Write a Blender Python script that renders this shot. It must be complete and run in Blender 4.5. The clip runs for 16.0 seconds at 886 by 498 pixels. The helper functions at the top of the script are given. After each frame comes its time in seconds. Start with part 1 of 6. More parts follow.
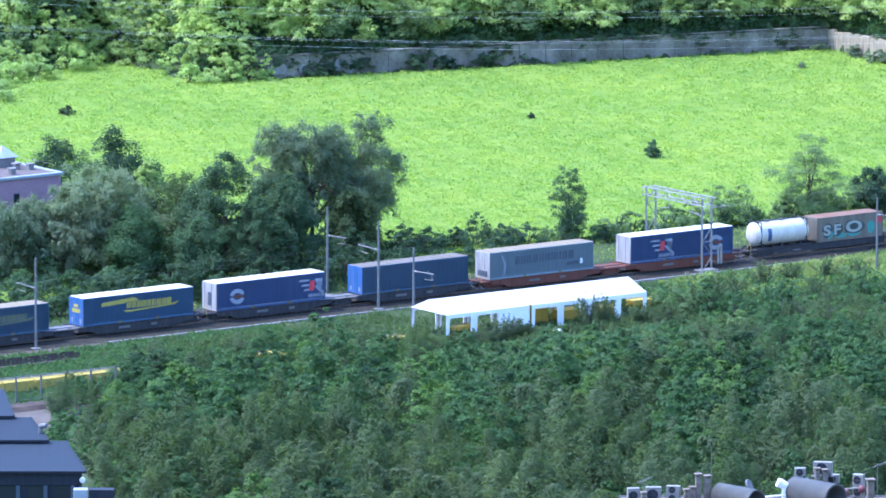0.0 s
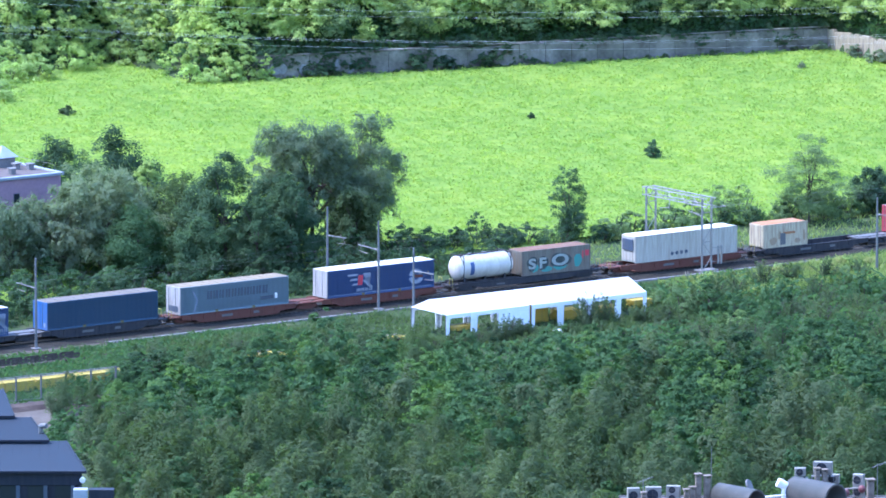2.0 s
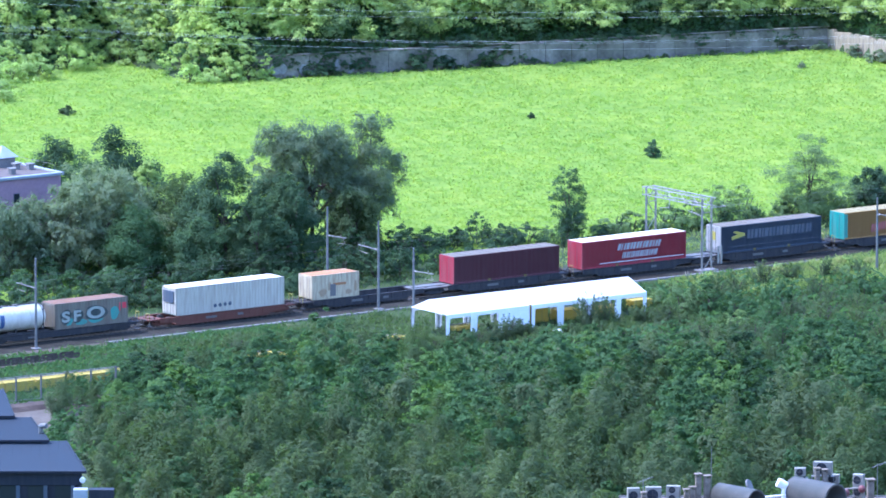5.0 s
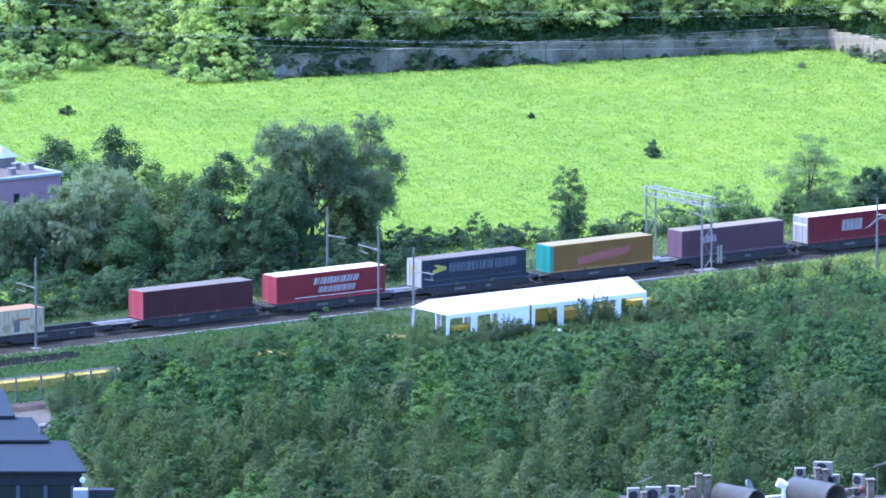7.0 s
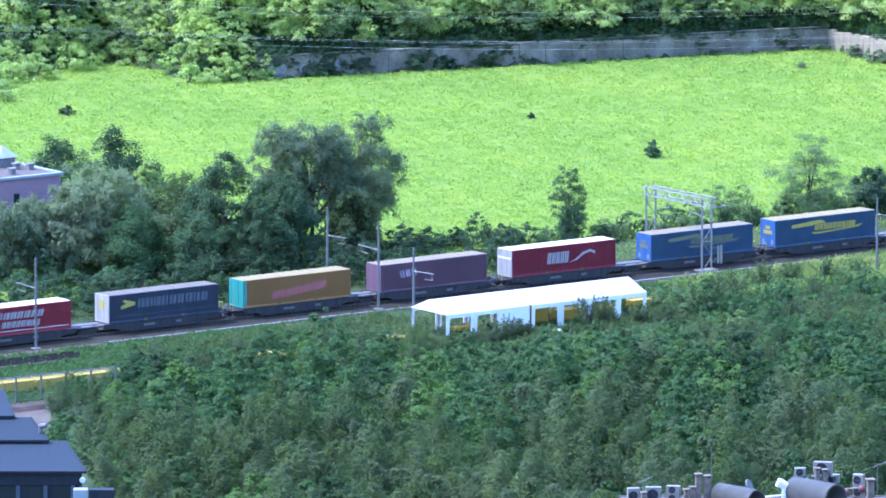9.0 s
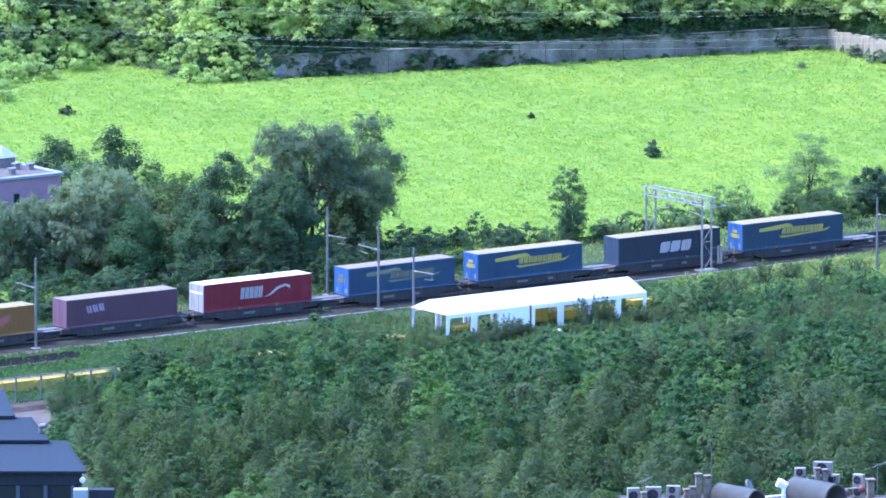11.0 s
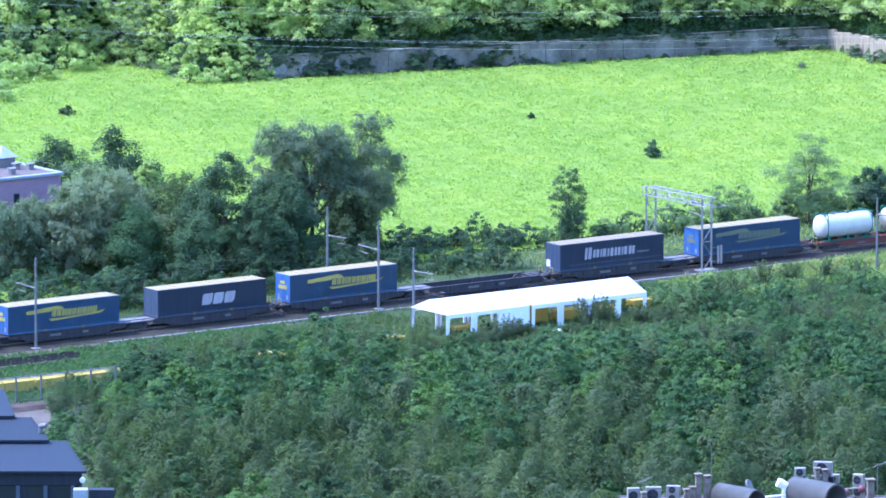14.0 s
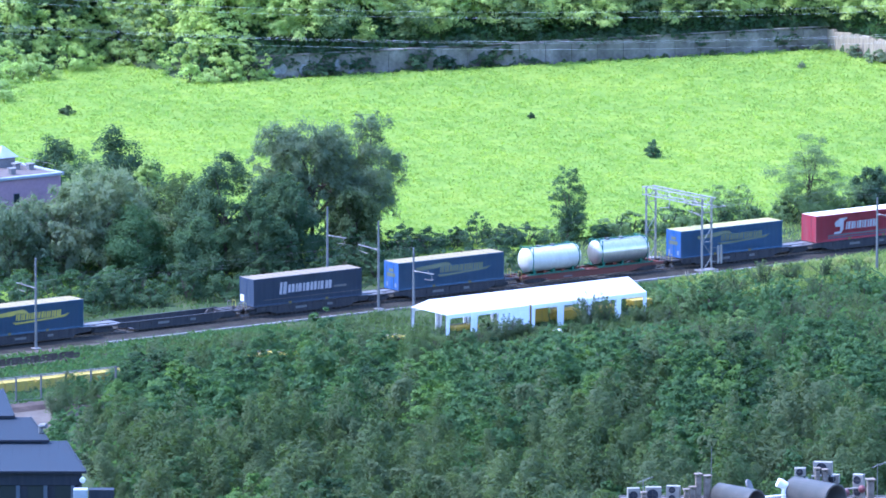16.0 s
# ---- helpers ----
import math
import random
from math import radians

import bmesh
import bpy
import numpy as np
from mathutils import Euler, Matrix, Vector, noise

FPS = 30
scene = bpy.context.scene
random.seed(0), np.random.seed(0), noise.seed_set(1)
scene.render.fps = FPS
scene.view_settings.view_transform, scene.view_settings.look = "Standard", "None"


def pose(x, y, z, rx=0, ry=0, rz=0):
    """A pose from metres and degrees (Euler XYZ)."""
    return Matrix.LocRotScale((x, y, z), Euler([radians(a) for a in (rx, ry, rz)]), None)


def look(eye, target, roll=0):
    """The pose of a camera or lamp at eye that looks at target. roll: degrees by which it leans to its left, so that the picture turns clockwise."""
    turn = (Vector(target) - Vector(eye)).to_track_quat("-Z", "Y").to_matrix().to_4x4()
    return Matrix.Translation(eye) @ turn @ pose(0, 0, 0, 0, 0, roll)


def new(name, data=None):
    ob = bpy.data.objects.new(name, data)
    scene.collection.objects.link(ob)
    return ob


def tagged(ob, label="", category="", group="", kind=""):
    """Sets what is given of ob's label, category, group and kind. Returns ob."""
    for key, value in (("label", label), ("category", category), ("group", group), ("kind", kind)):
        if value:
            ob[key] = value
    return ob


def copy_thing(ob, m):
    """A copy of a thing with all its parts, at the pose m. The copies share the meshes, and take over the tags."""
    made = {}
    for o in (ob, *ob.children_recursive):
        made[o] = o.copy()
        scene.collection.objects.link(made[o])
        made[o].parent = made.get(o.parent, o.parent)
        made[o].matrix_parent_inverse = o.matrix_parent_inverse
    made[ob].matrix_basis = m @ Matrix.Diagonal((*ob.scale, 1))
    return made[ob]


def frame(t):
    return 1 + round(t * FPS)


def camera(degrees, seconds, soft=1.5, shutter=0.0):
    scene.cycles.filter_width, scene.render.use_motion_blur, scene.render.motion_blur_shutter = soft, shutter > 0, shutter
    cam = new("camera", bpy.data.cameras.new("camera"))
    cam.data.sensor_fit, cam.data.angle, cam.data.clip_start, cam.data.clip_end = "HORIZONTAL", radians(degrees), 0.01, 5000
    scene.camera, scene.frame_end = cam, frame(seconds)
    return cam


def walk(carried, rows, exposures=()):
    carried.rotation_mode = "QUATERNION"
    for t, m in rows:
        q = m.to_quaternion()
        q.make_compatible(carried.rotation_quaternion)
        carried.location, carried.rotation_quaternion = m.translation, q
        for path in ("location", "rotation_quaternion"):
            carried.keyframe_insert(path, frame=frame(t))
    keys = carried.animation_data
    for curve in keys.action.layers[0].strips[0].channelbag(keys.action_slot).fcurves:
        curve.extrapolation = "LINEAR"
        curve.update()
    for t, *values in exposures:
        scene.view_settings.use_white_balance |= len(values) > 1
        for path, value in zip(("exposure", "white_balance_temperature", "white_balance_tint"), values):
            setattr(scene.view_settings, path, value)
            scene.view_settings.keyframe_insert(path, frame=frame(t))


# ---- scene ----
# The camera stands still on a hillside far above the valley and looks through a long lens.
cam = camera(4.929, 16.0, soft=1.75)
EYE = (0.0, -1096.43, 173.02)
walk(cam, [(0, look(EYE, (0, 0, 0))), (16, look(EYE, (0, 0, 0)))], exposures=[(0, 2.09, 4900, 23), (16, 2.18, 4750, 27)])

# ---- sun and sky ----
SUN_AZ = math.atan2(-0.985, 0.14)
SUN_EL = radians(58)
world = bpy.data.worlds.new("sky")
scene.world = world
world.use_nodes = True
wn = world.node_tree
sky = wn.nodes.new("ShaderNodeTexSky")
sky.sky_type = 'NISHITA'
sky.sun_disc = False
sky.sun_elevation = SUN_EL
sky.sun_rotation = SUN_AZ
sky.air_density = 1.5
sky.dust_density = 1.2
sky.ozone_density = 2.0
wn.nodes["Background"].inputs[1].default_value = 0.15
wn.links.new(sky.outputs[0], wn.nodes["Background"].inputs[0])
sun_data = bpy.data.lights.new("sun", 'SUN')
sun_data.energy = 2.0
sun_data.angle = radians(0.53)
sun_data.color = (1.0, 0.93, 0.82)
sun = new("sun", sun_data)
_d = Vector((math.sin(SUN_AZ) * math.cos(SUN_EL), math.cos(SUN_AZ) * math.cos(SUN_EL), math.sin(SUN_EL)))
sun.matrix_world = look(_d * 900, (0, 0, 0))

# ---- railway frame: u along the track, n across it (positive away from the camera) ----
HEADING = math.degrees(0.62273)
TU = Vector((math.cos(0.62273), math.sin(0.62273), 0))
TN = Vector((-math.sin(0.62273), math.cos(0.62273), 0))
Q = -24.98
SPEED = 19.648


def rail(u, n, z=0.0):
    return TU * u + TN * (n + Q) + Vector((0, 0, z))


def rail_pose(u, n=0.0, z=0.0, turn=0.0):
    p = rail(u, n, z)
    return pose(p.x, p.y, p.z, 0, 0, HEADING + turn)


# ---- materials ----
def mat(name):
    m = bpy.data.materials.new(name)
    m.use_nodes = True
    nt = m.node_tree
    return m, nt, nt.nodes["Principled BSDF"]


def ramp(nt, fac, stops):
    r = nt.nodes.new("ShaderNodeValToRGB")
    e = r.color_ramp.elements
    while len(e) < len(stops):
        e.new(0.5)
    for el, (p, c) in zip(e, stops):
        el.position, el.color = p, (*c, 1)
    nt.links.new(fac, r.inputs[0])
    return r.outputs[0]


def noise_tex(nt, scale, detail=4.0, coord="Object", rough=0.55):
    tc = nt.nodes.new("ShaderNodeTexCoord")
    n = nt.nodes.new("ShaderNodeTexNoise")
    n.inputs["Scale"].default_value = scale
    n.inputs["Detail"].default_value = detail
    n.inputs["Roughness"].default_value = rough
    nt.links.new(tc.outputs[coord], n.inputs["Vector"])
    return n.outputs["Fac"]


def mixc(nt, fac, a, b, mode="MIX"):
    m = nt.nodes.new("ShaderNodeMix")
    m.data_type, m.blend_type = 'RGBA', mode
    for s, v in ((m.inputs[0], fac), (m.inputs[6], a), (m.inputs[7], b)):
        if hasattr(v, "is_linked"):
            nt.links.new(v, s)
        elif isinstance(v, (int, float)):
            s.default_value = v
        else:
            s.default_value = (*v, 1)
    return m.outputs[2]


def painted(name, color, rough=0.5, metal=0.0, dirt=0.35, dirt_color=(0.16, 0.14, 0.12), scale=0.9, bump=0.0, streak=True, coord="Object"):
    """Paint, sheet or cloth with soft stains, streaks running down and a fine grain."""
    m, nt, p = mat(name)
    tc = nt.nodes.new("ShaderNodeTexCoord")
    mp = nt.nodes.new("ShaderNodeMapping")
    mp.inputs["Scale"].default_value = (3.0, 3.0, 0.35) if streak else (1, 1, 1)
    nt.links.new(tc.outputs[coord], mp.inputs[0])
    n1 = nt.nodes.new("ShaderNodeTexNoise")
    n1.inputs["Scale"].default_value = scale
    n1.inputs["Detail"].default_value = 6
    nt.links.new(mp.outputs[0], n1.inputs["Vector"])
    n2 = noise_tex(nt, scale * 9, 5, coord)
    f1 = ramp(nt, n1.outputs["Fac"], [(0.42, (0, 0, 0)), (0.75, (dirt, dirt, dirt))])
    tone = ramp(nt, n2, [(0.3, (0.86, 0.86, 0.86)), (0.7, (1.0, 1.0, 1.0))])
    base = mixc(nt, f1, color, dirt_color)
    col = mixc(nt, 1.0, base, tone, "MULTIPLY")
    nt.links.new(col, p.inputs["Base Color"])
    p.inputs["Roughness"].default_value = rough
    p.inputs["Metallic"].default_value = metal
    p.inputs["Specular IOR Level"].default_value = 0.5 if rough < 0.55 else 0.25
    if bump:
        b = nt.nodes.new("ShaderNodeBump")
        b.inputs["Strength"].default_value = bump
        b.inputs["Distance"].default_value = 0.05
        nt.links.new(n2, b.inputs["Height"])
        nt.links.new(b.outputs[0], p.inputs["Normal"])
    return m


def foliage(name, dark, mid, light, translucent=0.35, patch=0.12, coord="Object"):
    """Leaves: tone by leaf, by plant and by patch; part of the light goes through."""
    m = bpy.data.materials.new(name)
    m.use_nodes = True
    nt = m.node_tree
    nt.nodes.clear()
    out = nt.nodes.new("ShaderNodeOutputMaterial")
    geo = nt.nodes.new("ShaderNodeNewGeometry")
    info = nt.nodes.new("ShaderNodeObjectInfo")
    big = noise_tex(nt, patch, 3, coord)
    small = noise_tex(nt, patch * 9, 3, coord)
    a = ramp(nt, geo.outputs["Random Per Island"], [(0.0, dark), (0.5, mid), (1.0, light)])
    b = ramp(nt, big, [(0.32, dark), (0.52, mid), (0.72, light)])
    d = ramp(nt, small, [(0.3, dark), (0.5, mid), (0.7, light)])
    c = mixc(nt, 0.4, mixc(nt, 0.55, a, b), d)
    shade = ramp(nt, info.outputs["Random"], [(0.0, (0.72, 0.78, 0.75)), (0.5, (1, 1, 1)), (1.0, (1.12, 1.14, 1.0))])
    c = mixc(nt, 1.0, c, shade, "MULTIPLY")
    dif = nt.nodes.new("ShaderNodeBsdfDiffuse")
    tra = nt.nodes.new("ShaderNodeBsdfTranslucent")
    glo = nt.nodes.new("ShaderNodeBsdfGlossy")
    glo.inputs["Roughness"].default_value = 0.7
    glo.inputs["Color"].default_value = (0.5, 0.5, 0.5, 1)
    warm = mixc(nt, 1.0, c, (1.1, 1.15, 0.7), "MULTIPLY")
    nt.links.new(c, dif.inputs[0])
    nt.links.new(warm, tra.inputs[0])
    mx = nt.nodes.new("ShaderNodeMixShader")
    mx.inputs[0].default_value = translucent
    nt.links.new(dif.outputs[0], mx.inputs[1])
    nt.links.new(tra.outputs[0], mx.inputs[2])
    mg = nt.nodes.new("ShaderNodeMixShader")
    mg.inputs[0].default_value = 0.015
    nt.links.new(mx.outputs[0], mg.inputs[1])
    nt.links.new(glo.outputs[0], mg.inputs[2])
    nt.links.new(mg.outputs[0], out.inputs[0])
    return m


def mottled(name, stops, scale, fine, rough=0.9, bump=0.4, coord="Object"):
    m, nt, p = mat(name)
    n1 = noise_tex(nt, scale, 5, coord)
    n2 = noise_tex(nt, fine, 6, coord, 0.7)
    c = ramp(nt, n1, stops)
    t = ramp(nt, n2, [(0.25, (0.6, 0.6, 0.6)), (0.75, (1.15, 1.15, 1.15))])
    nt.links.new(mixc(nt, 1.0, c, t, "MULTIPLY"), p.inputs["Base Color"])
    p.inputs["Roughness"].default_value = rough
    p.inputs["Specular IOR Level"].default_value = 0.12
    b = nt.nodes.new("ShaderNodeBump")
    b.inputs["Strength"].default_value = bump
    b.inputs["Distance"].default_value = 0.1
    nt.links.new(n2, b.inputs["Height"])
    nt.links.new(b.outputs[0], p.inputs["Normal"])
    return m


M_GROUND = mottled("meadow_soil", [(0.3, (0.028, 0.048, 0.016)), (0.5, (0.045, 0.07, 0.024)), (0.72, (0.075, 0.085, 0.036))], 0.25, 3.0)
M_BALLAST = mottled("ballast", [(0.3, (0.023, 0.021, 0.016)), (0.7, (0.05, 0.045, 0.035))], 0.5, 14.0, bump=0.9)
M_DIRT = mottled("dry_earth", [(0.3, (0.08, 0.066, 0.052)), (0.6, (0.12, 0.102, 0.083)), (0.8, (0.17, 0.15, 0.13))], 0.3, 5.0)
M_CONC = mottled("concrete", [(0.3, (0.16, 0.155, 0.15)), (0.7, (0.27, 0.26, 0.25))], 0.6, 8.0, bump=0.2)
M_WALL = mottled("old_retaining_wall", [(0.25, (0.055, 0.055, 0.042)), (0.42, (0.16, 0.148, 0.118)), (0.75, (0.3, 0.275, 0.225))], 0.35, 2.5, bump=0.5)
M_RAILS = painted("rail_steel", (0.22, 0.17, 0.14), 0.4, 0.8)
M_SLEEPER = painted("sleeper", (0.105, 0.096, 0.088), 0.9)
M_STEEL = painted("galvanised_steel", (0.15, 0.155, 0.15), 0.6, 0.15, 0.3)
M_GALV = painted("bright_galvanised_steel", (0.25, 0.25, 0.225), 0.5, 0.2, 0.25)
M_WIRE = painted("wire", (0.22, 0.2, 0.18), 0.5, 0.5)
M_CABLE = painted("aluminium_cable", (0.8, 0.8, 0.8), 0.6, 0.0, 0.05)
M_BARK = mottled("bark", [(0.3, (0.05, 0.04, 0.03)), (0.7, (0.13, 0.11, 0.09))], 1.5, 12.0)
F_CROP = foliage("crop_leaves", (0.165, 0.275, 0.056), (0.26, 0.365, 0.07), (0.385, 0.455, 0.078), 0.5, 0.045)
F_GREEN = foliage("locust_leaves", (0.047, 0.096, 0.043), (0.067, 0.126, 0.05), (0.09, 0.155, 0.058), 0.52)
F_DARK = foliage("dark_leaves", (0.052, 0.093, 0.05), (0.067, 0.115, 0.057), (0.084, 0.136, 0.063), 0.5)
F_GREY = foliage("willow_leaves", (0.155, 0.2, 0.12), (0.188, 0.234, 0.14), (0.22, 0.265, 0.16), 0.56)
F_OLIVE = foliage("shrub_willow_leaves", (0.067, 0.101, 0.042), (0.087, 0.126, 0.05), (0.109, 0.15, 0.058), 0.52)
F_WOOD = foliage("woodland_leaves", (0.24, 0.335, 0.11), (0.40, 0.50, 0.145), (0.59, 0.65, 0.18), 0.5, 0.16)
F_EDGE = foliage("pale_edge_leaves", (0.22, 0.32, 0.095), (0.32, 0.42, 0.125), (0.44, 0.52, 0.155), 0.45)
# Yellow-green and straw blades, brightened for the sunlit right-hand side.
F_STRAW = foliage("tall_grass_blades", (0.13, 0.2, 0.055), (0.2, 0.265, 0.07), (0.33, 0.34, 0.14), 0.45)
F_HEDGE = foliage("hedge_leaves", (0.118, 0.185, 0.075), (0.165, 0.235, 0.092), (0.225, 0.29, 0.112), 0.48)
# Dry yellowish leaves, made brighter to stand for sunlight on the bank.
F_DRYSUN = foliage("sunlit_dry_bank_leaves", (0.2, 0.24, 0.08), (0.3, 0.31, 0.105), (0.42, 0.39, 0.15), 0.45)
F_GRASS = foliage("grass_blades", (0.05, 0.095, 0.03), (0.075, 0.125, 0.038), (0.12, 0.15, 0.055), 0.35)
F_SHRUB = foliage("grey_shrub_leaves", (0.069, 0.099, 0.049), (0.088, 0.121, 0.057), (0.107, 0.141, 0.067), 0.52)
# Yellow-green leaves, brightened to paint in the sun on the right bank.
F_SUNGREEN = foliage("sunlit_locust_leaves", (0.075, 0.145, 0.046), (0.105, 0.18, 0.054), (0.14, 0.215, 0.06), 0.5)
# Dark green leaves, deepened to stand for shade between the bushes.
F_POCKET = foliage("shade_toned_leaves", (0.034, 0.068, 0.032), (0.044, 0.084, 0.038), (0.056, 0.1, 0.044), 0.5)


# ---- mesh helpers ----
def part(name, bm, material, parent=None, label=""):
    me = bpy.data.meshes.new(name)
    bm.to_mesh(me)
    bm.free()
    me.materials.append(material)
    ob = new(name, me)
    if parent:
        ob.parent = parent
    if label:
        ob["label"] = label
    return ob


def thing(name, m, label, category, group=""):
    ob = new(name)
    ob.empty_display_size = 0.3
    ob.matrix_basis = m
    return tagged(ob, label, category, group)


def box(bm, x0, x1, y0, y1, z0, z1, bevel=0.0):
    r = bmesh.ops.create_cube(bm, size=1.0, matrix=Matrix.Translation(((x0 + x1) / 2, (y0 + y1) / 2, (z0 + z1) / 2)) @ Matrix.Diagonal((x1 - x0, y1 - y0, z1 - z0, 1)))
    if bevel:
        es = list({e for v in r["verts"] for e in v.link_edges})
        bmesh.ops.bevel(bm, geom=es, offset=bevel, segments=1, affect='EDGES')
    return bm


def boxed(*a, **k):
    return box(bmesh.new(), *a, **k)


def bar(bm, a, b, r, seg=6, r2=None):
    a, b = Vector(a), Vector(b)
    d = b - a
    q = d.to_track_quat("Z", "Y").to_matrix().to_4x4()
    bmesh.ops.create_cone(bm, cap_ends=True, segments=seg, radius1=r, radius2=r if r2 is None else r2, depth=d.length, matrix=Matrix.Translation((a + b) / 2) @ q)
    return bm


def bars(pairs, r, seg=5):
    bm = bmesh.new()
    for a, b in pairs:
        bar(bm, a, b, r, seg)
    return bm


def prism(bm, outline, y0, y1):
    """A flat outline in x, z drawn out from y0 to y1."""
    lo = [bm.verts.new((x, y0, z)) for x, z in outline]
    hi = [bm.verts.new((x, y1, z)) for x, z in outline]
    bm.faces.new(lo)
    bm.faces.new(hi[::-1])
    k = len(outline)
    for i in range(k):
        bm.faces.new((lo[i], hi[i], hi[(i + 1) % k], lo[(i + 1) % k]))
    bmesh.ops.recalc_face_normals(bm, faces=bm.faces)
    return bm


def mesh_of(name, co, quads, material):
    me = bpy.data.meshes.new(name)
    co = np.asarray(co, np.float32)
    quads = np.asarray(quads, np.int32)
    k = quads.shape[1]
    me.vertices.add(len(co))
    me.vertices.foreach_set("co", co.ravel())
    me.loops.add(quads.size)
    me.loops.foreach_set("vertex_index", quads.ravel())
    me.polygons.add(len(quads))
    me.polygons.foreach_set("loop_start", np.arange(0, quads.size, k, dtype=np.int32))
    me.update(calc_edges=True)
    me.materials.append(material)
    return me


# ---- leaves, crowns and plants ----
def leaf_quads(rng, c, size, out=None, lift=0.35, wide=0.8, along=None, loose=0.5):
    """Pointed leaf blades (3 corners each) round the centres c."""
    n = len(c)
    d = rng.normal(size=(n, 3)) * (1.0 if out is None else loose)
    d[:, 2] += lift
    if out is not None:
        d += out * 0.9
    d /= np.linalg.norm(d, axis=1)[:, None] + 1e-9
    a = rng.normal(size=(n, 3)) if along is None else along + rng.normal(size=(n, 3)) * 0.35
    a -= d * np.sum(a * d, axis=1)[:, None]
    a /= np.linalg.norm(a, axis=1)[:, None] + 1e-9
    b = np.cross(d, a)
    s = size[:, None] * 0.5
    v = np.stack([c - a * s + b * s * wide, c - a * s * 0.8 - b * s * wide, c + a * s], axis=1).reshape(-1, 3)
    return v, np.arange(3 * n).reshape(n, 3)


def lobes_of(rng, radius, height, base, count, shape=1.0, lobe=1.0, rough=0.62):
    """Sub-lobes that fill a crown from its base to its top, with an uneven outline: centres and radii."""
    t = (np.arange(count) + rng.random(count)) / count
    wide = np.sqrt(np.clip(np.sin(np.pi * (0.14 + 0.80 * t)), 0.05, 1)) if base > 0 else np.sqrt(np.clip(1.02 - t ** 2, 0.03, 1))
    wide = wide * (1 - shape * t ** 1.3 * 0.7)
    a = rng.random(count) * 2 * np.pi
    off = rng.random() * 50
    uneven = np.array([1 + rough * noise.noise(Vector((math.cos(p) * 1.1 + off, math.sin(p) * 1.1, q * 3.4))) for p, q in zip(a, t)])
    r = radius * lobe * (0.08 + 0.17 * rng.random(count) ** 1.5) * (0.75 + 0.4 * wide) * (1.1 - 0.45 * t)
    rr = np.maximum(radius * wide * uneven * (0.25 + 0.80 * np.sqrt(rng.random(count))) - 0.4 * r, 0)
    z = base + r * 0.4 + t * (height - base - r * 0.6) * (1 + 0.06 * np.clip(rng.normal(size=count), -2, 0.2))
    return np.stack([np.cos(a) * rr, np.sin(a) * rr, np.maximum(z, r * 0.3)], axis=1), r


def willow_lobes(rng, radius, height, masses, base):
    """A willow crown: uneven masses of foliage on several limbs, each breaking up into hanging tufts, with gaps between."""
    cs, rs = [], []
    for k in range(masses):
        a = 2.4 * k + 0.5 * rng.random()
        f = (k + 0.5) / masses
        z = base + (height - base) * (0.16 + 0.72 * f) * (0.9 + 0.2 * rng.random())
        wide = math.sqrt(max(0.05, 1 - ((z / height - 0.40) / 0.66) ** 2))
        away = radius * wide * (0.45 + 0.45 * rng.random())
        R = radius * (0.22 + 0.16 * rng.random())
        x, y = math.cos(a) * away, math.sin(a) * away
        z = min(z, height - R * 0.8)
        for j in range(12):
            d = rng.normal(size=3)
            d /= np.linalg.norm(d)
            d[2] = d[2] * 0.8 + 0.2
            q = R * (0.35 + 0.75 * rng.random())
            cs.append((x + d[0] * q * 1.15, y + d[1] * q * 1.15, z + d[2] * q))
            rs.append(R * (0.22 + 0.26 * rng.random()))
        for j in range(6):
            t = 2 * math.pi * rng.random()
            q = R * (0.5 + 0.7 * rng.random())
            cs.append((x + math.cos(t) * q, y + math.sin(t) * q, max(0.4, z - R * (0.4 + 1.5 * rng.random()))))
            rs.append(R * (0.14 + 0.16 * rng.random()))
    return np.array(cs), np.array(rs)


def crown_leaves(rng, c, r, count, leaf, flat=0.8, droop=False, spray=2.4, fluff=0.2, rise=0.0, whole=0.45, lift=0.35):
    """Leaf blades that cover every lobe: a few are broad sprays deeper in, the rest small leaves about its surface.
    rise: how much more of them the upper lobes get; whole: how far they face out of the crown, not of their lobe."""
    w = r ** 2 * (1 + rise * c[:, 2] / np.max(c[:, 2]))
    i = rng.choice(len(c), size=count, p=w / np.sum(w))
    d = rng.normal(size=(count, 3))
    d /= np.linalg.norm(d, axis=1)[:, None]
    d[:, 2] = np.where(d[:, 2] < -0.3, -d[:, 2], d[:, 2])
    inner = rng.random(count) < 0.15
    rad = r[i] * np.where(inner, 0.62 + 0.2 * rng.random(count), np.clip(0.9 + fluff * rng.normal(size=count), 0.5, 1.6))
    p = c[i] + d * rad[:, None] * np.array([1, 1, 1.35 if droop else flat])
    p[:, 2] = np.maximum(p[:, 2], 0.08)
    size = leaf * (0.5 + 0.8 * rng.random(count)) * np.where(inner, spray, 0.88)
    g = p - np.array([0, 0, 0.3 * np.max(c[:, 2])])
    g /= np.linalg.norm(g, axis=1)[:, None] + 1e-9
    turn = np.where(inner, max(whole, 0.7), whole)[:, None]
    d = d * (1 - turn) + g * turn
    if droop:
        fall = np.tile(np.array([0.0, 0.0, -1.0]), (count, 1)) + d * 0.5
        return leaf_quads(rng, p, size * 1.25, d, 0.35, 0.42, fall)
    return leaf_quads(rng, p, size, d, lift, loose=0.4)


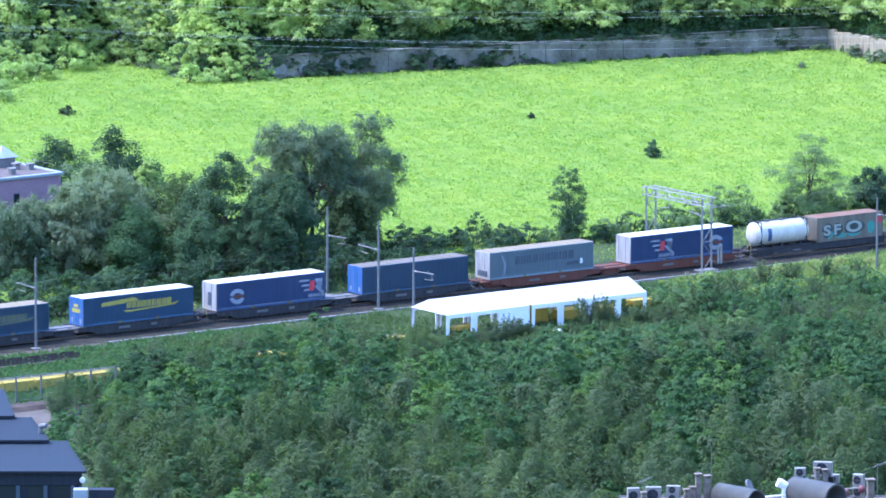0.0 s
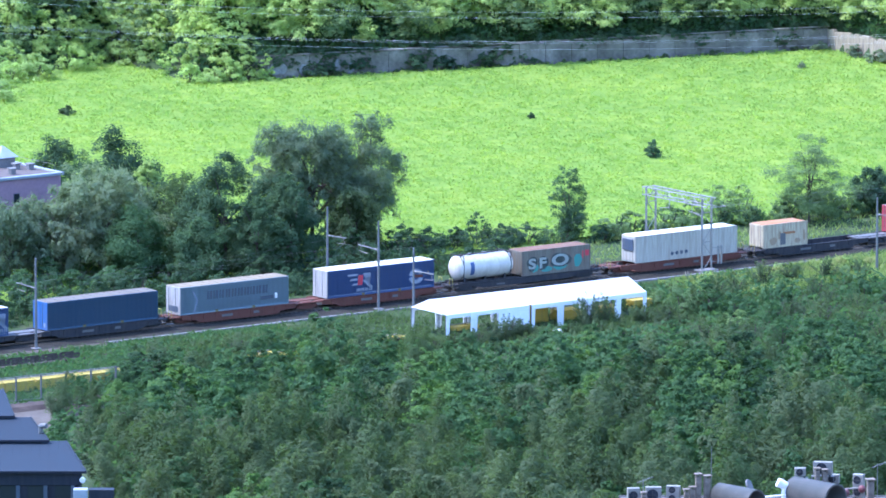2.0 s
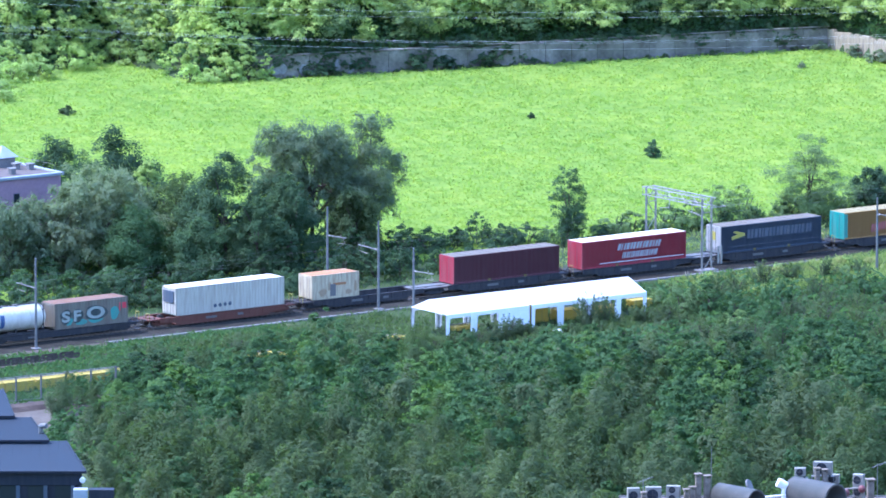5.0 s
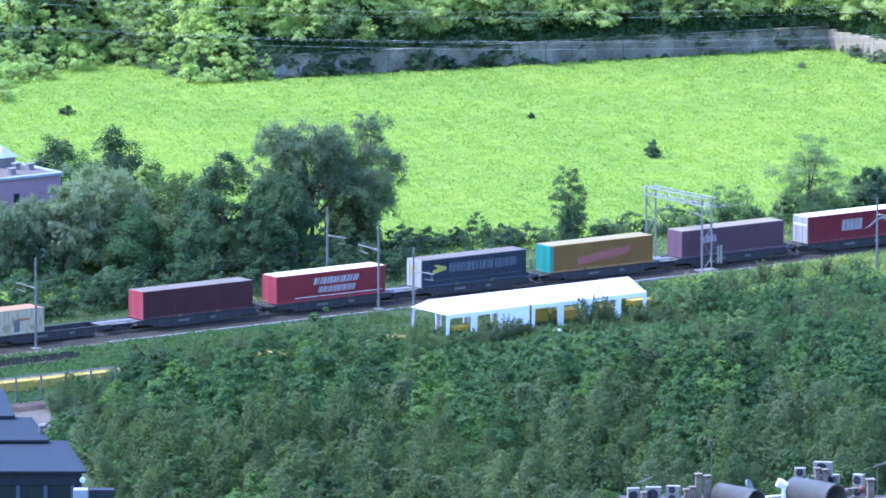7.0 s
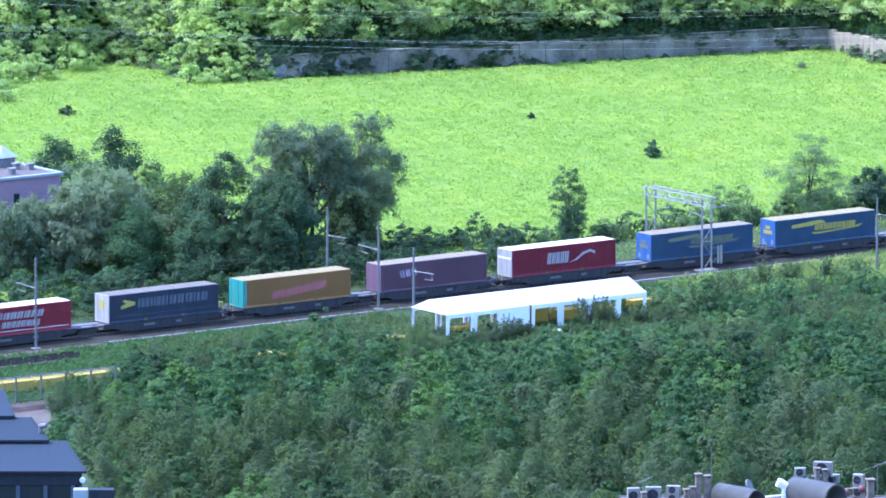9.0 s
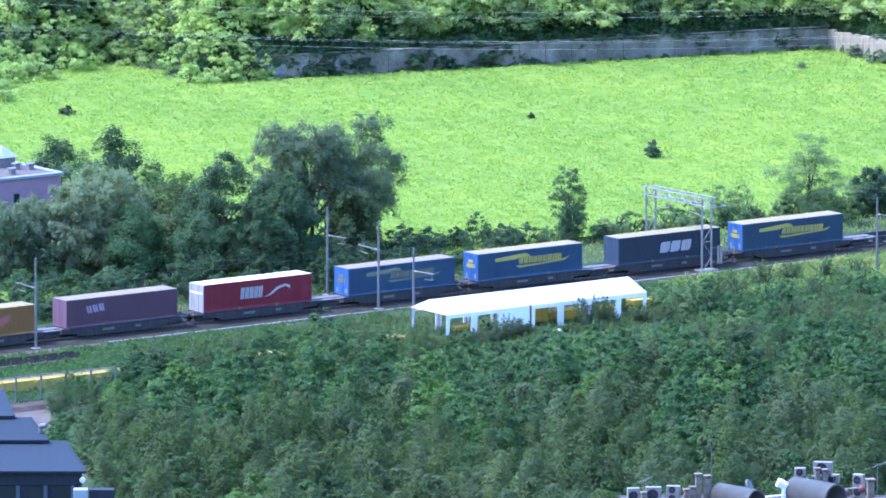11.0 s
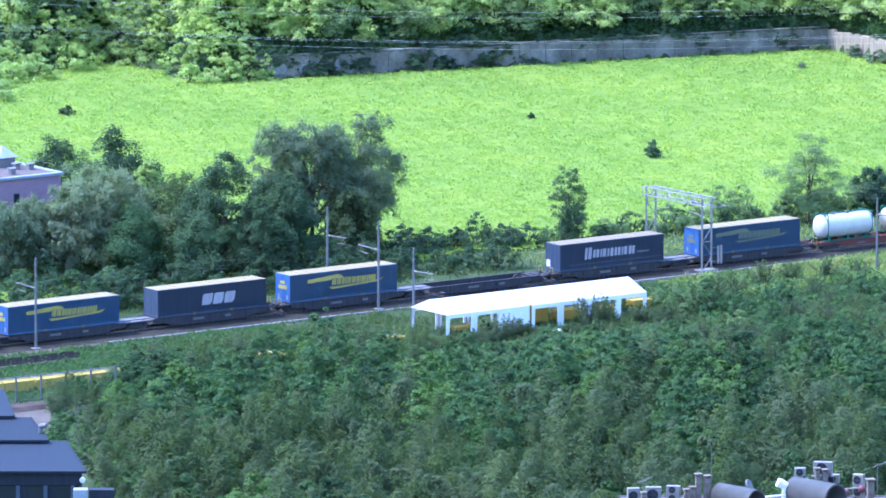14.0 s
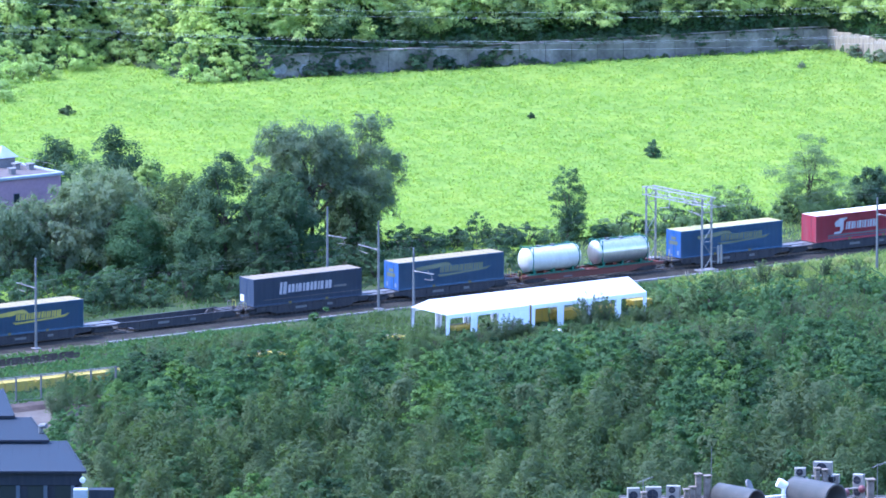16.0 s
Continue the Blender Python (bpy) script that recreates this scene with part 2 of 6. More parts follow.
def shoot_leaves(rng, radius, height, plumes, count, leaf, stout=1.0):
    """A willow shrub of leafy shoots that lean apart from its foot, denser towards their tips."""
    ang = rng.random(plumes) * 2 * np.pi
    away = radius * np.sqrt(rng.random(plumes))
    top = height * (0.55 + 0.45 * rng.random(plumes)) * (1 - 0.35 * (away / radius) ** 2)
    wide = radius * (0.10 + 0.14 * rng.random(plumes)) * stout
    i = rng.choice(plumes, size=count, p=top * wide / np.sum(top * wide))
    f = 0.15 + 0.85 * rng.random(count) ** 0.75
    t = rng.random(count) * 2 * np.pi
    girth = wide[i] * np.sqrt(np.clip(np.sin(np.pi * (0.12 + 0.86 * f)), 0.02, 1)) * np.abs(0.75 + 0.3 * rng.normal(size=count))
    lean = 0.2 + 0.9 * f ** 1.3
    far = away[i] / radius
    out = np.stack([np.cos(t) * 0.5 + np.cos(ang[i]) * far, np.sin(t) * 0.5 + np.sin(ang[i]) * far, np.full(count, 0.3) + 0.5 * f], axis=1)
    p = np.stack([np.cos(ang[i]) * away[i] * lean + np.cos(t) * girth, np.sin(ang[i]) * away[i] * lean + np.sin(t) * girth, np.maximum(f * top[i], 0.08)], axis=1)
    al = np.stack([np.cos(t) * 0.6 + np.cos(ang[i]) * 0.4, np.sin(t) * 0.6 + np.sin(ang[i]) * 0.4, np.ones(count)], axis=1)
    return leaf_quads(rng, p, leaf * (0.5 + 0.8 * rng.random(count)), out, 0.2, 0.5 if stout > 1 else 0.42, al, 0.35)


def limbs(rng, height, base, targets, r):
    bm = bmesh.new()
    top = Vector((rng.normal() * 0.2, rng.normal() * 0.2, base + (height - base) * 0.55))
    pts = [Vector((0, 0, 0)), Vector((rng.normal() * 0.1, rng.normal() * 0.1, base * 0.6)), top]
    bar(bm, pts[0], pts[1], r, 7, r * 0.8)
    bar(bm, pts[1], pts[2], r * 0.8, 7, r * 0.4)
    for t in targets:
        t = Vector(t)
        f = 0.25 + 0.7 * rng.random()
        a = pts[1].lerp(pts[2], f)
        mid = a.lerp(t, 0.5) + Vector((0, 0, 0.08 * (t - a).length))
        bar(bm, a, mid, r * 0.34, 5, r * 0.22)
        bar(bm, mid, t, r * 0.22, 5, r * 0.06)
    return bm


def tree(x, y, height, radius, leaves, material, label, seed, base=None, shape=0.5, leaf=0.32, lobes=130, flat=1.15, kind="tree", sparse=False, lobe=1.35, rough=0.45):
    rng = np.random.default_rng(seed)
    base = 0.5 if base is None else base
    root = thing("tree" if kind == "tree" else kind, pose(x, y, 0, 0, 0, rng.random() * 360), label, kind)
    c, r = lobes_of(rng, radius, height - radius * 0.1, base, lobes, shape, lobe, rough)
    if material is F_GREY and not sparse:
        c, r = willow_lobes(rng, radius, height, 28 if radius > 5 else 18, base)
    if sparse:
        r *= 0.8
    part("trunk", limbs(rng, height, base, c[:: 4 if sparse else 12], (0.01 if sparse else 0.02) * height + 0.04), M_BARK, root)
    v, qd = crown_leaves(rng, c, r, leaves, leaf, flat, material is F_GREY, 1.1 if sparse else 1.6, 0.3 if sparse or material is F_GREY else 0.24)
    ob = new("crown", mesh_of("crown", v, qd, material))
    ob.parent = root
    return root


def bush_meshes(seed, kind, material, radius, height, leaves, leaf):
    rng = np.random.default_rng(seed)
    if kind == "plumed":
        return shoot_leaves(rng, radius, height, 9, leaves, leaf, 1.9)
    if kind == "round":
        c, r = lobes_of(rng, radius, height * 0.95, 0.0, 40, 0.3, 1.15)
        v, qd = crown_leaves(rng, c, r, leaves, leaf, spray=1.4, fluff=0.22, rise=2.0, whole=0.55)
    else:
        v, qd = shoot_leaves(rng, radius, height, 24, leaves, leaf)
    return v, qd


def bush(name, m, seed, kind, material, radius, height, leaves, leaf, label):
    root = thing(name, m, label, name)
    v, qd = bush_meshes(seed, kind, material, radius, height, leaves, leaf)
    ob = new("foliage", mesh_of("foliage", v, qd, material))
    ob.parent = root
    rng = random.Random(seed)
    part("stem", bars([((0, 0, -0.05), (rng.uniform(-.5, .5) * radius, rng.uniform(-.5, .5) * radius, height * 0.6)) for _ in range(6)], 0.035, 4), M_BARK, root)
    return root


# ---- the ground ----
EDGE_X = (-2600, -140, -58, -54, -50, -40, -34, -29, -22, 47.3, 54, 62, 160, 2600)
EDGE_Y = (134, 134, 134, 133, 136, 146, 138, 128, 130.5, 157.3, 145.2, 130, -40, -40)


def field_edge(x):
    return np.interp(x, EDGE_X, EDGE_Y)


def ground_z(x, y):
    """The valley floor, the terraced slope behind the field and the hillside below the camera."""
    d = y - field_edge(x) - 0.5
    walled = (x > -23) & (x < 70)
    step = np.where(walled, np.clip(d / 0.3, 0, 1) * 2.5, np.clip(d / 4, 0, 1) * 1.2)
    far = np.where(d > 0, step + np.clip(d, 0, 300) * 0.42 + np.clip(d - 300, 0, 2000) * 0.2, 0)
    e = np.clip((-y - 190) / 900, 0, 1)
    near = 168 * e ** 2.1
    return far + near


def build_ground():
    xs = np.unique(np.concatenate([np.linspace(-2600, -120, 14), np.arange(-110, 40, 4.0), np.arange(40, 72, 1.4), np.arange(72, 111, 4.0), np.linspace(120, 2600, 14), [-22.9, 47.3]]))
    ys = np.unique(np.concatenate([np.linspace(-2600, -1200, 6), np.arange(-1150, -220, 40.0), np.arange(-200, 60, 4.0), np.arange(60, 118, 2.4), np.arange(118, 200, 0.9), np.arange(200, 330, 6.0), np.linspace(350, 2600, 12)]))
    X, Y = np.meshgrid(xs, ys)
    rough = 0.06 * np.sin(X * 0.31 + np.sin(Y * 0.2)) * np.sin(Y * 0.27)
    Z = ground_z(X, Y) + np.where(Y > 30, rough, 0)
    w = len(xs)
    i = (np.arange(len(ys) - 1)[:, None] * w + np.arange(w - 1)[None, :]).ravel()
    me = mesh_of("ground", np.stack([X, Y, Z], -1).reshape(-1, 3), np.stack([i, i + 1, i + w + 1, i + w], 1), M_GROUND)
    tagged(new("ground", me), "green valley meadow and hillside ground", "ground", kind="structure")


build_ground()


def strip(name, u0, u1, section, material, label, category):
    """A long body along the railway with the given cross-section in n, z."""
    bm = bmesh.new()
    k = max(2, int((u1 - u0) / 4))
    rows = [[bm.verts.new(rail(u0 + (u1 - u0) * i / k, n, z)) for n, z in section] for i in range(k + 1)]
    for a, b in zip(rows, rows[1:]):
        for j in range(len(section) - 1):
            bm.faces.new((a[j], b[j], b[j + 1], a[j + 1]))
    bmesh.ops.recalc_face_normals(bm, faces=bm.faces)
    return tagged(part(name, bm, material), label, category, kind="structure")


strip("trackbed", -420, 520, [(-4.9, -0.05), (-4.3, 0.06), (-1.9, 0.10), (5.9, 0.10), (7.6, -0.05)], M_BALLAST, "grey-brown ballast trackbed of a double railway line", "trackbed")
strip("cable_trough", -64, 520, [(-5.35, -0.05), (-5.35, 0.16), (-4.95, 0.16), (-4.95, -0.05)], M_CONC, "pale concrete cable trough beside the ballast", "trough")
strip("verge", -420, -64, [(-6.3, 0.02), (-5.0, 0.05), (-4.6, 0.03)], M_DIRT, "pale dusty strip beside the ballast", "verge")
for n in (-0.72, 0.72, 3.28, 4.72):
    strip("rail", -420, 520, [(n - 0.035, 0.1), (n - 0.035, 0.27), (n + 0.035, 0.27), (n + 0.035, 0.1)], M_RAILS, "rust-brown steel rail", "rail")


def build_sleepers():
    bm = boxed(-0.13, 0.13, -1.3, 1.3, 0.0, 0.06)
    first = part("sleeper", bm, M_SLEEPER)
    bed = new("sleepers")
    tagged(bed, "grey concrete sleepers under the rails", "sleepers", kind="structure")
    first.parent = bed
    first.matrix_basis = rail_pose(-66, 0, 0.085)
    for i in range(1, 170):
        ob = new("sleeper", first.data)
        ob.parent = bed
        ob.matrix_basis = rail_pose(-66 + 0.62 * i, 0, 0.085)


build_sleepers()


# ---- the retaining wall behind the field ----
M_CREAM = painted("stained_cream_panel", (0.36, 0.29, 0.19), 0.85, 0, 0.9, (0.10, 0.09, 0.075), 1.4)

M_PLASTER = mottled("old_pale_plaster", [(0.3, (0.2, 0.195, 0.19)), (0.7, (0.38, 0.37, 0.36))], 1.2, 7.0, bump=0.3)


def build_wall():
    pts = [(-22.5, 130.0), (47.3, 157.0), (54.0, 145.0), (64, 126)]
    rng = random.Random(5)
    for j, (a, b) in enumerate(zip(pts, pts[1:])):
        a, b = Vector((*a, 0)), Vector((*b, 0))
        L = (b - a).length
        root = new("wall_%d" % (j + 1))
        ang = math.degrees(math.atan2(b.y - a.y, b.x - a.x))
        root.matrix_basis = pose(a.x, a.y, 0, 0, 0, ang)
        tagged(root, "weathered grey concrete retaining wall, stained and overgrown", "wall", kind="structure")
        k = max(1, round(L / (3.4 if j == 0 else 0.9)))
        for i in range(k):
            h = 2.75 + (rng.uniform(-0.08, 0.08) if j == 0 else rng.uniform(-0.3, 0.1))
            bm = boxed(L / k * i + 0.02, L / k * (i + 1) - 0.02, -0.2 + rng.uniform(-.03, .03), 0.25, -0.2, h, 0.03)
            part("panel", bm, M_WALL if j == 0 else M_CREAM, root)
        if j:
            continue
        for x0, w, z0, h in ((1.2, 3.0, 0.5, 1.6), (5.4, 1.3, 0.4, 1.3), (9.9, 0.9, 0.7, 1.5), (11.6, 1.0, 0.3, 1.3)):
            edge = [(x0 + w / 2 + w / 2 * math.cos(q) * rng.uniform(0.75, 1.1), z0 + h / 2 + h / 2 * math.sin(q) * rng.uniform(0.75, 1.1)) for q in [2 * math.pi * i / 14 for i in range(14)]]
            part("plaster_patch", prism(bmesh.new(), edge, -0.262, -0.19), M_PLASTER, root, "pale remains of plaster")
        part("coping", boxed(-0.1, L + 0.1, -0.28, 0.3, 2.86, 2.98, 0.03), M_WALL, root)


build_wall()


# ---- crop, grass, woods and scrub ----
def scatter_field():
    rng = np.random.default_rng(11)
    xs, ys = np.arange(-72, 78, 0.6), np.arange(-50, 160, 0.9)
    X, Y = np.meshgrid(xs, ys)
    X = X + rng.uniform(-0.2, 0.2, X.shape)
    Y = Y + rng.uniform(-0.3, 0.3, Y.shape)
    NN = -np.sin(0.62273) * X + np.cos(0.62273) * Y - Q
    ok = (Y < field_edge(X) - 0.6) & (NN > 20 + 1.5 * np.sin(X * 0.5))
    Z = 0.2 + 0.05 * rng.random(X.shape) + 0.03 * np.sin(X * 1.1 + np.sin(Y * 0.3)) * np.sin(Y * 0.6)
    w = len(xs)
    i = (np.arange(len(ys) - 1)[:, None] * w + np.arange(w - 1)[None, :]).ravel()
    qd = np.stack([i, i + 1, i + w + 1, i + w], 1)
    qd = qd[ok.ravel()[qd].all(axis=1)]
    tagged(new("field", mesh_of("field", np.stack([X, Y, Z], -1).reshape(-1, 3), qd, F_CROP)), "low bright green canopy of the crop field", "field", kind="structure")
    n = 330000
    x, y = rng.uniform(-66, 72, n), rng.uniform(-45, 158, n)
    nn = -np.sin(0.62273) * x + np.cos(0.62273) * y - Q
    lump = np.sin(x * 0.9 + 2 * np.sin(y * 0.13)) * np.sin(y * 0.33 + np.sin(x * 0.4)) + 0.6 * np.sin(x * 2.3 + y * 0.7)
    keep = (y < field_edge(x) - 0.4) & (nn > 20 + 2 * np.sin(x * 0.5)) & (rng.random(n) < 0.7 + 0.25 * lump)
    x, y = x[keep], y[keep]
    h = 0.22 + 0.16 * rng.random(len(x)) + 0.04 * lump[keep]
    v, qd = leaf_quads(rng, np.stack([x, y, h], 1), 0.16 + 0.26 * rng.random(len(x)), None, 1.1, 0.9)
    tagged(new("crop", mesh_of("crop", v, qd, F_CROP)), "bright green leafy field crop in full sun", "crop", kind="stuff")


def scatter_grass():
    """Rank grass and weeds on both sides of the line."""
    rng = np.random.default_rng(12)
    n = 70000
    u = rng.uniform(-110, 75, n)
    side = rng.random(n)
    w = np.where(side < 0.62, rng.uniform(-30, -5.6, n), rng.uniform(7.4, 24, n))
    lump = np.sin(u * 0.7 + np.sin(w)) + np.sin(w * 0.9 + u * 0.21)
    keep = (rng.random(n) < 0.62 + 0.25 * lump) & ~((u < -78) & (w < -28)) & ~((u < -72) & (w > -12.3) & (w < -10.9)) & ~((u > -12) & (u < 40) & (w < 0) & (w > -7.6 + 2.0 * np.clip((u - 18) / 22, 0, 1)))
    u, w = u[keep], w[keep]
    x = np.cos(0.62273) * u - np.sin(0.62273) * (w + Q)
    y = np.sin(0.62273) * u + np.cos(0.62273) * (w + Q)
    tall = np.where((w > -14) & (w < 0) & (u > 8), 1.6, 1.0)
    c = np.stack([x, y, (0.12 + 0.32 * rng.random(len(x))) * tall], 1)
    up = np.tile(np.array([0.0, 0.0, 1.0]), (len(x), 1))
    v, qd = leaf_quads(rng, c, (0.3 + 0.36 * rng.random(len(x))) * tall, None, 0.0, 0.3, up)
    # Grass beyond the line on the right takes the brighter, sun-painted blade colour.
    far = (w > 0) & (u > 2)
    for pick, m, label in ((~far, F_GRASS, "rank green and straw-coloured grass along the line"), (far, F_STRAW, "green grass behind the line, blade colour brightened for sunlight")):
        k = int(pick.sum())
        tagged(new("grass", mesh_of("grass", v.reshape(-1, 3, 3)[pick].reshape(-1, 3), np.arange(3 * k).reshape(k, 3), m)), label, "grass", kind="stuff")


def scatter_meadow():
    """Lower green herbs on the waste ground beside the site fence."""
    rng = np.random.default_rng(15)
    n = 30000
    u = rng.uniform(-112, -44, n)
    w = rng.uniform(-31, -6.4, n)
    gap = np.sin(u * 0.8 + np.sin(w * 1.3)) * np.sin(w * 0.7)
    keep = (rng.random(n) < 0.75 + 0.3 * gap) & ~((w > -12.3) & (w < -10.9) & (u < -72))
    u, w = u[keep], w[keep]
    x = np.cos(0.62273) * u - np.sin(0.62273) * (w + Q)
    y = np.sin(0.62273) * u + np.cos(0.62273) * (w + Q)
    c = np.stack([x, y, 0.1 + 0.25 * rng.random(len(x))], 1)
    v, qd = leaf_quads(rng, c, 0.25 + 0.3 * rng.random(len(x)), None, 0.7, 0.7)
    tagged(new("herbs", mesh_of("herbs", v, qd, F_GREEN)), "low green herbs on the waste ground", "herbs", kind="stuff")


def scatter_tall_grass():
    """Tall grass on the bank between the ballast and the shrubs, coloured brighter for sunlight."""
    rng = np.random.default_rng(14)
    n = 40000
    u = rng.uniform(4, 66, n)
    w = rng.uniform(-20, -5.7, n)
    keep = (rng.random(n) < 0.6 + 0.4 * np.sin(u * 0.6 + w * 0.5) * np.sin(u * 0.23)) & (w < -8.0 + 2.4 * np.clip((u - 18) / 22, 0, 1))
    u, w = u[keep], w[keep]
    x = np.cos(0.62273) * u - np.sin(0.62273) * (w + Q)
    y = np.sin(0.62273) * u + np.cos(0.62273) * (w + Q)
    c = np.stack([x, y, 0.25 + 0.35 * rng.random(len(x))], 1)
    up = np.tile(np.array([0.0, 0.0, 1.0]), (len(x), 1))
    v, qd = leaf_quads(rng, c, 0.5 + 0.5 * rng.random(len(x)), None, 0.4, 0.32, up)
    tagged(new("tall_grass", mesh_of("tall_grass", v, qd, F_STRAW)), "yellow-green tall grass, blade colour brightened for the sunlit bank", "grass", kind="stuff")


def scatter_weeds():
    """Knee-high weeds and grasses round the tents and the timber stacks."""
    rng = np.random.default_rng(16)
    n = 42000
    u, w = rng.uniform(-66, 8, n), rng.uniform(-33, -7.5, n)
    lump = np.sin(u * 0.55 + 1.3 * np.sin(w * 0.4)) * np.sin(w * 0.5 + 0.4 * u)
    keep = (rng.random(n) < 0.65 + 0.35 * lump) & ~((u > -34.6) & (u < -8.7) & (w > -23.6) & (w < -17.2)) & (w < -9.5 + 2.0 * np.sin(u * 0.3))
    u, w, lump = u[keep], w[keep], lump[keep]
    x = np.cos(0.62273) * u - np.sin(0.62273) * (w + Q)
    y = np.sin(0.62273) * u + np.cos(0.62273) * (w + Q)
    tall = 1.0 + 0.45 * lump
    c = np.stack([x, y, (0.1 + 0.45 * rng.random(len(x))) * tall], 1)
    up = np.tile(np.array([0.0, 0.0, 1.0]), (len(x), 1))
    v, qd = leaf_quads(rng, c, (0.3 + 0.3 * rng.random(len(x))) * tall, None, 0.5, 0.4, up)
    tagged(new("weeds", mesh_of("weeds", v, qd, F_OLIVE)), "knee-high olive-green weeds round the tents", "weeds", kind="stuff")


scatter_weeds()
scatter_field()
scatter_grass()
scatter_tall_grass()
scatter_meadow()


def merged(name, spots, variants, material, label, category):
    """Many plants joined into one body of growth."""
    co, qs, off = [], [], 0
    for i, (x, y, z, s, a) in enumerate(spots):
        v, qd = variants[i % len(variants)]
        ca, sa = math.cos(a), math.sin(a)
        w = np.stack([(v[:, 0] * ca - v[:, 1] * sa) * s + x, (v[:, 0] * sa + v[:, 1] * ca) * s + y, v[:, 2] * s + z], 1)
        co.append(w)
        qs.append(qd + off)
        off += len(w)
    return tagged(new(name, mesh_of(name, np.concatenate(co), np.concatenate(qs), material)), label, category, kind="stuff")


def build_woods():
    """The wooded slope behind the wall: crowns that overhang it with shade below, and taller, gappy trees where the wall ends."""
    rng = np.random.default_rng(21)
    kinds, deep, tall = [], [], []
    for k in range(6):
        c, r = lobes_of(rng, 3.0 + 0.5 * (k % 3), 6.2 + k * 0.6, 1.1, 60, 0.4, 1.3, 0.8)
        kinds.append(crown_leaves(rng, c, r, 3700, 0.275, spray=1.6, fluff=0.26, rise=1.5, lift=0.7))
        deep.append(crown_leaves(rng, c, r, 1500, 0.48, spray=1.7, fluff=0.24, rise=2.0, lift=0.9))
        c, r = lobes_of(rng, 2.9 + 0.4 * (k % 3), 8.2 + k * 0.5, 0.9, 60, 0.5, 1.4, 0.9)
        tall.append(crown_leaves(rng, c, r, 3900, 0.32, spray=1.6, fluff=0.26, rise=1.0, lift=0.7))
    spots = []
    for _ in range(6000):
        x, d = rng.uniform(-60, 66), 1.2 + 15.5 * rng.random()
        y = float(field_edge(x)) + d
        if x < -53:
            continue
        if all((x - s[0]) ** 2 + (y - s[1]) ** 2 > 3.1 ** 2 for s in spots):
            size = (0.55 if d < 3 else 0.75) + 0.4 * rng.random()
            lift = 0.5 if d < 3 and x > -22 else 0.0
            spots.append((x, y, float(ground_z(np.array(x), np.array(y))) - 0.3 + lift, size, rng.random() * 6.3))
        if len(spots) > 150:
            break
    n = 26000
    x, d = rng.uniform(-64, 66, n), 0.6 + 17 * rng.random(n)
    y = field_edge(x) + d
    v, qd = leaf_quads(rng, np.stack([x, y, ground_z(x, y) + 0.2 + 1.1 * rng.random(n) ** 2], 1), 0.4 + 0.5 * rng.random(n), None, 1.2, 0.8)
    tagged(new("undergrowth", mesh_of("undergrowth", v, qd, F_GREEN)), "shaded leafy undergrowth on the wooded slope", "undergrowth", kind="stuff")
    west = [s for s in spots if s[0] < -20]
    rest = [s for s in spots if s not in west]
    for x, y in ((-52.5, 143), (-53, 149), (-49.5, 147), (-50, 153), (-46, 153), (-47, 159), (-42, 156), (-38, 152), (-52.5, 156)):
        west.append((x, y, float(ground_z(np.array(x), np.array(y))) - 0.3, 0.95 + 0.2 * rng.random(), rng.random() * 6.3))
    back = [s for s in rest if s[1] - float(field_edge(s[0])) > 10.5]
    front = [s for s in rest if s not in back]
    a = [s for i, s in enumerate(front) if i % 4]
    b = [s for i, s in enumerate(front) if not i % 4]
    merged("woodland", back, deep, F_WOOD, "green trees further up the wooded slope", "woods")
    merged("woodland", a, kinds, F_WOOD, "sunlit mixed green woodland on the slope", "woods")
    merged("woodland", b, kinds[1:], F_HEDGE, "darker green trees among the slope woodland", "woods")
    merged("woodland", [s for i, s in enumerate(west) if i % 5], tall, F_WOOD, "tall sunlit trees with dark gaps beyond the wall's end", "woods")
    merged("woodland", west[::5], tall[1:], F_HEDGE, "tall dark green trees beyond the wall's end", "woods")


build_woods()


def in_thicket(x, y):
    u = math.cos(0.62273) * x + math.sin(0.62273) * y
    n = -math.sin(0.62273) * x + math.cos(0.62273) * y - Q
    if n > -10.0 - 1.5 * math.sin(u * 0.4) + (-5.5 if u > 14 else 0):
        return False
    if -41 < u < -5 and n > -32.5:
        return False
    if u < -40 and n > -21.5 - 0.2 * (u + 40):
        return False
    if y > -88:
        return x > -33.8 + 0.8 * math.sin(y * 0.3)
    return x > (-38.0 if y > -132 else (-33.0 if y > -152 else -30.3))


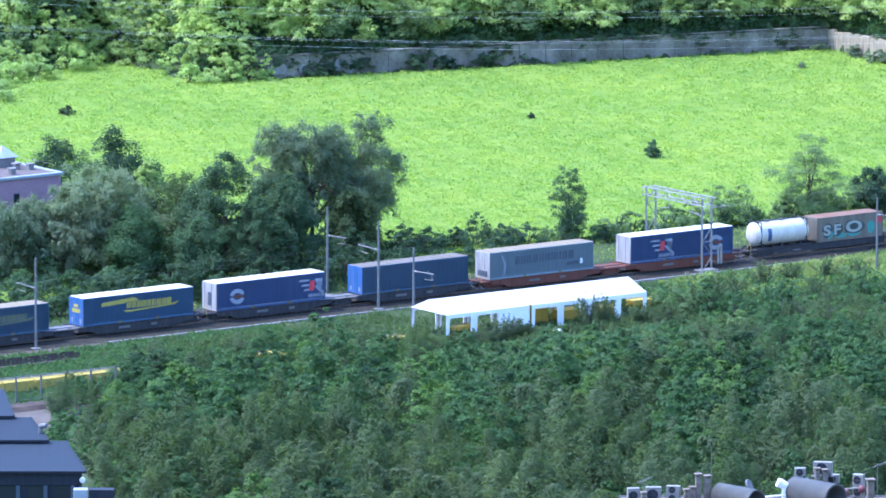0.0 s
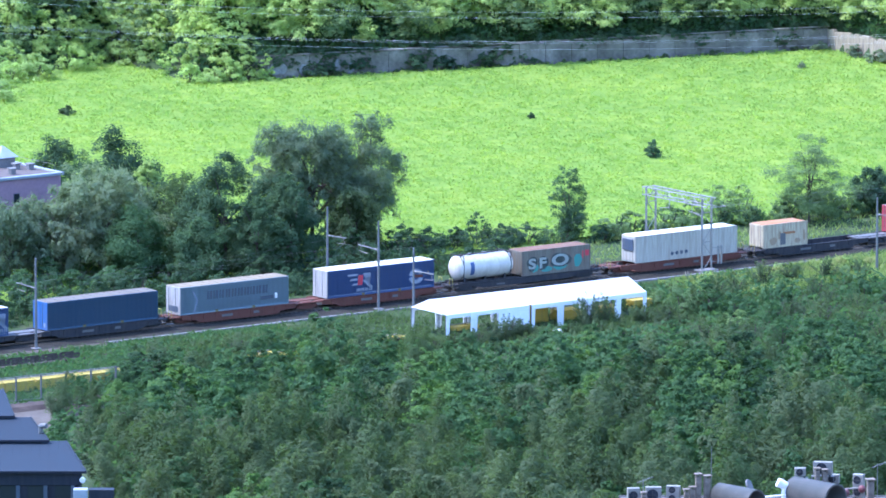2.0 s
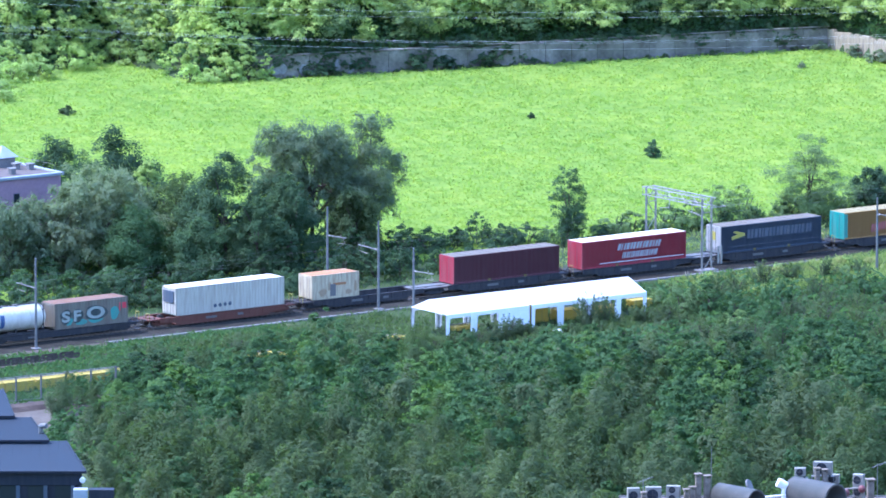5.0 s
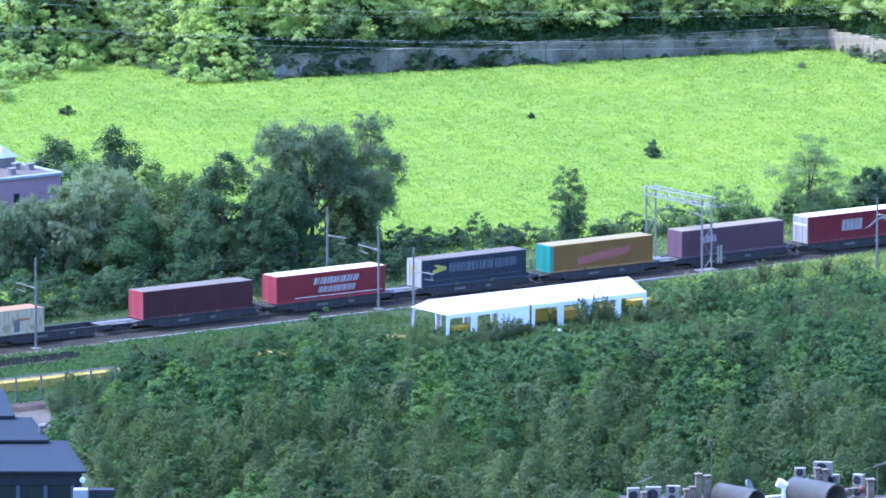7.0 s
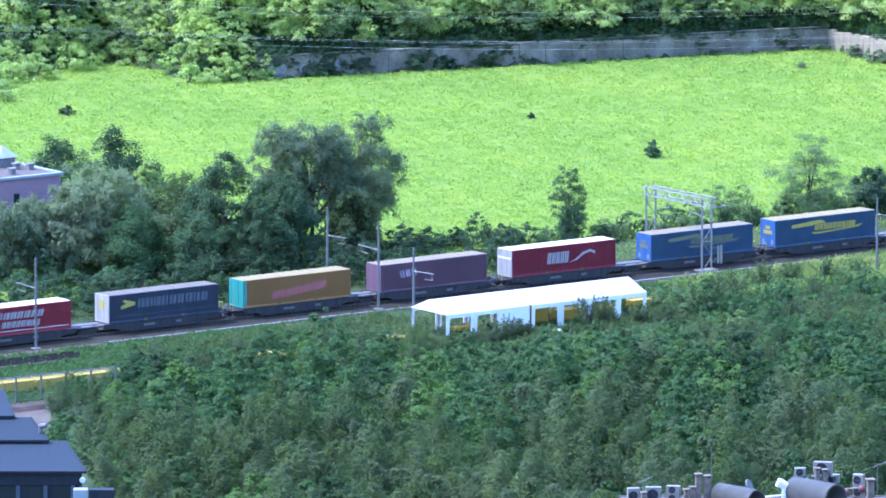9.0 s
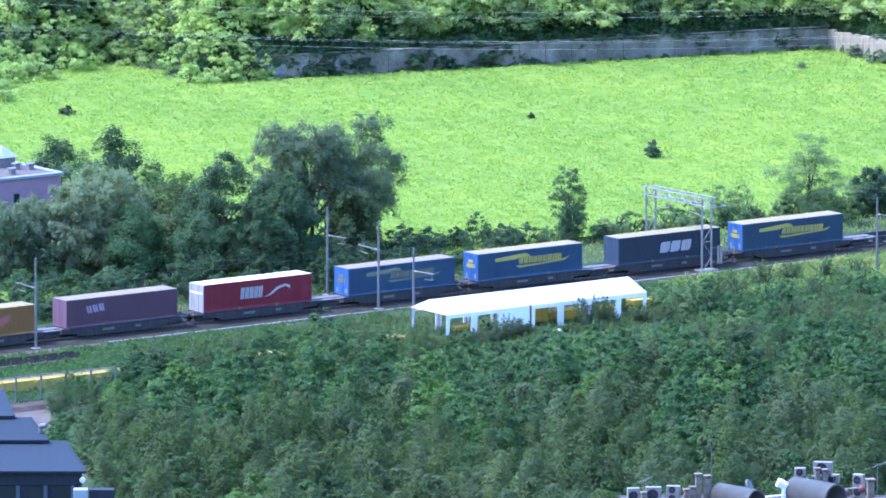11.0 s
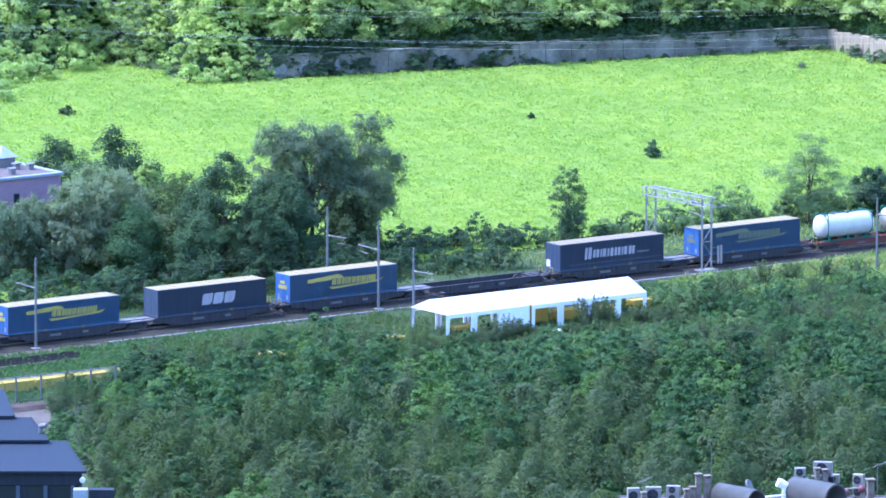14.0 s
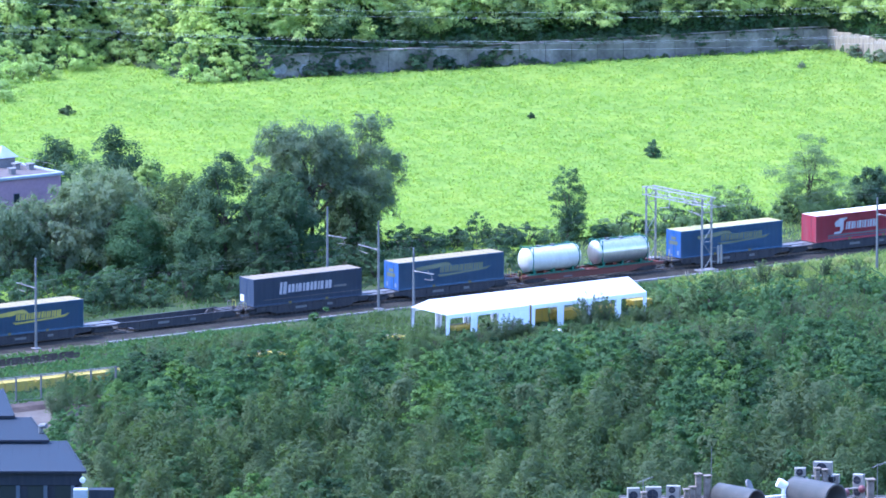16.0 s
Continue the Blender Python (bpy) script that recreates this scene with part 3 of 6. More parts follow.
def build_thicket():
    rng = np.random.default_rng(31)
    kinds = {"round": [], "shoot": []}
    for k in range(5):
        kinds["round"].append(bush_meshes(40 + k, "round", None, 1.95, 2.5 + 0.5 * k, 2150, 0.22))
        kinds["shoot"].append(bush_meshes(60 + k, "plumed", None, 2.2, 3.6 + 0.5 * k, 2400, 0.26))
    protos = {}
    for k in range(5):
        # The last kind has brighter leaves, coloured for sun on the right.
        protos[k] = bush("bush", pose(0, -60 - 3 * k, 0), 80 + k, "shoot" if k in (2, 3) else "round", (F_GREEN, F_GREEN, F_OLIVE, F_SHRUB, F_HEDGE)[k], 2.1, 2.9, 1600, 0.23, ("rounded green locust bush in the trackside thicket", "rounded green locust bush in the trackside thicket", "upright olive-green willow shrub in the thicket", "grey-green willow shrub in the thicket", "yellow-green locust bush, leaf colour brightened for the sunny bank")[k])
        protos[k]["group"] = "bushes of the thicket"
    spots, near, used = [], 0, set()
    far = {"round": [], "shoot": [], "grey": [], "dark": [], "fresh": []}
    for _ in range(9000):
        x, y = rng.uniform(-47, 50), rng.uniform(-178, 2)
        if not in_thicket(x, y):
            continue
        if any((x - s[0]) ** 2 + (y - s[1]) ** 2 < 3.3 ** 2 for s in spots):
            continue
        spots.append((x, y))
        v = 0.7 * noise.noise(Vector((x * 0.07, y * 0.035, 3.0))) + rng.normal() * 0.26 + (0.3 if y < -118 + 8 * math.sin(x * 0.2) else -0.24)
        s, a = 0.68 + 1.15 * rng.random() ** 1.5, rng.random() * 6.28
        nn = -math.sin(0.62273) * x + math.cos(0.62273) * y - Q
        uu = math.cos(0.62273) * x + math.sin(0.62273) * y
        if x < -28:
            s = min(s, 1.0)
        if x < -31 and y > -116:
            s *= 0.85
        s *= min(1.0, max(0.3, (-nn - (29 if -48 < uu < -5 else 9)) / (16 if uu < 0 else 24)))
        if y > -85:
            s = min(s, 1.1)
        if abs(uu + 25.5) < 3.5 and nn > -42:
            s *= 0.4
        if y > -72 and near < 280:
            k = (0 if rng.random() < 0.5 else 1) if v < (-0.1 if x > 4 else 0.05) else (2 if rng.random() < 0.6 else 3)
            # Lighter leaf colour stands in for sunlight on the right-hand bank.
            if k < 2 and rng.random() < (0.8 if x > 14 and nn > -21 else 0.1):
                k = 4
            z = 0.0
            m = Matrix.Translation((x, y, z)) @ Matrix.Rotation(a, 4, 'Z')
            if k in used:
                ob = copy_thing(protos[k], m)
            else:
                ob = protos[k]
                ob.matrix_basis = m
                used.add(k)
            ob.scale = (s, s, s)
            near += 1
        else:
            key = "round" if v < 0.06 else ("shoot" if rng.random() < 0.6 else "grey")
            # A share of the bushes is coloured dark to paint in shady pockets.
            if key == "round" and rng.random() < 0.16:
                key = "dark"
            # Scattered yellow-green bushes; crowded on the right, where they paint in sunlight.
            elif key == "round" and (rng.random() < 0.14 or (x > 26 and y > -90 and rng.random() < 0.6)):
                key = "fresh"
            far[key].append((x, y, -0.05, s, a))
    n = 45000
    x, y = rng.uniform(-40, 50, n), rng.uniform(-178, -20, n)
    keep = np.array([in_thicket(p, q) for p, q in zip(x, y)])
    x, y = x[keep], y[keep]
    v, qd = leaf_quads(rng, np.stack([x, y, 0.3 + 0.9 * rng.random(len(x))], 1), 0.35 + 0.4 * rng.random(len(x)), None, 1.8, 0.8)
    tagged(new("undergrowth", mesh_of("undergrowth", v, qd, F_GREEN)), "low leafy green undergrowth between the bushes", "undergrowth", kind="stuff")
    merged("scrub", far["round"], kinds["round"], F_GREEN, "dense rounded green scrub covering the waste ground", "scrub")
    merged("scrub", far["dark"], kinds["round"], F_POCKET, "dark green scrub, deepened for the shady pockets of the thicket", "scrub")
    merged("scrub", far["fresh"], kinds["round"], F_SUNGREEN, "yellow-green locust scrub, leaf colour brightened for sun on the right", "scrub")
    merged("scrub", far["shoot"], kinds["shoot"], F_OLIVE, "upright olive-green willow scrub", "scrub")
    merged("scrub", far["grey"], kinds["shoot"], F_SHRUB, "greyish willow scrub with upright shoots", "scrub")


build_thicket()
for u, n, r, h in ((-34.2, -28.4, 1.6, 2.2), (-31.8, -28.2, 1.8, 2.6), (-29.8, -27.6, 1.9, 3.2), (-28.2, -27.8, 1.4, 2.6), (-18.0, -25.6, 1.8, 4.3), (-16.2, -26.2, 1.6, 4.0), (-18.6, -26.8, 1.2, 2.4), (-12.6, -27.6, 1.6, 2.6), (-10.2, -28.4, 1.6, 2.2), (-4.2, -25.5, 1.6, 3.4), (-1.6, -25.0, 1.4, 2.8), (2.6, -20.5, 1.7, 3.2), (6.4, -18.6, 1.5, 2.6), (12.0, -16.0, 1.9, 3.2), (16.6, -15.0, 1.5, 2.4), (20.5, -16.0, 1.6, 2.8), (25.0, -15.6, 1.3, 1.8), (30.0, -16.5, 1.5, 2.4), (35.5, -15.8, 1.4, 2.0), (41.0, -16.6, 1.6, 2.6)):
    p = rail(u, n)
    bush("bush", pose(p.x, p.y, 0), int(500 - u * 3), "shoot", F_SHRUB, r, h, 1900, 0.23, "upright grey-green willow shrub beside the white tent" if u < 0 else "upright grey-green willow shrub on the bank")


for u, n, r, h in ((-46.0, -19.5, 1.3, 1.3), (-43.6, -21.5, 1.5, 1.7), (-41.2, -23.5, 1.4, 1.5), (-39.0, -25.5, 1.4, 1.6), (-44.6, -16.0, 1.1, 1.0), (-40.4, -18.6, 1.1, 1.0), (-37.2, -27.2, 1.3, 1.3), (-48.4, -16.6, 1.2, 1.4)):
    p = rail(u, n)
    bush("bush", pose(p.x, p.y, 0), int(700 - u * 7), "shoot", F_OLIVE, r, h, 1000, 0.2, "low olive-green weeds and shrubs on the waste ground")


# Bank bushes: stronger sun is put into their pale and yellow leaf colours.
rng_b = random.Random(51)
for i in range(54):
    u = 4 + 0.9 * i + rng_b.uniform(-0.6, 0.6)
    p = rail(u, -10.6 + rng_b.uniform(-4.2, 1.6) + (1.2 if u > 26 else 0))
    h = rng_b.uniform(0.7, 1.5)
    bush("bush", pose(p.x, p.y, 0), 1800 + i, "round" if i % 2 else "shoot", (F_DRYSUN, F_EDGE, F_DRYSUN, F_HEDGE, F_DRYSUN)[i % 5], rng_b.uniform(0.8, 1.4), h, 700, 0.19, "small yellowish green bush, leaves brightened for the sunny bank")
rng_w = random.Random(41)
for i in range(22):
    u = -58 + 2.4 * i + rng_w.uniform(-0.8, 0.8)
    if -6 < u:
        break
    p = rail(u, -26.6 - 2.4 * math.sin(i * 1.7) - (2.0 if u > -36 else 0) + rng_w.uniform(-1.2, 1.2))
    bush("bush", pose(p.x, p.y, 0), 1600 + i, "shoot", (F_OLIVE, F_SHRUB, F_OLIVE)[i % 3], rng_w.uniform(1.1, 1.7), rng_w.uniform(1.1, 2.0), 1100, 0.19, "low feathery willow shrub in front of the tents")


def overgrow_wall():
    """Creepers that hang over the retaining wall and weeds along its foot."""
    rng = np.random.default_rng(91)
    v1 = [bush_meshes(600 + k, "round", None, 1.1, 1.3, 600, 0.19) for k in range(4)]
    along = Vector((69.8, 27.0, 0)).normalized()
    out = Vector((along.y, -along.x, 0))
    top, foot, ivy = [], [], []
    for i in range(96):
        p = Vector((-22.5, 130.0, 0)) + along * (i * 0.78) + out * (-0.35 + rng.normal() * 0.2)
        hang = noise.noise(Vector((i * 0.21, 4.0, 0)))
        if hang > -0.12:
            top.append((p.x, p.y, 2.35 + 0.5 * rng.random() - max(0, 2.6 * hang), 0.6 + 0.8 * rng.random(), rng.random() * 6.3))
        if hang > 0.12:
            top.append((p.x + out.x * 0.3, p.y + out.y * 0.3, 1.7 - 2.5 * hang + 0.4 * rng.random(), 0.6 + 0.5 * rng.random(), rng.random() * 6.3))
        if rng.random() < 0.45:
            p = p + out * 0.9
            foot.append((p.x, p.y, -0.1, 0.35 + 0.4 * rng.random(), rng.random() * 6.3))
        if i < 46 and i not in (1, 2, 3, 4, 5, 7, 8, 13, 14, 19, 20, 21, 22, 23, 24, 25, 27, 28, 29, 33, 34, 35, 36, 40, 41, 42, 43):
            p = p + out * 0.15
            ivy.append((p.x, p.y, 0.1 + rng.random(), 1.0 + 0.5 * rng.random(), rng.random() * 6.3))
    merged("creepers", top, v1, F_DARK, "green creepers hanging over the wall top", "creepers")
    merged("weeds", foot, v1, F_OLIVE, "weeds along the foot of the wall", "weeds")
    merged("ivy", ivy, v1, F_DARK, "dark ivy covering the end of the wall", "ivy")


overgrow_wall()


# ---- trees and hedge behind the railway ----
WILLOW = "large grey-green willow tree with a billowing crown"
tree(-36.3, -18.4, 11.4, 6.3, 44000, F_GREY, WILLOW, 101, leaf=0.31)
tree(-45.6, -23.4, 8.3, 5.6, 26000, F_GREY, "broad low grey-green willow beside the pink building", 102, leaf=0.31)
tree(-41.4, -23.0, 8.8, 4.4, 15000, F_GREY, "low grey-green willow beside the line", 122, leaf=0.31)
tree(-35.6, 0.4, 13.2, 6.6, 42000, F_DARK, "dark green tree with a pointed crown", 103, shape=0.85, leaf=0.23, lobes=120, lobe=1.3, rough=0.6)
tree(-42.2, 8.3, 11.4, 4.4, 24000, F_DARK, "dark green tree behind the pink building", 104, shape=0.6, leaf=0.23, lobes=90, lobe=1.4, rough=0.6)
tree(-31.7, -4.6, 10.2, 2.1, 9500, F_WOOD, "slim yellowish green young tree", 105, base=2.5, shape=0.3, leaf=0.24)
tree(-28.1, -11.2, 10.4, 4.2, 20000, F_OLIVE, "thin dull brownish-green tree with bare twigs", 106, shape=0.3, sparse=True, leaf=0.24)
tree(-22.9, -18.8, 13.4, 6.4, 38000, F_DARK, "tall dark green trackside tree", 107, shape=0.8, leaf=0.22, lobes=120, lobe=1.1, rough=0.8)
tree(-32.4, -24.5, 8.4, 4.2, 26000, F_GREEN, "fresh green locust tree beside the line", 108, shape=0.3, leaf=0.22, lobes=70, lobe=1.5, rough=0.9)
tree(-13.9, -5.5, 14.0, 7.0, 62000, F_GREY, WILLOW, 109, base=2.0, leaf=0.28)
tree(-8.4, 0.2, 15.4, 4.4, 20000, F_GREY, "tall grey-green willow with an open crown and bare limbs", 110, base=2.0, shape=0.2, leaf=0.3, sparse=True)
tree(-16.2, -19.6, 11.0, 3.8, 24000, F_DARK, "dark green trackside tree", 111, shape=0.7, leaf=0.22, lobes=80, lobe=1.3, rough=0.8)
tree(-19.6, -23.0, 9.4, 3.6, 20000, F_DARK, "dark green trackside tree", 112, shape=0.6, leaf=0.22, lobes=80, lobe=1.3, rough=0.8)
tree(-25.8, -26.0, 7.4, 3.6, 20000, F_DARK, "low dark green trackside tree", 113, shape=0.5, leaf=0.22, lobes=80, lobe=1.3, rough=0.8)
tree(-9.6, -11.5, 8.2, 3.6, 18000, F_OLIVE, "dull green tree under the willow", 117, shape=0.4, leaf=0.24)
tree(13.5, 5.1, 8.3, 2.7, 11500, F_DARK, "small ragged tree overgrown with dark ivy", 114, base=0.2, shape=0.4, sparse=True, leaf=0.2, lobes=90, lobe=1.5, rough=1.1)
tree(40.1, 18.3, 10.4, 4.8, 19000, F_HEDGE, "thin open tree with slender bare stems", 115, base=0.6, shape=0.7, sparse=True, leaf=0.2, lobes=80, lobe=1.5, flat=0.7, rough=1.1)
tree(47.4, 25.2, 5.2, 2.8, 13000, F_DARK, "dense dark green round tree", 116, base=0.3, shape=0.5, leaf=0.25)
tree(-29.6, -6.5, 8.8, 3.8, 12000, F_DARK, "dark green tree in the hedge", 118, shape=0.4, leaf=0.27)
tree(-25.8, -13.0, 9.4, 4.0, 13000, F_DARK, "dark green tree in the hedge", 119, shape=0.5, leaf=0.27)
tree(-18.0, -11.5, 10.2, 4.4, 15000, F_DARK, "dark green tree in the hedge", 120, shape=0.4, leaf=0.27)
tree(-33.6, -9.0, 8.6, 3.8, 12000, F_OLIVE, "dull green tree in the hedge", 121, shape=0.4, leaf=0.27)


def hedge(spots, seed, material, label):
    for i, (x, y, r, h) in enumerate(spots):
        bush("bush", pose(x, y, 0), seed + i, "round", material, r, h, int(950 * r), 0.23, label)


hedge([(-44, -34, 2.6, 3.4), (-39, -32, 2.6, 3.0), (-34.5, -29.5, 2.4, 3.2), (-29.5, -28, 2.6, 3.6), (-12.5, -17, 2.6, 4.2), (-9, -13, 2.6, 4.0), (-5.5, -8.5, 2.6, 3.6)], 200, F_GREEN, "dense green bush in the hedge behind the railway")
hedge([(-17, -26, 2.0, 3.0), (-13.8, -22, 2.3, 3.0), (-8.6, -17.5, 2.2, 2.8), (-4.2, -4.5, 2.4, 3.0), (-1.5, -3.6, 2.5, 2.9), (1.4, -0.8, 2.0, 2.6), (3.6, 1.6, 2.1, 3.9), (6.4, 0.5, 2.1, 2.7), (9.0, 2.0, 2.2, 2.7)], 220, F_DARK, "dark green bush in the hedge behind the railway")
rng_h = random.Random(77)
hedge([(-30.6, -80.5, 2.1, 3.3), (-28.6, -84.0, 2.2, 3.2), (-31.4, -87.0, 1.9, 2.5)], 295, F_DARK, "dark green bush at the end of the site fence")
hedge([(-46.5, -12.5, 3.0, 4.6), (-43.0, -13.5, 2.8, 4.2), (-47.5, -28.5, 2.8, 4.2), (-41.5, -27.5, 2.6, 3.6), (-39.5, -11.0, 2.6, 4.0), (-47.9, -21.0, 2.8, 4.2), (-45.6, -17.5, 2.6, 4.0), (-38.4, -22.0, 2.6, 3.8), (-37.0, -14.5, 2.6, 4.2)], 290, F_GREEN, "green bush beside the pink building")
ROW = [rail(u + rng_h.uniform(-0.8, 0.8), 10.5 + rng_h.uniform(-0.8, 2.2)) for u in range(-74, 0, 4)]
hedge([(p.x, p.y, rng_h.uniform(1.9, 2.7), rng_h.uniform(2.4, 4.0)) for p in ROW], 300, F_DARK, "dark green bush in the hedge behind the railway")
ROW = [rail(u + rng_h.uniform(-0.8, 0.8), 15.5 + rng_h.uniform(-1, 2)) for u in range(-66, -8, 5)]
hedge([(p.x, p.y, rng_h.uniform(2.2, 3.0), rng_h.uniform(3.6, 5.4)) for p in ROW], 330, F_DARK, "tall dark green bush in the hedge behind the railway")
hedge([(17.6, 7.0, 2.3, 2.4), (20.6, 9.0, 2.2, 3.0), (24.4, 11.5, 2.4, 3.4), (27.2, 14.5, 2.2, 3.4), (30.2, 16.0, 2.9, 4.8), (32.6, 18.5, 2.8, 4.4), (37.6, 19.0, 2.4, 3.0), (41.8, 20.5, 2.6, 3.8), (44.6, 23, 2.2, 2.8), (50.6, 27.0, 2.6, 3.6)], 240, F_HEDGE, "green bush in the hedge behind the railway")
for i in range(34):
    p = rail(-9 + 2.1 * i + rng_h.uniform(-0.7, 0.7), 19.6 + rng_h.uniform(-1.2, 2.2) + (3.0 if i < 9 else 0))
    h = rng_h.uniform(1.3, 2.9)
    bush("bush", pose(p.x, p.y, 0), 1400 + i, "shoot" if i % 3 else "round", (F_DARK, F_HEDGE, F_DARK, F_GREEN)[i % 4], rng_h.uniform(1.1, 1.8), h, 900, 0.22, "ragged green hedge bush with upright shoots")
hedge([(24.0, 65.8, 1.5, 2.3)], 260, F_DARK, "lone dark green bush in the crop field")
hedge([(-44.2, 100.0, 1.2, 1.3)], 261, F_OLIVE, "low brownish bush in the crop field")
hedge([(10.3, 96.8, 0.45, 0.9)], 262, F_DARK, "small dark weed tuft in the crop field")
hedge([(43.4, 139.3, 0.6, 1.1)], 263, F_GREY, "pale dry plant in the crop field")
hedge([(-57.5, 103.5, 3.0, 3.0), (-56.0, 109.0, 3.2, 4.0), (-57.5, 119.0, 3.2, 3.4), (-61.0, 112.0, 3.2, 4.2), (-53.2, 122.5, 2.0, 2.4), (-52.0, 126.5, 2.2, 3.0), (-50.6, 132.5, 2.4, 3.2), (-48.8, 142.0, 2.6, 3.8), (-45.2, 146.5, 2.6, 3.8), (-52.0, 138.0, 2.6, 4.2), (-52.5, 132.0, 3.2, 4.6), (-47.5, 142.0, 3.0, 4.0), (-53.5, 112.5, 3.4, 3.0), (-49.0, 130, 3.2, 3.4), (-44.5, 137.5, 3.0, 3.6), (-39.5, 143.5, 3.2, 3.2), (-36.0, 141.5, 3.0, 3.4), (-32.0, 134.0, 2.6, 4.2), (-30.4, 126.6, 2.4, 2.6), (-27.4, 126.8, 2.2, 2.2), (-25.4, 127.6, 1.9, 3.4), (-23.4, 128.4, 1.8, 4.8), (-21.2, 129.0, 1.5, 3.6)], 270, F_EDGE, "pale sunlit green bush at the edge of the woods")
hedge([(50.5, 149.6, 1.6, 1.7), (53.2, 144.2, 2.0, 1.8), (55.6, 139.4, 1.9, 2.6), (46.4, 155.4, 1.3, 1.3)], 280, F_GREY, "pale green scrambling bush at the wall foot")


# ---- the train ----
M_BLACK = painted("wagon_black", (0.035, 0.036, 0.04), 0.7, 0.1, 0.4, (0.10, 0.08, 0.065))
M_ORANGE = painted("wagon_red_oxide", (0.125, 0.045, 0.029), 0.7, 0.0, 0.4, (0.12, 0.07, 0.05))
M_MAROON = painted("wagon_maroon", (0.125, 0.042, 0.028), 0.7, 0.0, 0.5, (0.10, 0.06, 0.05))
M_DECK = painted("deck_plate", (0.14, 0.14, 0.138), 0.6, 0.2, 0.4)
M_PLATE = painted("pale_data_panel", (0.13, 0.13, 0.125), 0.6, 0.0, 0.7)
M_WHEEL = painted("wheel_steel", (0.10, 0.085, 0.075), 0.55, 0.5)
M_TYRE = painted("tyre_rubber", (0.025, 0.025, 0.025), 0.85, 0, 0.3)
M_WHITE = painted("white_sheet", (0.78, 0.78, 0.77), 0.45, 0, 0.25, (0.45, 0.43, 0.4))
M_GREYROOF = painted("grey_roof_sheet", (0.13, 0.107, 0.075), 0.6, 0, 0.4, streak=False)
M_TANROOF = painted("sun_bleached_roof_sheet", (0.25, 0.2, 0.085), 0.6, 0, 0.35, (0.2, 0.165, 0.1), streak=False)
M_BUFFROOF = painted("dusty_roof_sheet", (0.21, 0.165, 0.095), 0.6, 0, 0.4, streak=False)
M_WHITEROOF = painted("white_roof_sheet", (0.58, 0.55, 0.45), 0.55, 0, 0.4, (0.38, 0.36, 0.32), streak=False)
M_YELLOW = painted("yellow_print", (0.36, 0.31, 0.05), 0.5, 0, 0.25)
M_PALEY = painted("faded_yellow_print", (0.13, 0.145, 0.085), 0.5, 0, 0.3)
M_RED = painted("red_print", (0.5, 0.03, 0.05), 0.5)
M_LAMP = painted("amber_reflector", (0.15, 0.12, 0.03), 0.4, 0, 0.2)
M_DARKP = painted("dark_print", (0.05, 0.07, 0.10), 0.5)
M_PALEPRINT = painted("weathered_pale_print", (0.24, 0.27, 0.33), 0.5)
M_LETTER = painted("greyish_white_print", (0.36, 0.335, 0.34), 0.55)
M_FAINT = painted("faint_blue_print", (0.075, 0.09, 0.125), 0.5)
M_TEAL = painted("teal_sheet", (0.025, 0.24, 0.19), 0.5)
M_RUST = painted("rusty_red_roof", (0.34, 0.15, 0.06), 0.75, 0, 0.65, (0.26, 0.18, 0.105), streak=False)
M_GFILL = painted("graffiti_pale", (0.33, 0.36, 0.31), 0.6)
M_GEDGE = painted("graffiti_dark", (0.04, 0.055, 0.05), 0.6)
M_GTEAL = painted("graffiti_teal", (0.08, 0.27, 0.22), 0.6)


def curtain(name, color, dirt=0.25):
    """Tarpaulin with faint vertical folds."""
    color = tuple(0.84 * c for c in color)
    m = painted(name, color, 0.48, 0, dirt, tuple(0.5 * c + 0.07 for c in color), 0.8)
    nt = m.node_tree
    p = nt.nodes["Principled BSDF"]
    tc = nt.nodes.new("ShaderNodeTexCoord")
    w = nt.nodes.new("ShaderNodeTexWave")
    w.inputs["Scale"].default_value = 0.55
    w.inputs["Distortion"].default_value = 1.2
    nt.links.new(tc.outputs["Object"], w.inputs["Vector"])
    b = nt.nodes.new("ShaderNodeBump")
    b.inputs["Strength"].default_value = 0.12
    b.inputs["Distance"].default_value = 0.06
    nt.links.new(w.outputs["Fac"], b.inputs["Height"])
    nt.links.new(b.outputs[0], p.inputs["Normal"])
    return m


WHEELS = []     # (wheelset, place along its wagon)
TRAIN = []      # (thing, place along the track at the start)


def on_train(ob, u):
    TRAIN.append((ob, u))
    ob.matrix_basis = rail_pose(u)
    return ob


def bogie(x, parent, material):
    bm = bmesh.new()
    for y in (-1.0, 1.0):
        prism(bm, [(x - 1.35, 0.75), (x - 1.2, 0.5), (x - 0.5, 0.38), (x + 0.5, 0.38), (x + 1.2, 0.5), (x + 1.35, 0.75), (x + 0.6, 0.88), (x - 0.6, 0.88)], y - 0.07, y + 0.07)
        for k in (-0.9, 0.9):
            box(bm, x + k - 0.2, x + k + 0.2, y - 0.14, y + 0.14, 0.55, 0.85, 0.02)
    box(bm, x - 0.25, x + 0.25, -1.0, 1.0, 0.55, 0.85)
    frame_part = part("bogie", bm, material, parent)
    for k in (-0.9, 0.9):
        if not WHEELS:
            bw = bmesh.new()
            for y in (-0.76, 0.76):
                bar(bw, (0, y - 0.065, 0), (0, y + 0.065, 0), 0.46, 20)
                bar(bw, (0, y - 0.09, 0), (0, y + 0.09, 0), 0.16, 10)
            bar(bw, (0, -0.76, 0), (0, 0.76, 0), 0.08, 8)
            ob = part("wheelset", bw, M_WHEEL, frame_part)
        else:
            ob = new("wheelset", WHEELS[0][0].data)
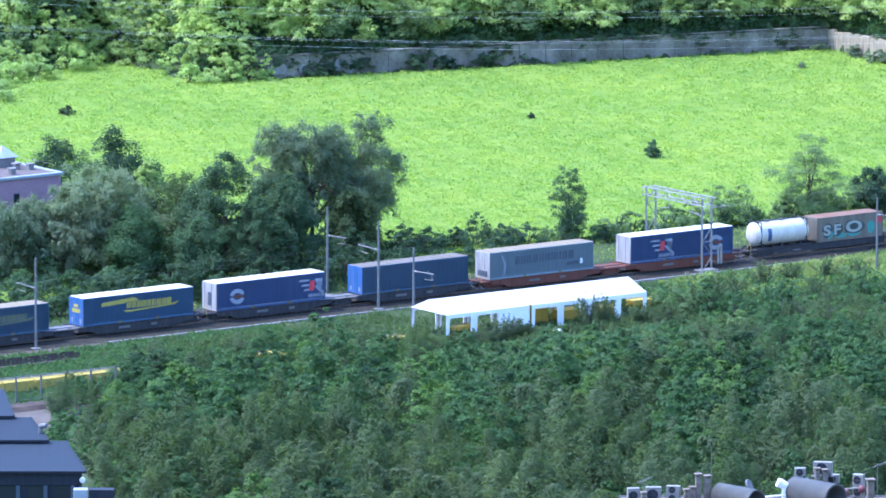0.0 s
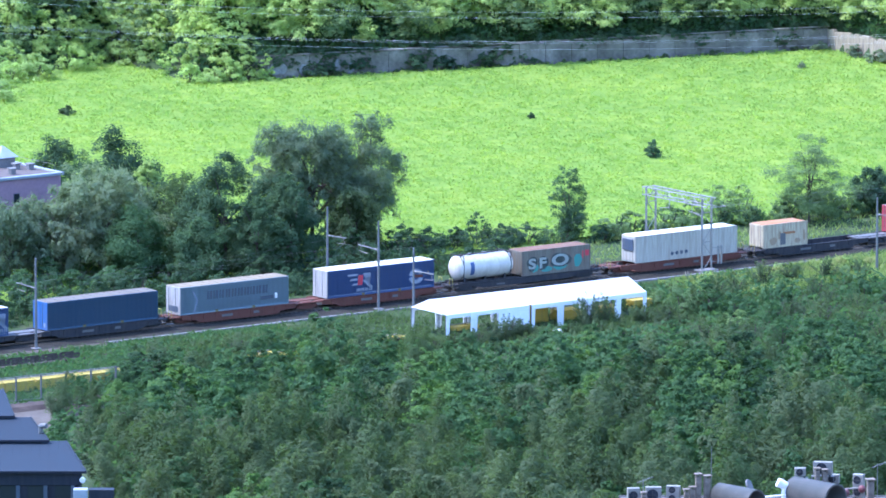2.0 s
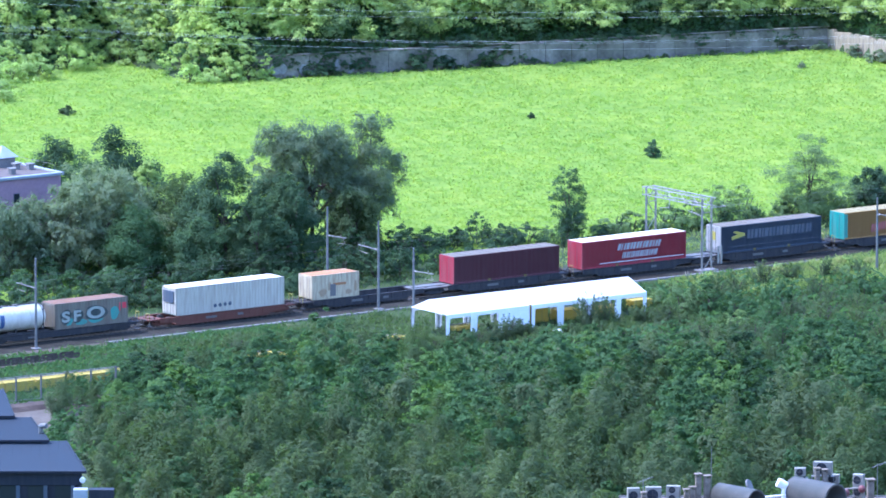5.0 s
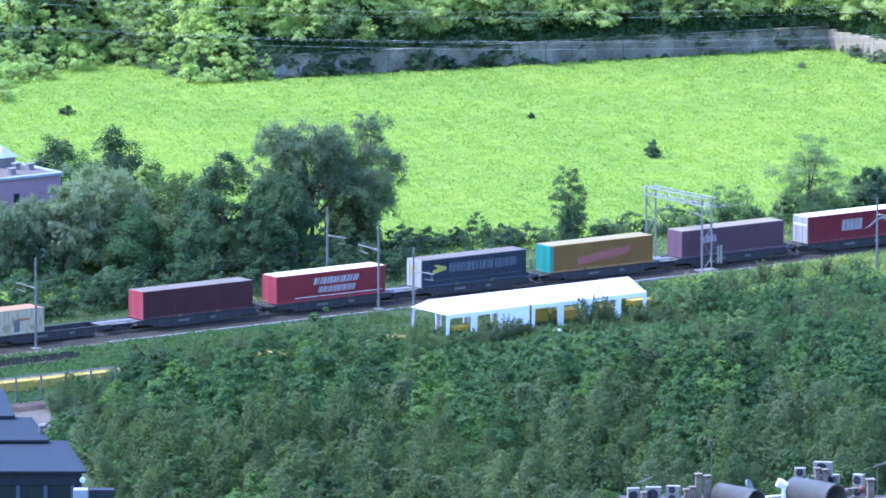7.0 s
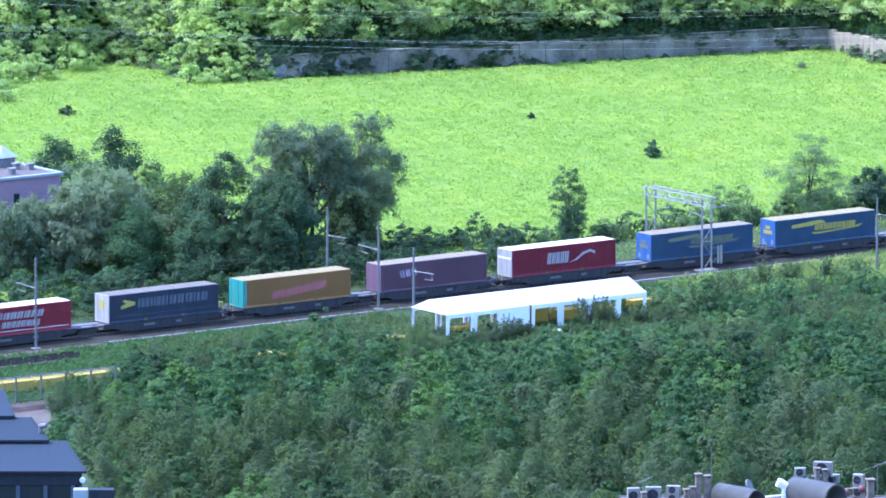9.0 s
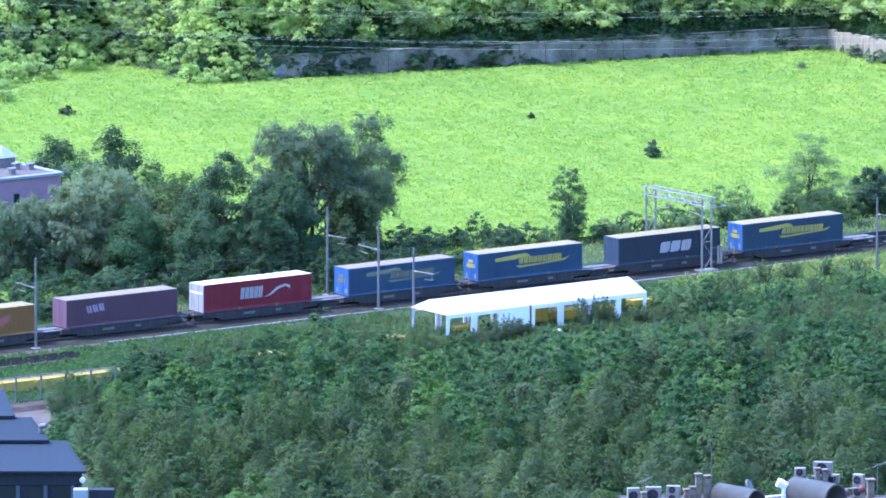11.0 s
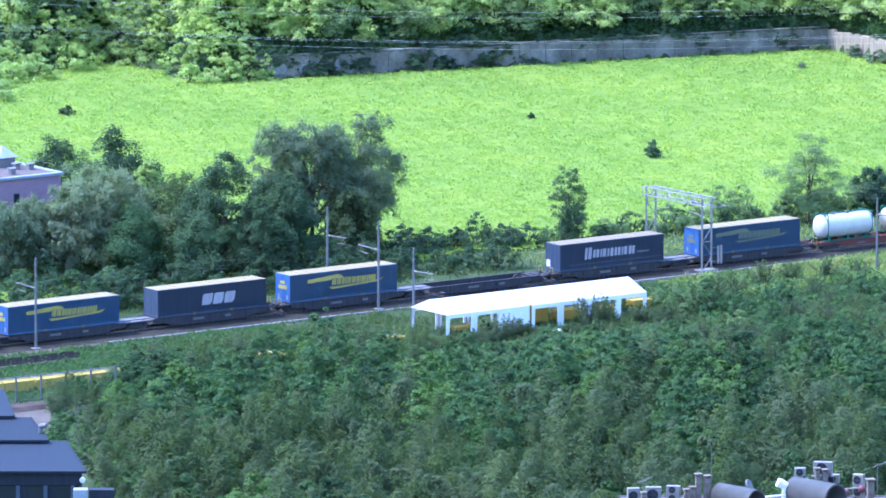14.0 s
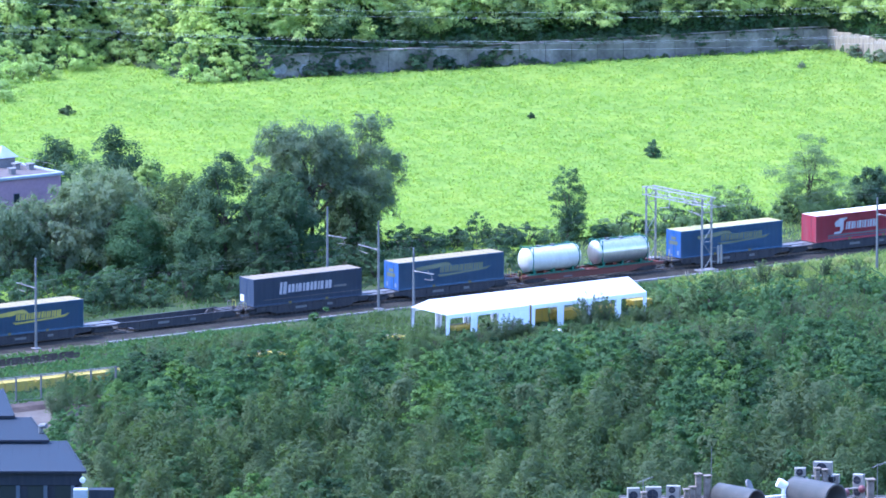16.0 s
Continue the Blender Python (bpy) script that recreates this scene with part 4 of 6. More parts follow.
            ob.parent = frame_part
        ob.location = (x + k, 0, 0.73)
        WHEELS.append((ob, x + k))


def buffers(x, way, parent):
    for y in (-0.87, 0.87):
        bm = bar(bmesh.new(), (x, y, 1.06), (x + way * 0.45, y, 1.06), 0.11, 8)
        bar(bm, (x + way * 0.45, y, 1.06), (x + way * 0.55, y, 1.06), 0.22, 10)
        part("buffer", bm, M_WHEEL, parent)
    part("coupling", bars([((x, 0, 1.0), (x + way * 0.6, 0, 0.95)), ((x + way * 0.3, 0, 0.98), (x + way * 0.3, 0, 0.7))], 0.06), M_WHEEL, parent)


def pocket(parent, x0, x1, material):
    """One pocket of a wagon: two fish-bellied side sills, cross floor and rims."""
    for y in (-1.38, 1.38):
        bm = prism(bmesh.new(), [(x0, 1.12), (x0, 0.72), (x0 + 1.6, 0.62), (x0 + 2.4, 0.34), (x1 - 2.4, 0.34), (x1 - 1.6, 0.62), (x1, 0.72), (x1, 1.12)], y - 0.05, y + 0.05)
        box(bm, x0, x1, y - 0.11, y + 0.11, 1.12, 1.19, 0.02)
        box(bm, x0 + 2.4, x1 - 2.4, y - 0.1, y + 0.1, 0.30, 0.36)
        k = 9
        for i in range(k):
            cx = x0 + 1.2 + (x1 - x0 - 2.4) * i / (k - 1)
            box(bm, cx - 0.04, cx + 0.04, y - 0.1, y + 0.1, 0.6, 1.12)
        part("side_sill", bm, material, parent)
    part("pocket_floor", boxed(x0 + 1.9, x1 - 1.9, -1.3, 1.3, 0.32, 0.40), material, parent)
    cx = (x0 + x1) / 2
    for dx, w in ((-2.2, 1.4), (1.8, 0.7)):
        part("white_marking", boxed(cx + dx, cx + dx + w, -1.498, -1.492, 0.66, 0.9), M_PLATE, parent, "white stencilled data panel")


def platform(parent, x0, x1, material, plate):
    bm = boxed(x0, x1, -1.3, 1.3, 0.95, 1.08, 0.02)
    for y in (-0.5, 0.5):
        box(bm, x0, x1, y - 0.1, y + 0.1, 0.85, 0.96)
    part("platform_frame", bm, material, parent)
    bm = bmesh.new()
    box(bm, x0 + 0.1, x1 - 0.1, -1.15, 1.15, 1.085, 1.11, 0.01)
    box(bm, x0 + 0.4, x1 - 0.4, -0.45, 0.45, 1.105, 1.2, 0.02)
    part("deck_plate", bm, plate, parent, "pale worn deck plate")


def end_gear(parent, x, way, material):
    """Handrails, brake gear and hoses on a wagon end."""
    for y in (-1.25, 1.25):
        bm = bmesh.new()
        bar(bm, (x, y, 0.9), (x, y, 1.75), 0.03, 5)
        bar(bm, (x, y, 1.75), (x, y * 0.55, 1.75), 0.03, 5)
        bar(bm, (x, y * 0.55, 1.75), (x, y * 0.55, 1.05), 0.03, 5)
        part("handrail", bm, M_YELLOW if way < 0 else M_DECK, parent)
    part("step", boxed(x - 0.25, x + 0.25, -1.42, -1.1, 0.45, 0.52), M_DECK, parent)
    for y in (-0.45, 0.45):
        part("brake_hose", bars([((x, y, 1.0), (x + way * 0.25, y, 0.6)), ((x + way * 0.25, y, 0.6), (x + way * 0.55, y * 0.9, 0.8))], 0.035), M_TYRE, parent)


def pocket_wagon(u0, u1, decks, material, label, plate=None):
    """A pocket wagon from u0 to u1; decks: the platforms between its pockets."""
    root = on_train(thing("pocket_wagon", Matrix(), label, "freight wagon", "wagons of the freight train"), u0)
    L = u1 - u0
    plate = plate or M_DECK
    edges = [1.9] + [v for a, b in decks for v in (a - u0, b - u0)] + [L - 1.9]
    for a, b in zip(edges[::2], edges[1::2]):
        pocket(root, a - 0.6, b + 0.6, material)
    for a, b in decks:
        platform(root, a - u0 - 0.3, b - u0 + 0.3, material, plate)
        bogie((a + b) / 2 - u0, root, material)
    platform(root, 0.0, 1.9, material, M_BLACK if plate is M_DECK else plate)
    platform(root, L - 1.9, L, material, M_BLACK if plate is M_DECK else plate)
    bogie(1.9, root, material)
    bogie(L - 1.9, root, material)
    for x, way in ((0.0, -1), (L, 1)):
        buffers(x, way, root)
        end_gear(root, x - way * 0.1, way, material)
    return root


def flat_wagon(u0, u1, material, label):
    """A container wagon: two deep sills, cross-members, twist-lock pins."""
    root = on_train(thing("container_wagon", Matrix(), label, "freight wagon", "wagons of the freight train"), u0)
    L = u1 - u0
    for y in (-1.2, 1.2):
        bm = prism(bmesh.new(), [(0, 1.14), (0, 0.86), (2.6, 0.86), (4.2, 0.5), (L - 4.2, 0.5), (L - 2.6, 0.86), (L, 0.86), (L, 1.14)], y - 0.05, y + 0.05)
        box(bm, 0, L, y - 0.12, y + 0.12, 1.10, 1.16, 0.02)
        part("side_sill", bm, material, root)
    for i in range(9):
        x = 0.2 + (L - 0.4) * i / 8
        part("cross_member", boxed(x - 0.1, x + 0.1, -1.15, 1.15, 0.92, 1.09), material, root)
    part("centre_sill", bar(bmesh.new(), (1.0, 0, 0.95), (L - 1.0, 0, 0.95), 0.18, 6), material, root)
    part("white_marking", boxed(L * 0.3, L * 0.3 + 1.1, -1.262, -1.256, 0.66, 0.8), M_DECK, root)
    bogie(2.1, root, M_BLACK)
    bogie(L - 2.1, root, M_BLACK)
    for x, way in ((0.0, -1), (L, 1)):
        buffers(x, way, root)
        end_gear(root, x - way * 0.1, way, material)
    return root


ZB, ZT = 1.22, 4.09          # lower and upper edge of a trailer's box


def word(x0, x1, z0, z1, letters, slant=0.15, rise=0.0, y=-1.292, thick=0.02, seed=1):
    """Lettering as plain leaning bars of uneven width, about two for each letter."""
    rng = random.Random(seed)
    bm = bmesh.new()
    w = (x1 - x0) / letters
    for i in range(letters):
        a = x0 + w * i
        lo, hi = z0 + rise * i / letters, z1 + rise * i / letters
        s = slant * (hi - lo)
        p = rng.uniform(0.22, 0.42)
        for p, q in ((0.0, p), (p + rng.uniform(0.1, 0.16), rng.uniform(0.74, 0.86))):
            prism(bm, [(a + p * w, lo), (a + q * w, lo), (a + q * w + s, hi), (a + p * w + s, hi)], y - thick, y)
    return bm


def trailer(u, length, side, roof, rear, label, height=None, rear_label=""):
    """A curtain-sided semi-trailer standing in a wagon's pocket; x runs along the train from its rear doors."""
    zt = height or ZT
    root = on_train(thing("semi_trailer", Matrix(), label, "semi-trailer", "trailers on the train"), u)
    L = length
    for s in (-1, 1):
        bm = bmesh.new()
        k = 33
        rows = []
        for i in range(k + 1):
            x = 0.06 + (L - 0.12) * i / k
            y = s * (1.268 + 0.014 * math.sin(i * 2.1) * (0.4 + 0.6 * math.sin(i * 0.37)))
            rows.append([bm.verts.new((x, y, z)) for z in (ZB + 0.14, (ZB + zt) / 2, zt - 0.09)])
        for a, b in zip(rows, rows[1:]):
            for j in range(2):
                bm.faces.new((a[j], b[j], b[j + 1], a[j + 1]) if s < 0 else (a[j + 1], b[j + 1], b[j], a[j]))
        bmesh.ops.solidify(bm, geom=bm.faces[:], thickness=0.012)
        part("side_curtain", bm, side, root)
    bm = boxed(0.03, L - 0.03, -1.245, 1.245, ZB + 0.02, zt - 0.05)
    part("box_body", bm, side, root)
    bm = bmesh.new()
    for y in (-1.27, 1.27):
        box(bm, 0, L, y - 0.03, y + 0.03, zt - 0.11, zt, 0.015)
        box(bm, 0, L, y - 0.035, y + 0.035, ZB, ZB + 0.15, 0.015)
    part("side_rail", bm, side, root)
    bm = boxed(0.02, L - 0.02, -1.24, 1.24, zt - 0.03, zt + 0.015, 0.02)
    for i in range(12):
        x = 0.6 + (L - 1.2) * i / 11
        box(bm, x - 0.03, x + 0.03, -1.22, 1.22, zt + 0.012, zt + 0.03)
    part("roof", bm, roof, root)
    for y0, y1 in ((-1.24, -0.01), (0.01, 1.24)):
        door = part("rear_door", boxed(-0.03, 0.03, y0, y1, ZB + 0.12, zt - 0.12, 0.02), rear, root, rear_label)
        part("lock_bar", bars([((-0.05, (y0 + y1) / 2 + 0.2, ZB + 0.15), (-0.05, (y0 + y1) / 2 + 0.2, zt - 0.15))], 0.022), M_DECK, door)
    bm = bmesh.new()
    for y in (-1.26, 1.26):
        box(bm, -0.04, 0.06, y - 0.03, y + 0.03, ZB, zt, 0.01)
    box(bm, -0.04, 0.06, -1.26, 1.26, zt - 0.12, zt + 0.004, 0.01)
    box(bm, -0.04, 0.06, -1.26, 1.26, ZB, ZB + 0.12, 0.01)
    part("rear_frame", bm, rear, root)
    part("front_wall", boxed(L - 0.03, L + 0.02, -1.26, 1.26, ZB, zt, 0.02), side, root)
    bm = bmesh.new()
    for y in (-0.5, 0.5):
        box(bm, 0.2, L - 0.4, y - 0.08, y + 0.08, 0.82, ZB)
    for i in range(6):
        box(bm, 1.0 + i * 2.2, 1.1 + i * 2.2, -1.2, 1.2, ZB - 0.14, ZB)
    part("chassis", bm, M_BLACK, root)
    for i in range(3):
        for y in (-0.95, 0.95):
            x = 2.3 + 1.31 * i
            bm = bar(bmesh.new(), (x, y - 0.19, 0.92), (x, y + 0.19, 0.92), 0.5, 18)
            bar(bm, (x, y - 0.2, 0.92), (x, y + 0.2, 0.92), 0.24, 12)
            part("wheel", bm, M_TYRE, root)
    part("underrun_bar", boxed(0.05, 0.17, -1.15, 1.15, 0.72, 0.86, 0.02), M_BLACK, root)
    for y in (-0.95, 0.95):
        part("tail_lamp", boxed(0.0, 0.05, y - 0.16, y + 0.16, 0.9, 1.04), M_RED, root)
    for f in (0.32, 0.66):
        part("side_marker", boxed(L * f, L * f + 0.36, -1.312, -1.306, ZB - 0.02, ZB + 0.24), M_LAMP, root, "yellow reflective plate")
    return root


C_BLUE = curtain("blue_curtain", (0.05, 0.118, 0.215))
C_DULL = curtain("faded_blue_curtain", (0.05, 0.105, 0.175))
C_ROYAL = curtain("royal_blue_curtain", (0.05, 0.095, 0.23))
C_NAVY = curtain("navy_curtain", (0.04, 0.06, 0.098))
C_GREY = curtain("blue_grey_curtain", (0.22, 0.29, 0.32))
C_DRED = curtain("wine_red_curtain", (0.115, 0.026, 0.04))
C_RED = curtain("red_curtain", (0.37, 0.03, 0.05))
C_CRIMSON = curtain("crimson_curtain", (0.30, 0.018, 0.045))
C_PURP = curtain("mauve_curtain", (0.17, 0.088, 0.125))
C_OCHRE = curtain("ochre_curtain", (0.40, 0.21, 0.055))
C_REDDOOR = painted("bright_red_doors", (0.29, 0.024, 0.04), 0.5)
C_BLUEDOOR = painted("bright_blue_doors", (0.03, 0.10, 0.27), 0.45)
C_WDOOR = painted("white_doors", (0.36, 0.345, 0.32), 0.55, 0, 0.55)


def swoosh_logo(t, L, material):
    """A winged band with a row of bars, as on the blue trailers."""
    bm = bmesh.new()
    y0, y1 = -1.302, -1.290
    prism(bm, [(2.2, 3.38), (2.25, 3.05), (5.0, 3.16), (5.4, 3.3), (6.8, 3.3), (6.5, 3.62), (6.0, 3.72), (2.5, 3.44)], y0, y1)
    prism(bm, [(4.9, 2.46), (5.3, 2.2), (11.3, 2.52), (11.9, 2.86), (10.6, 2.62), (6.0, 2.42)], y0, y1)
    part("logo", bm, material, t, "winged band of plain shapes")
    part("logo", word(5.3, 10.9, 2.62, 3.28, 9, 0.12, 0.0, -1.291, 0.02, 4), material, t, "row of plain letter-sized bars")
    bm = boxed(-0.045, -0.032, -0.75, 0.75, 2.55, 2.95)
    box(bm, -0.045, -0.032, -0.4, 0.4, 3.1, 3.4)
    part("door_print", bm, material, t)


def winged_trailer(u, side=C_BLUE, roof=M_TANROOF, logo=M_YELLOW, doors=C_BLUEDOOR, label="blue curtain-sided semi-trailer with a yellow winged logo"):
    t = trailer(u, 13.6, side, roof, doors, label)
    if logo:
        swoosh_logo(t, 13.6, logo)
    bm = bmesh.new()
    for y in (-0.95, 0.6):
        box(bm, -0.05, -0.033, y, y + 0.3, 1.5, 1.95)
    part("door_print", bm, M_PALEPRINT, t)
    return t


def rail_logo(t, mirror=False):
    """Round emblem and the slatted block mark, printed near opposite ends."""
    xe, xb = (11.3, 2.6) if mirror else (2.6, 10.4)
    bm = bmesh.new()
    for a0, a1 in ((20, 170), (190, 340)):
        ring = [(xe + 0.95 * math.cos(radians(a)), 2.55 + 0.8 * math.sin(radians(a))) for a in range(a0, a1 + 1, 15)]
        ring += [(xe + 0.5 * math.cos(radians(a)), 2.55 + 0.36 * math.sin(radians(a))) for a in range(a1, a0 - 1, -15)]
        prism(bm, ring, -1.302, -1.29)
    part("emblem", bm, M_PALEPRINT, t, "pale ring emblem")
    part("emblem_core", prism(bmesh.new(), [(xe - 0.45, 2.4), (xe + 0.9, 2.4), (xe + 0.9, 2.62), (xe - 0.3, 2.75)], -1.307, -1.303), M_MAROON, t)
    bm = bmesh.new()
    for i in range(3):
        prism(bm, [(xb + 0.25 * i, 3.3 - 0.5 * i), (xb + 1.2, 3.3 - 0.5 * i), (xb + 1.3, 3.5 - 0.5 * i), (xb + 0.35 * i, 3.5 - 0.5 * i)], -1.302, -1.29)
    prism(bm, [(xb + 2.0, 3.5), (xb + 2.0, 3.28), (xb + 2.7, 3.2), (xb + 2.4, 2.75), (xb + 3.2, 1.95), (xb + 2.75, 1.95), (xb + 1.9, 2.7), (xb + 2.5, 3.0), (xb + 2.9, 3.1), (xb + 2.9, 3.5)], -1.302, -1.29)
    part("block_mark", bm, M_PALEPRINT, t, "white slatted block mark")
    part("block_mark_core", prism(bmesh.new(), [(xb + 1.25, 2.3), (xb + 1.85, 2.3), (xb + 1.95, 3.3), (xb + 1.35, 3.3)], -1.302, -1.29), M_RED, t)
    part("block_word", word(xb + 1.1, xb + 3.2, 1.62, 1.95, 4, 0.1, 0, -1.29, 0.012), M_PALEPRINT, t)
    part("stripe", boxed(0.2, 13.4, -1.302, -1.29, 1.42, 1.47), M_PALEPRINT, t)


def cladding(bm, x0, x1, y, z0, z1, k, depth=0.035):
    """Upright corrugation on a long side as one folded sheet; y is its outer plane."""
    s = -1 if y < 0 else 1
    step = (x1 - x0) / k
    line = []
    for i in range(k):
        a = x0 + step * i
        line += [(a, y - s * depth), (a + step * 0.2, y), (a + step * 0.55, y), (a + step * 0.75, y - s * depth)]
    line.append((x1, y - s * depth))
    lo = [bm.verts.new((px, py, z0)) for px, py in line]
    hi = [bm.verts.new((px, py, z1)) for px, py in line]
    for i in range(len(line) - 1):
        bm.faces.new((lo[i], lo[i + 1], hi[i + 1], hi[i]) if s < 0 else (hi[i], hi[i + 1], lo[i + 1], lo[i]))


def container(u, length, zb, zt, side, roof, label, name="shipping_container", end=None, k=24):
    root = on_train(thing(name, Matrix(), label, "container", "containers on the train"), u)
    L, w = length, 1.22
    bm = boxed(0.05, L - 0.05, -w + 0.04, w - 0.04, zb + 0.05, zt - 0.04)
    part("shell", bm, side, root)
    for y in (-w, w):
        bm = bmesh.new()
        cladding(bm, 0.15, L - 0.15, y, zb + 0.15, zt - 0.12, k)
        part("side_wall", bm, side, root)
    bm = bmesh.new()
    for x in (0.0, L - 0.14):
        for y in (-w, w - 0.12):
            box(bm, x, x + 0.14, y, y + 0.12, zb, zt, 0.01)
    for y in (-w, w - 0.1):
        box(bm, 0, L, y, y + 0.1, zt - 0.12, zt, 0.01)
        box(bm, 0, L, y, y + 0.1, zb, zb + 0.16, 0.01)
    part("corner_frame", bm, side, root)
    bm = bmesh.new()
    line = [(0.1, zt - 0.03)]
    for i in range(int((L - 0.4) / 0.45)):
        a = 0.2 + i * 0.45
        line += [(a, zt + 0.004), (a + 0.05, zt + 0.022), (a + 0.22, zt + 0.022), (a + 0.27, zt + 0.004)]
    line.append((L - 0.1, zt - 0.03))
    near, away = [[bm.verts.new((px, y, pz)) for px, pz in line] for y in (-w + 0.06, w - 0.06)]
    for i in range(len(line) - 1):
        bm.faces.new((near[i], near[i + 1], away[i + 1], away[i]))
    part("roof", bm, roof, root)
    for y0, y1 in ((-1.1, -0.01), (0.01, 1.1)):
        d = part("end_door", boxed(-0.02, 0.045, y0, y1, zb + 0.16, zt - 0.12, 0.015), end or side, root)
        part("lock_bar", bars([((-0.04, y0 + f * (y1 - y0), zb + 0.12), (-0.04, y0 + f * (y1 - y0), zt - 0.1)) for f in (0.3, 0.7)], 0.02), M_DECK, d)
    return root


def tank(u, length, shell, frame_mat, label, radius=1.27, zc=2.66, band=None):
    """A tank container: dished barrel, end frames, saddle and walkway."""
    root = on_train(thing("tank_container", Matrix(), label, "tank container", "tank containers on the train"), u)
    L = length
    bm = bmesh.new()
    prof = [(0.12, 0.05), (0.16, 0.45), (0.28, 0.8), (0.5, 1.0), (0.75, 1.0), (L - 0.75, 1.0), (L - 0.5, 1.0), (L - 0.28, 0.8), (L - 0.16, 0.45), (L - 0.12, 0.05)]
    seg = 32
    rings = [[bm.verts.new((x, radius * r * math.cos(2 * math.pi * i / seg), zc + radius * r * math.sin(2 * math.pi * i / seg))) for i in range(seg)] for x, r in prof]
    for a, b in zip(rings, rings[1:]):
        for i in range(seg):
            bm.faces.new((a[i], a[(i + 1) % seg], b[(i + 1) % seg], b[i]))
    bm.faces.new(rings[0])
    bm.faces.new(rings[-1])
    bmesh.ops.recalc_face_normals(bm, faces=bm.faces)
    for f in bm.faces:
        f.smooth = len(f.verts) == 4
    part("barrel", bm, shell, root)
    w, zb, zt = 1.2, 1.2, zc + radius + 0.12
    for x in (0.7, L - 0.7):
        bm = bmesh.new()
        for y in (-w, w):
            bar(bm, (x, y, zb), (x, y, zt), 0.05, 6)
        for z in (zb + 0.05, zt - 0.05):
            bar(bm, (x, -w, z), (x, w, z), 0.05, 6)
        for sy in (-1, 1):
            bar(bm, (x, sy * w, zc + 0.3), (x, sy * 0.5, zt), 0.04, 5)
        for i in range(24):
            a0, a1 = 2 * math.pi * i / 24, 2 * math.pi * (i + 1) / 24
            bar(bm, (x, (radius + 0.02) * math.cos(a0), zc + (radius + 0.02) * math.sin(a0)), (x, (radius + 0.02) * math.cos(a1), zc + (radius + 0.02) * math.sin(a1)), 0.05, 4)
        part("end_frame", bm, frame_mat, root)
    bm = bmesh.new()
    for y in (-w, w):
        box(bm, 0.0, L, y - 0.06, y + 0.06, zb, zb + 0.12)
    for x in (1.2, L / 2, L - 1.2):
        box(bm, x - 0.12, x + 0.12, -0.8, 0.8, zb, zb + 0.5)
    part("saddle", bm, frame_mat, root)
    bm = bmesh.new()
    for y in (-0.35, 0.28):
        box(bm, 0.6, L - 0.6, y, y + 0.1, zc + radius + 0.06, zc + radius + 0.1)
    for i in range(12):
        x = 0.7 + (L - 1.4) * i / 11
        box(bm, x - 0.05, x + 0.05, -0.3, 0.3, zc + radius + 0.04, zc + radius + 0.075)
    part("walkway", bm, frame_mat, root)
    bm = bmesh.new()
    for x in (L * 0.3, L * 0.55):
        bar(bm, (x, 0, zc + radius), (x, 0, zc + radius + 0.16), 0.25, 12)
    part("manhole", bm, M_DECK, root)
    if band:
        seg2 = range(150, 222, 8)
        bm = bmesh.new()
        a = [bm.verts.new((L * 0.21, (radius + 0.006) * math.cos(radians(d)), zc + (radius + 0.006) * math.sin(radians(d)))) for d in seg2]
        b = [bm.verts.new((L * 0.21 + 0.5, (radius + 0.006) * math.cos(radians(d)), zc + (radius + 0.006) * math.sin(radians(d)))) for d in seg2]
        for i in range(len(a) - 1):
            bm.faces.new((a[i], a[i + 1], b[i + 1], b[i]))
        part("panel_mark", bm, band, root, "dark blue upright panel")
    return root


def graffiti_letter(parent, letter, x0, x1, z0, z1, y):
    """One fat sprayed letter, fitted into its place on the container's side."""
    cu = bpy.data.curves.new("graffiti_letter", 'FONT')
    cu.body, cu.extrude, cu.offset = letter, 0.004, 0.035
    ob = bpy.data.objects.new("graffiti_letter", cu)
    me = bpy.data.meshes.new_from_object(ob)
    bpy.data.objects.remove(ob)
    co = [v.co.copy() for v in me.vertices]
    lo = [min(c[i] for c in co) for i in (0, 1)]
    hi = [max(c[i] for c in co) for i in (0, 1)]
    for v, c in zip(me.vertices, co):
        v.co = (x0 + (c.x - lo[0]) / (hi[0] - lo[0]) * (x1 - x0), y - 0.004 + c.z, z0 + (c.y - lo[1]) / (hi[1] - lo[1]) * (z1 - z0))
    me.materials.clear()
    me.materials.append(M_GFILL)
    ob = new("graffiti_letter", me)
    ob.parent = parent
    ob["label"] = "fat pale sprayed letter"


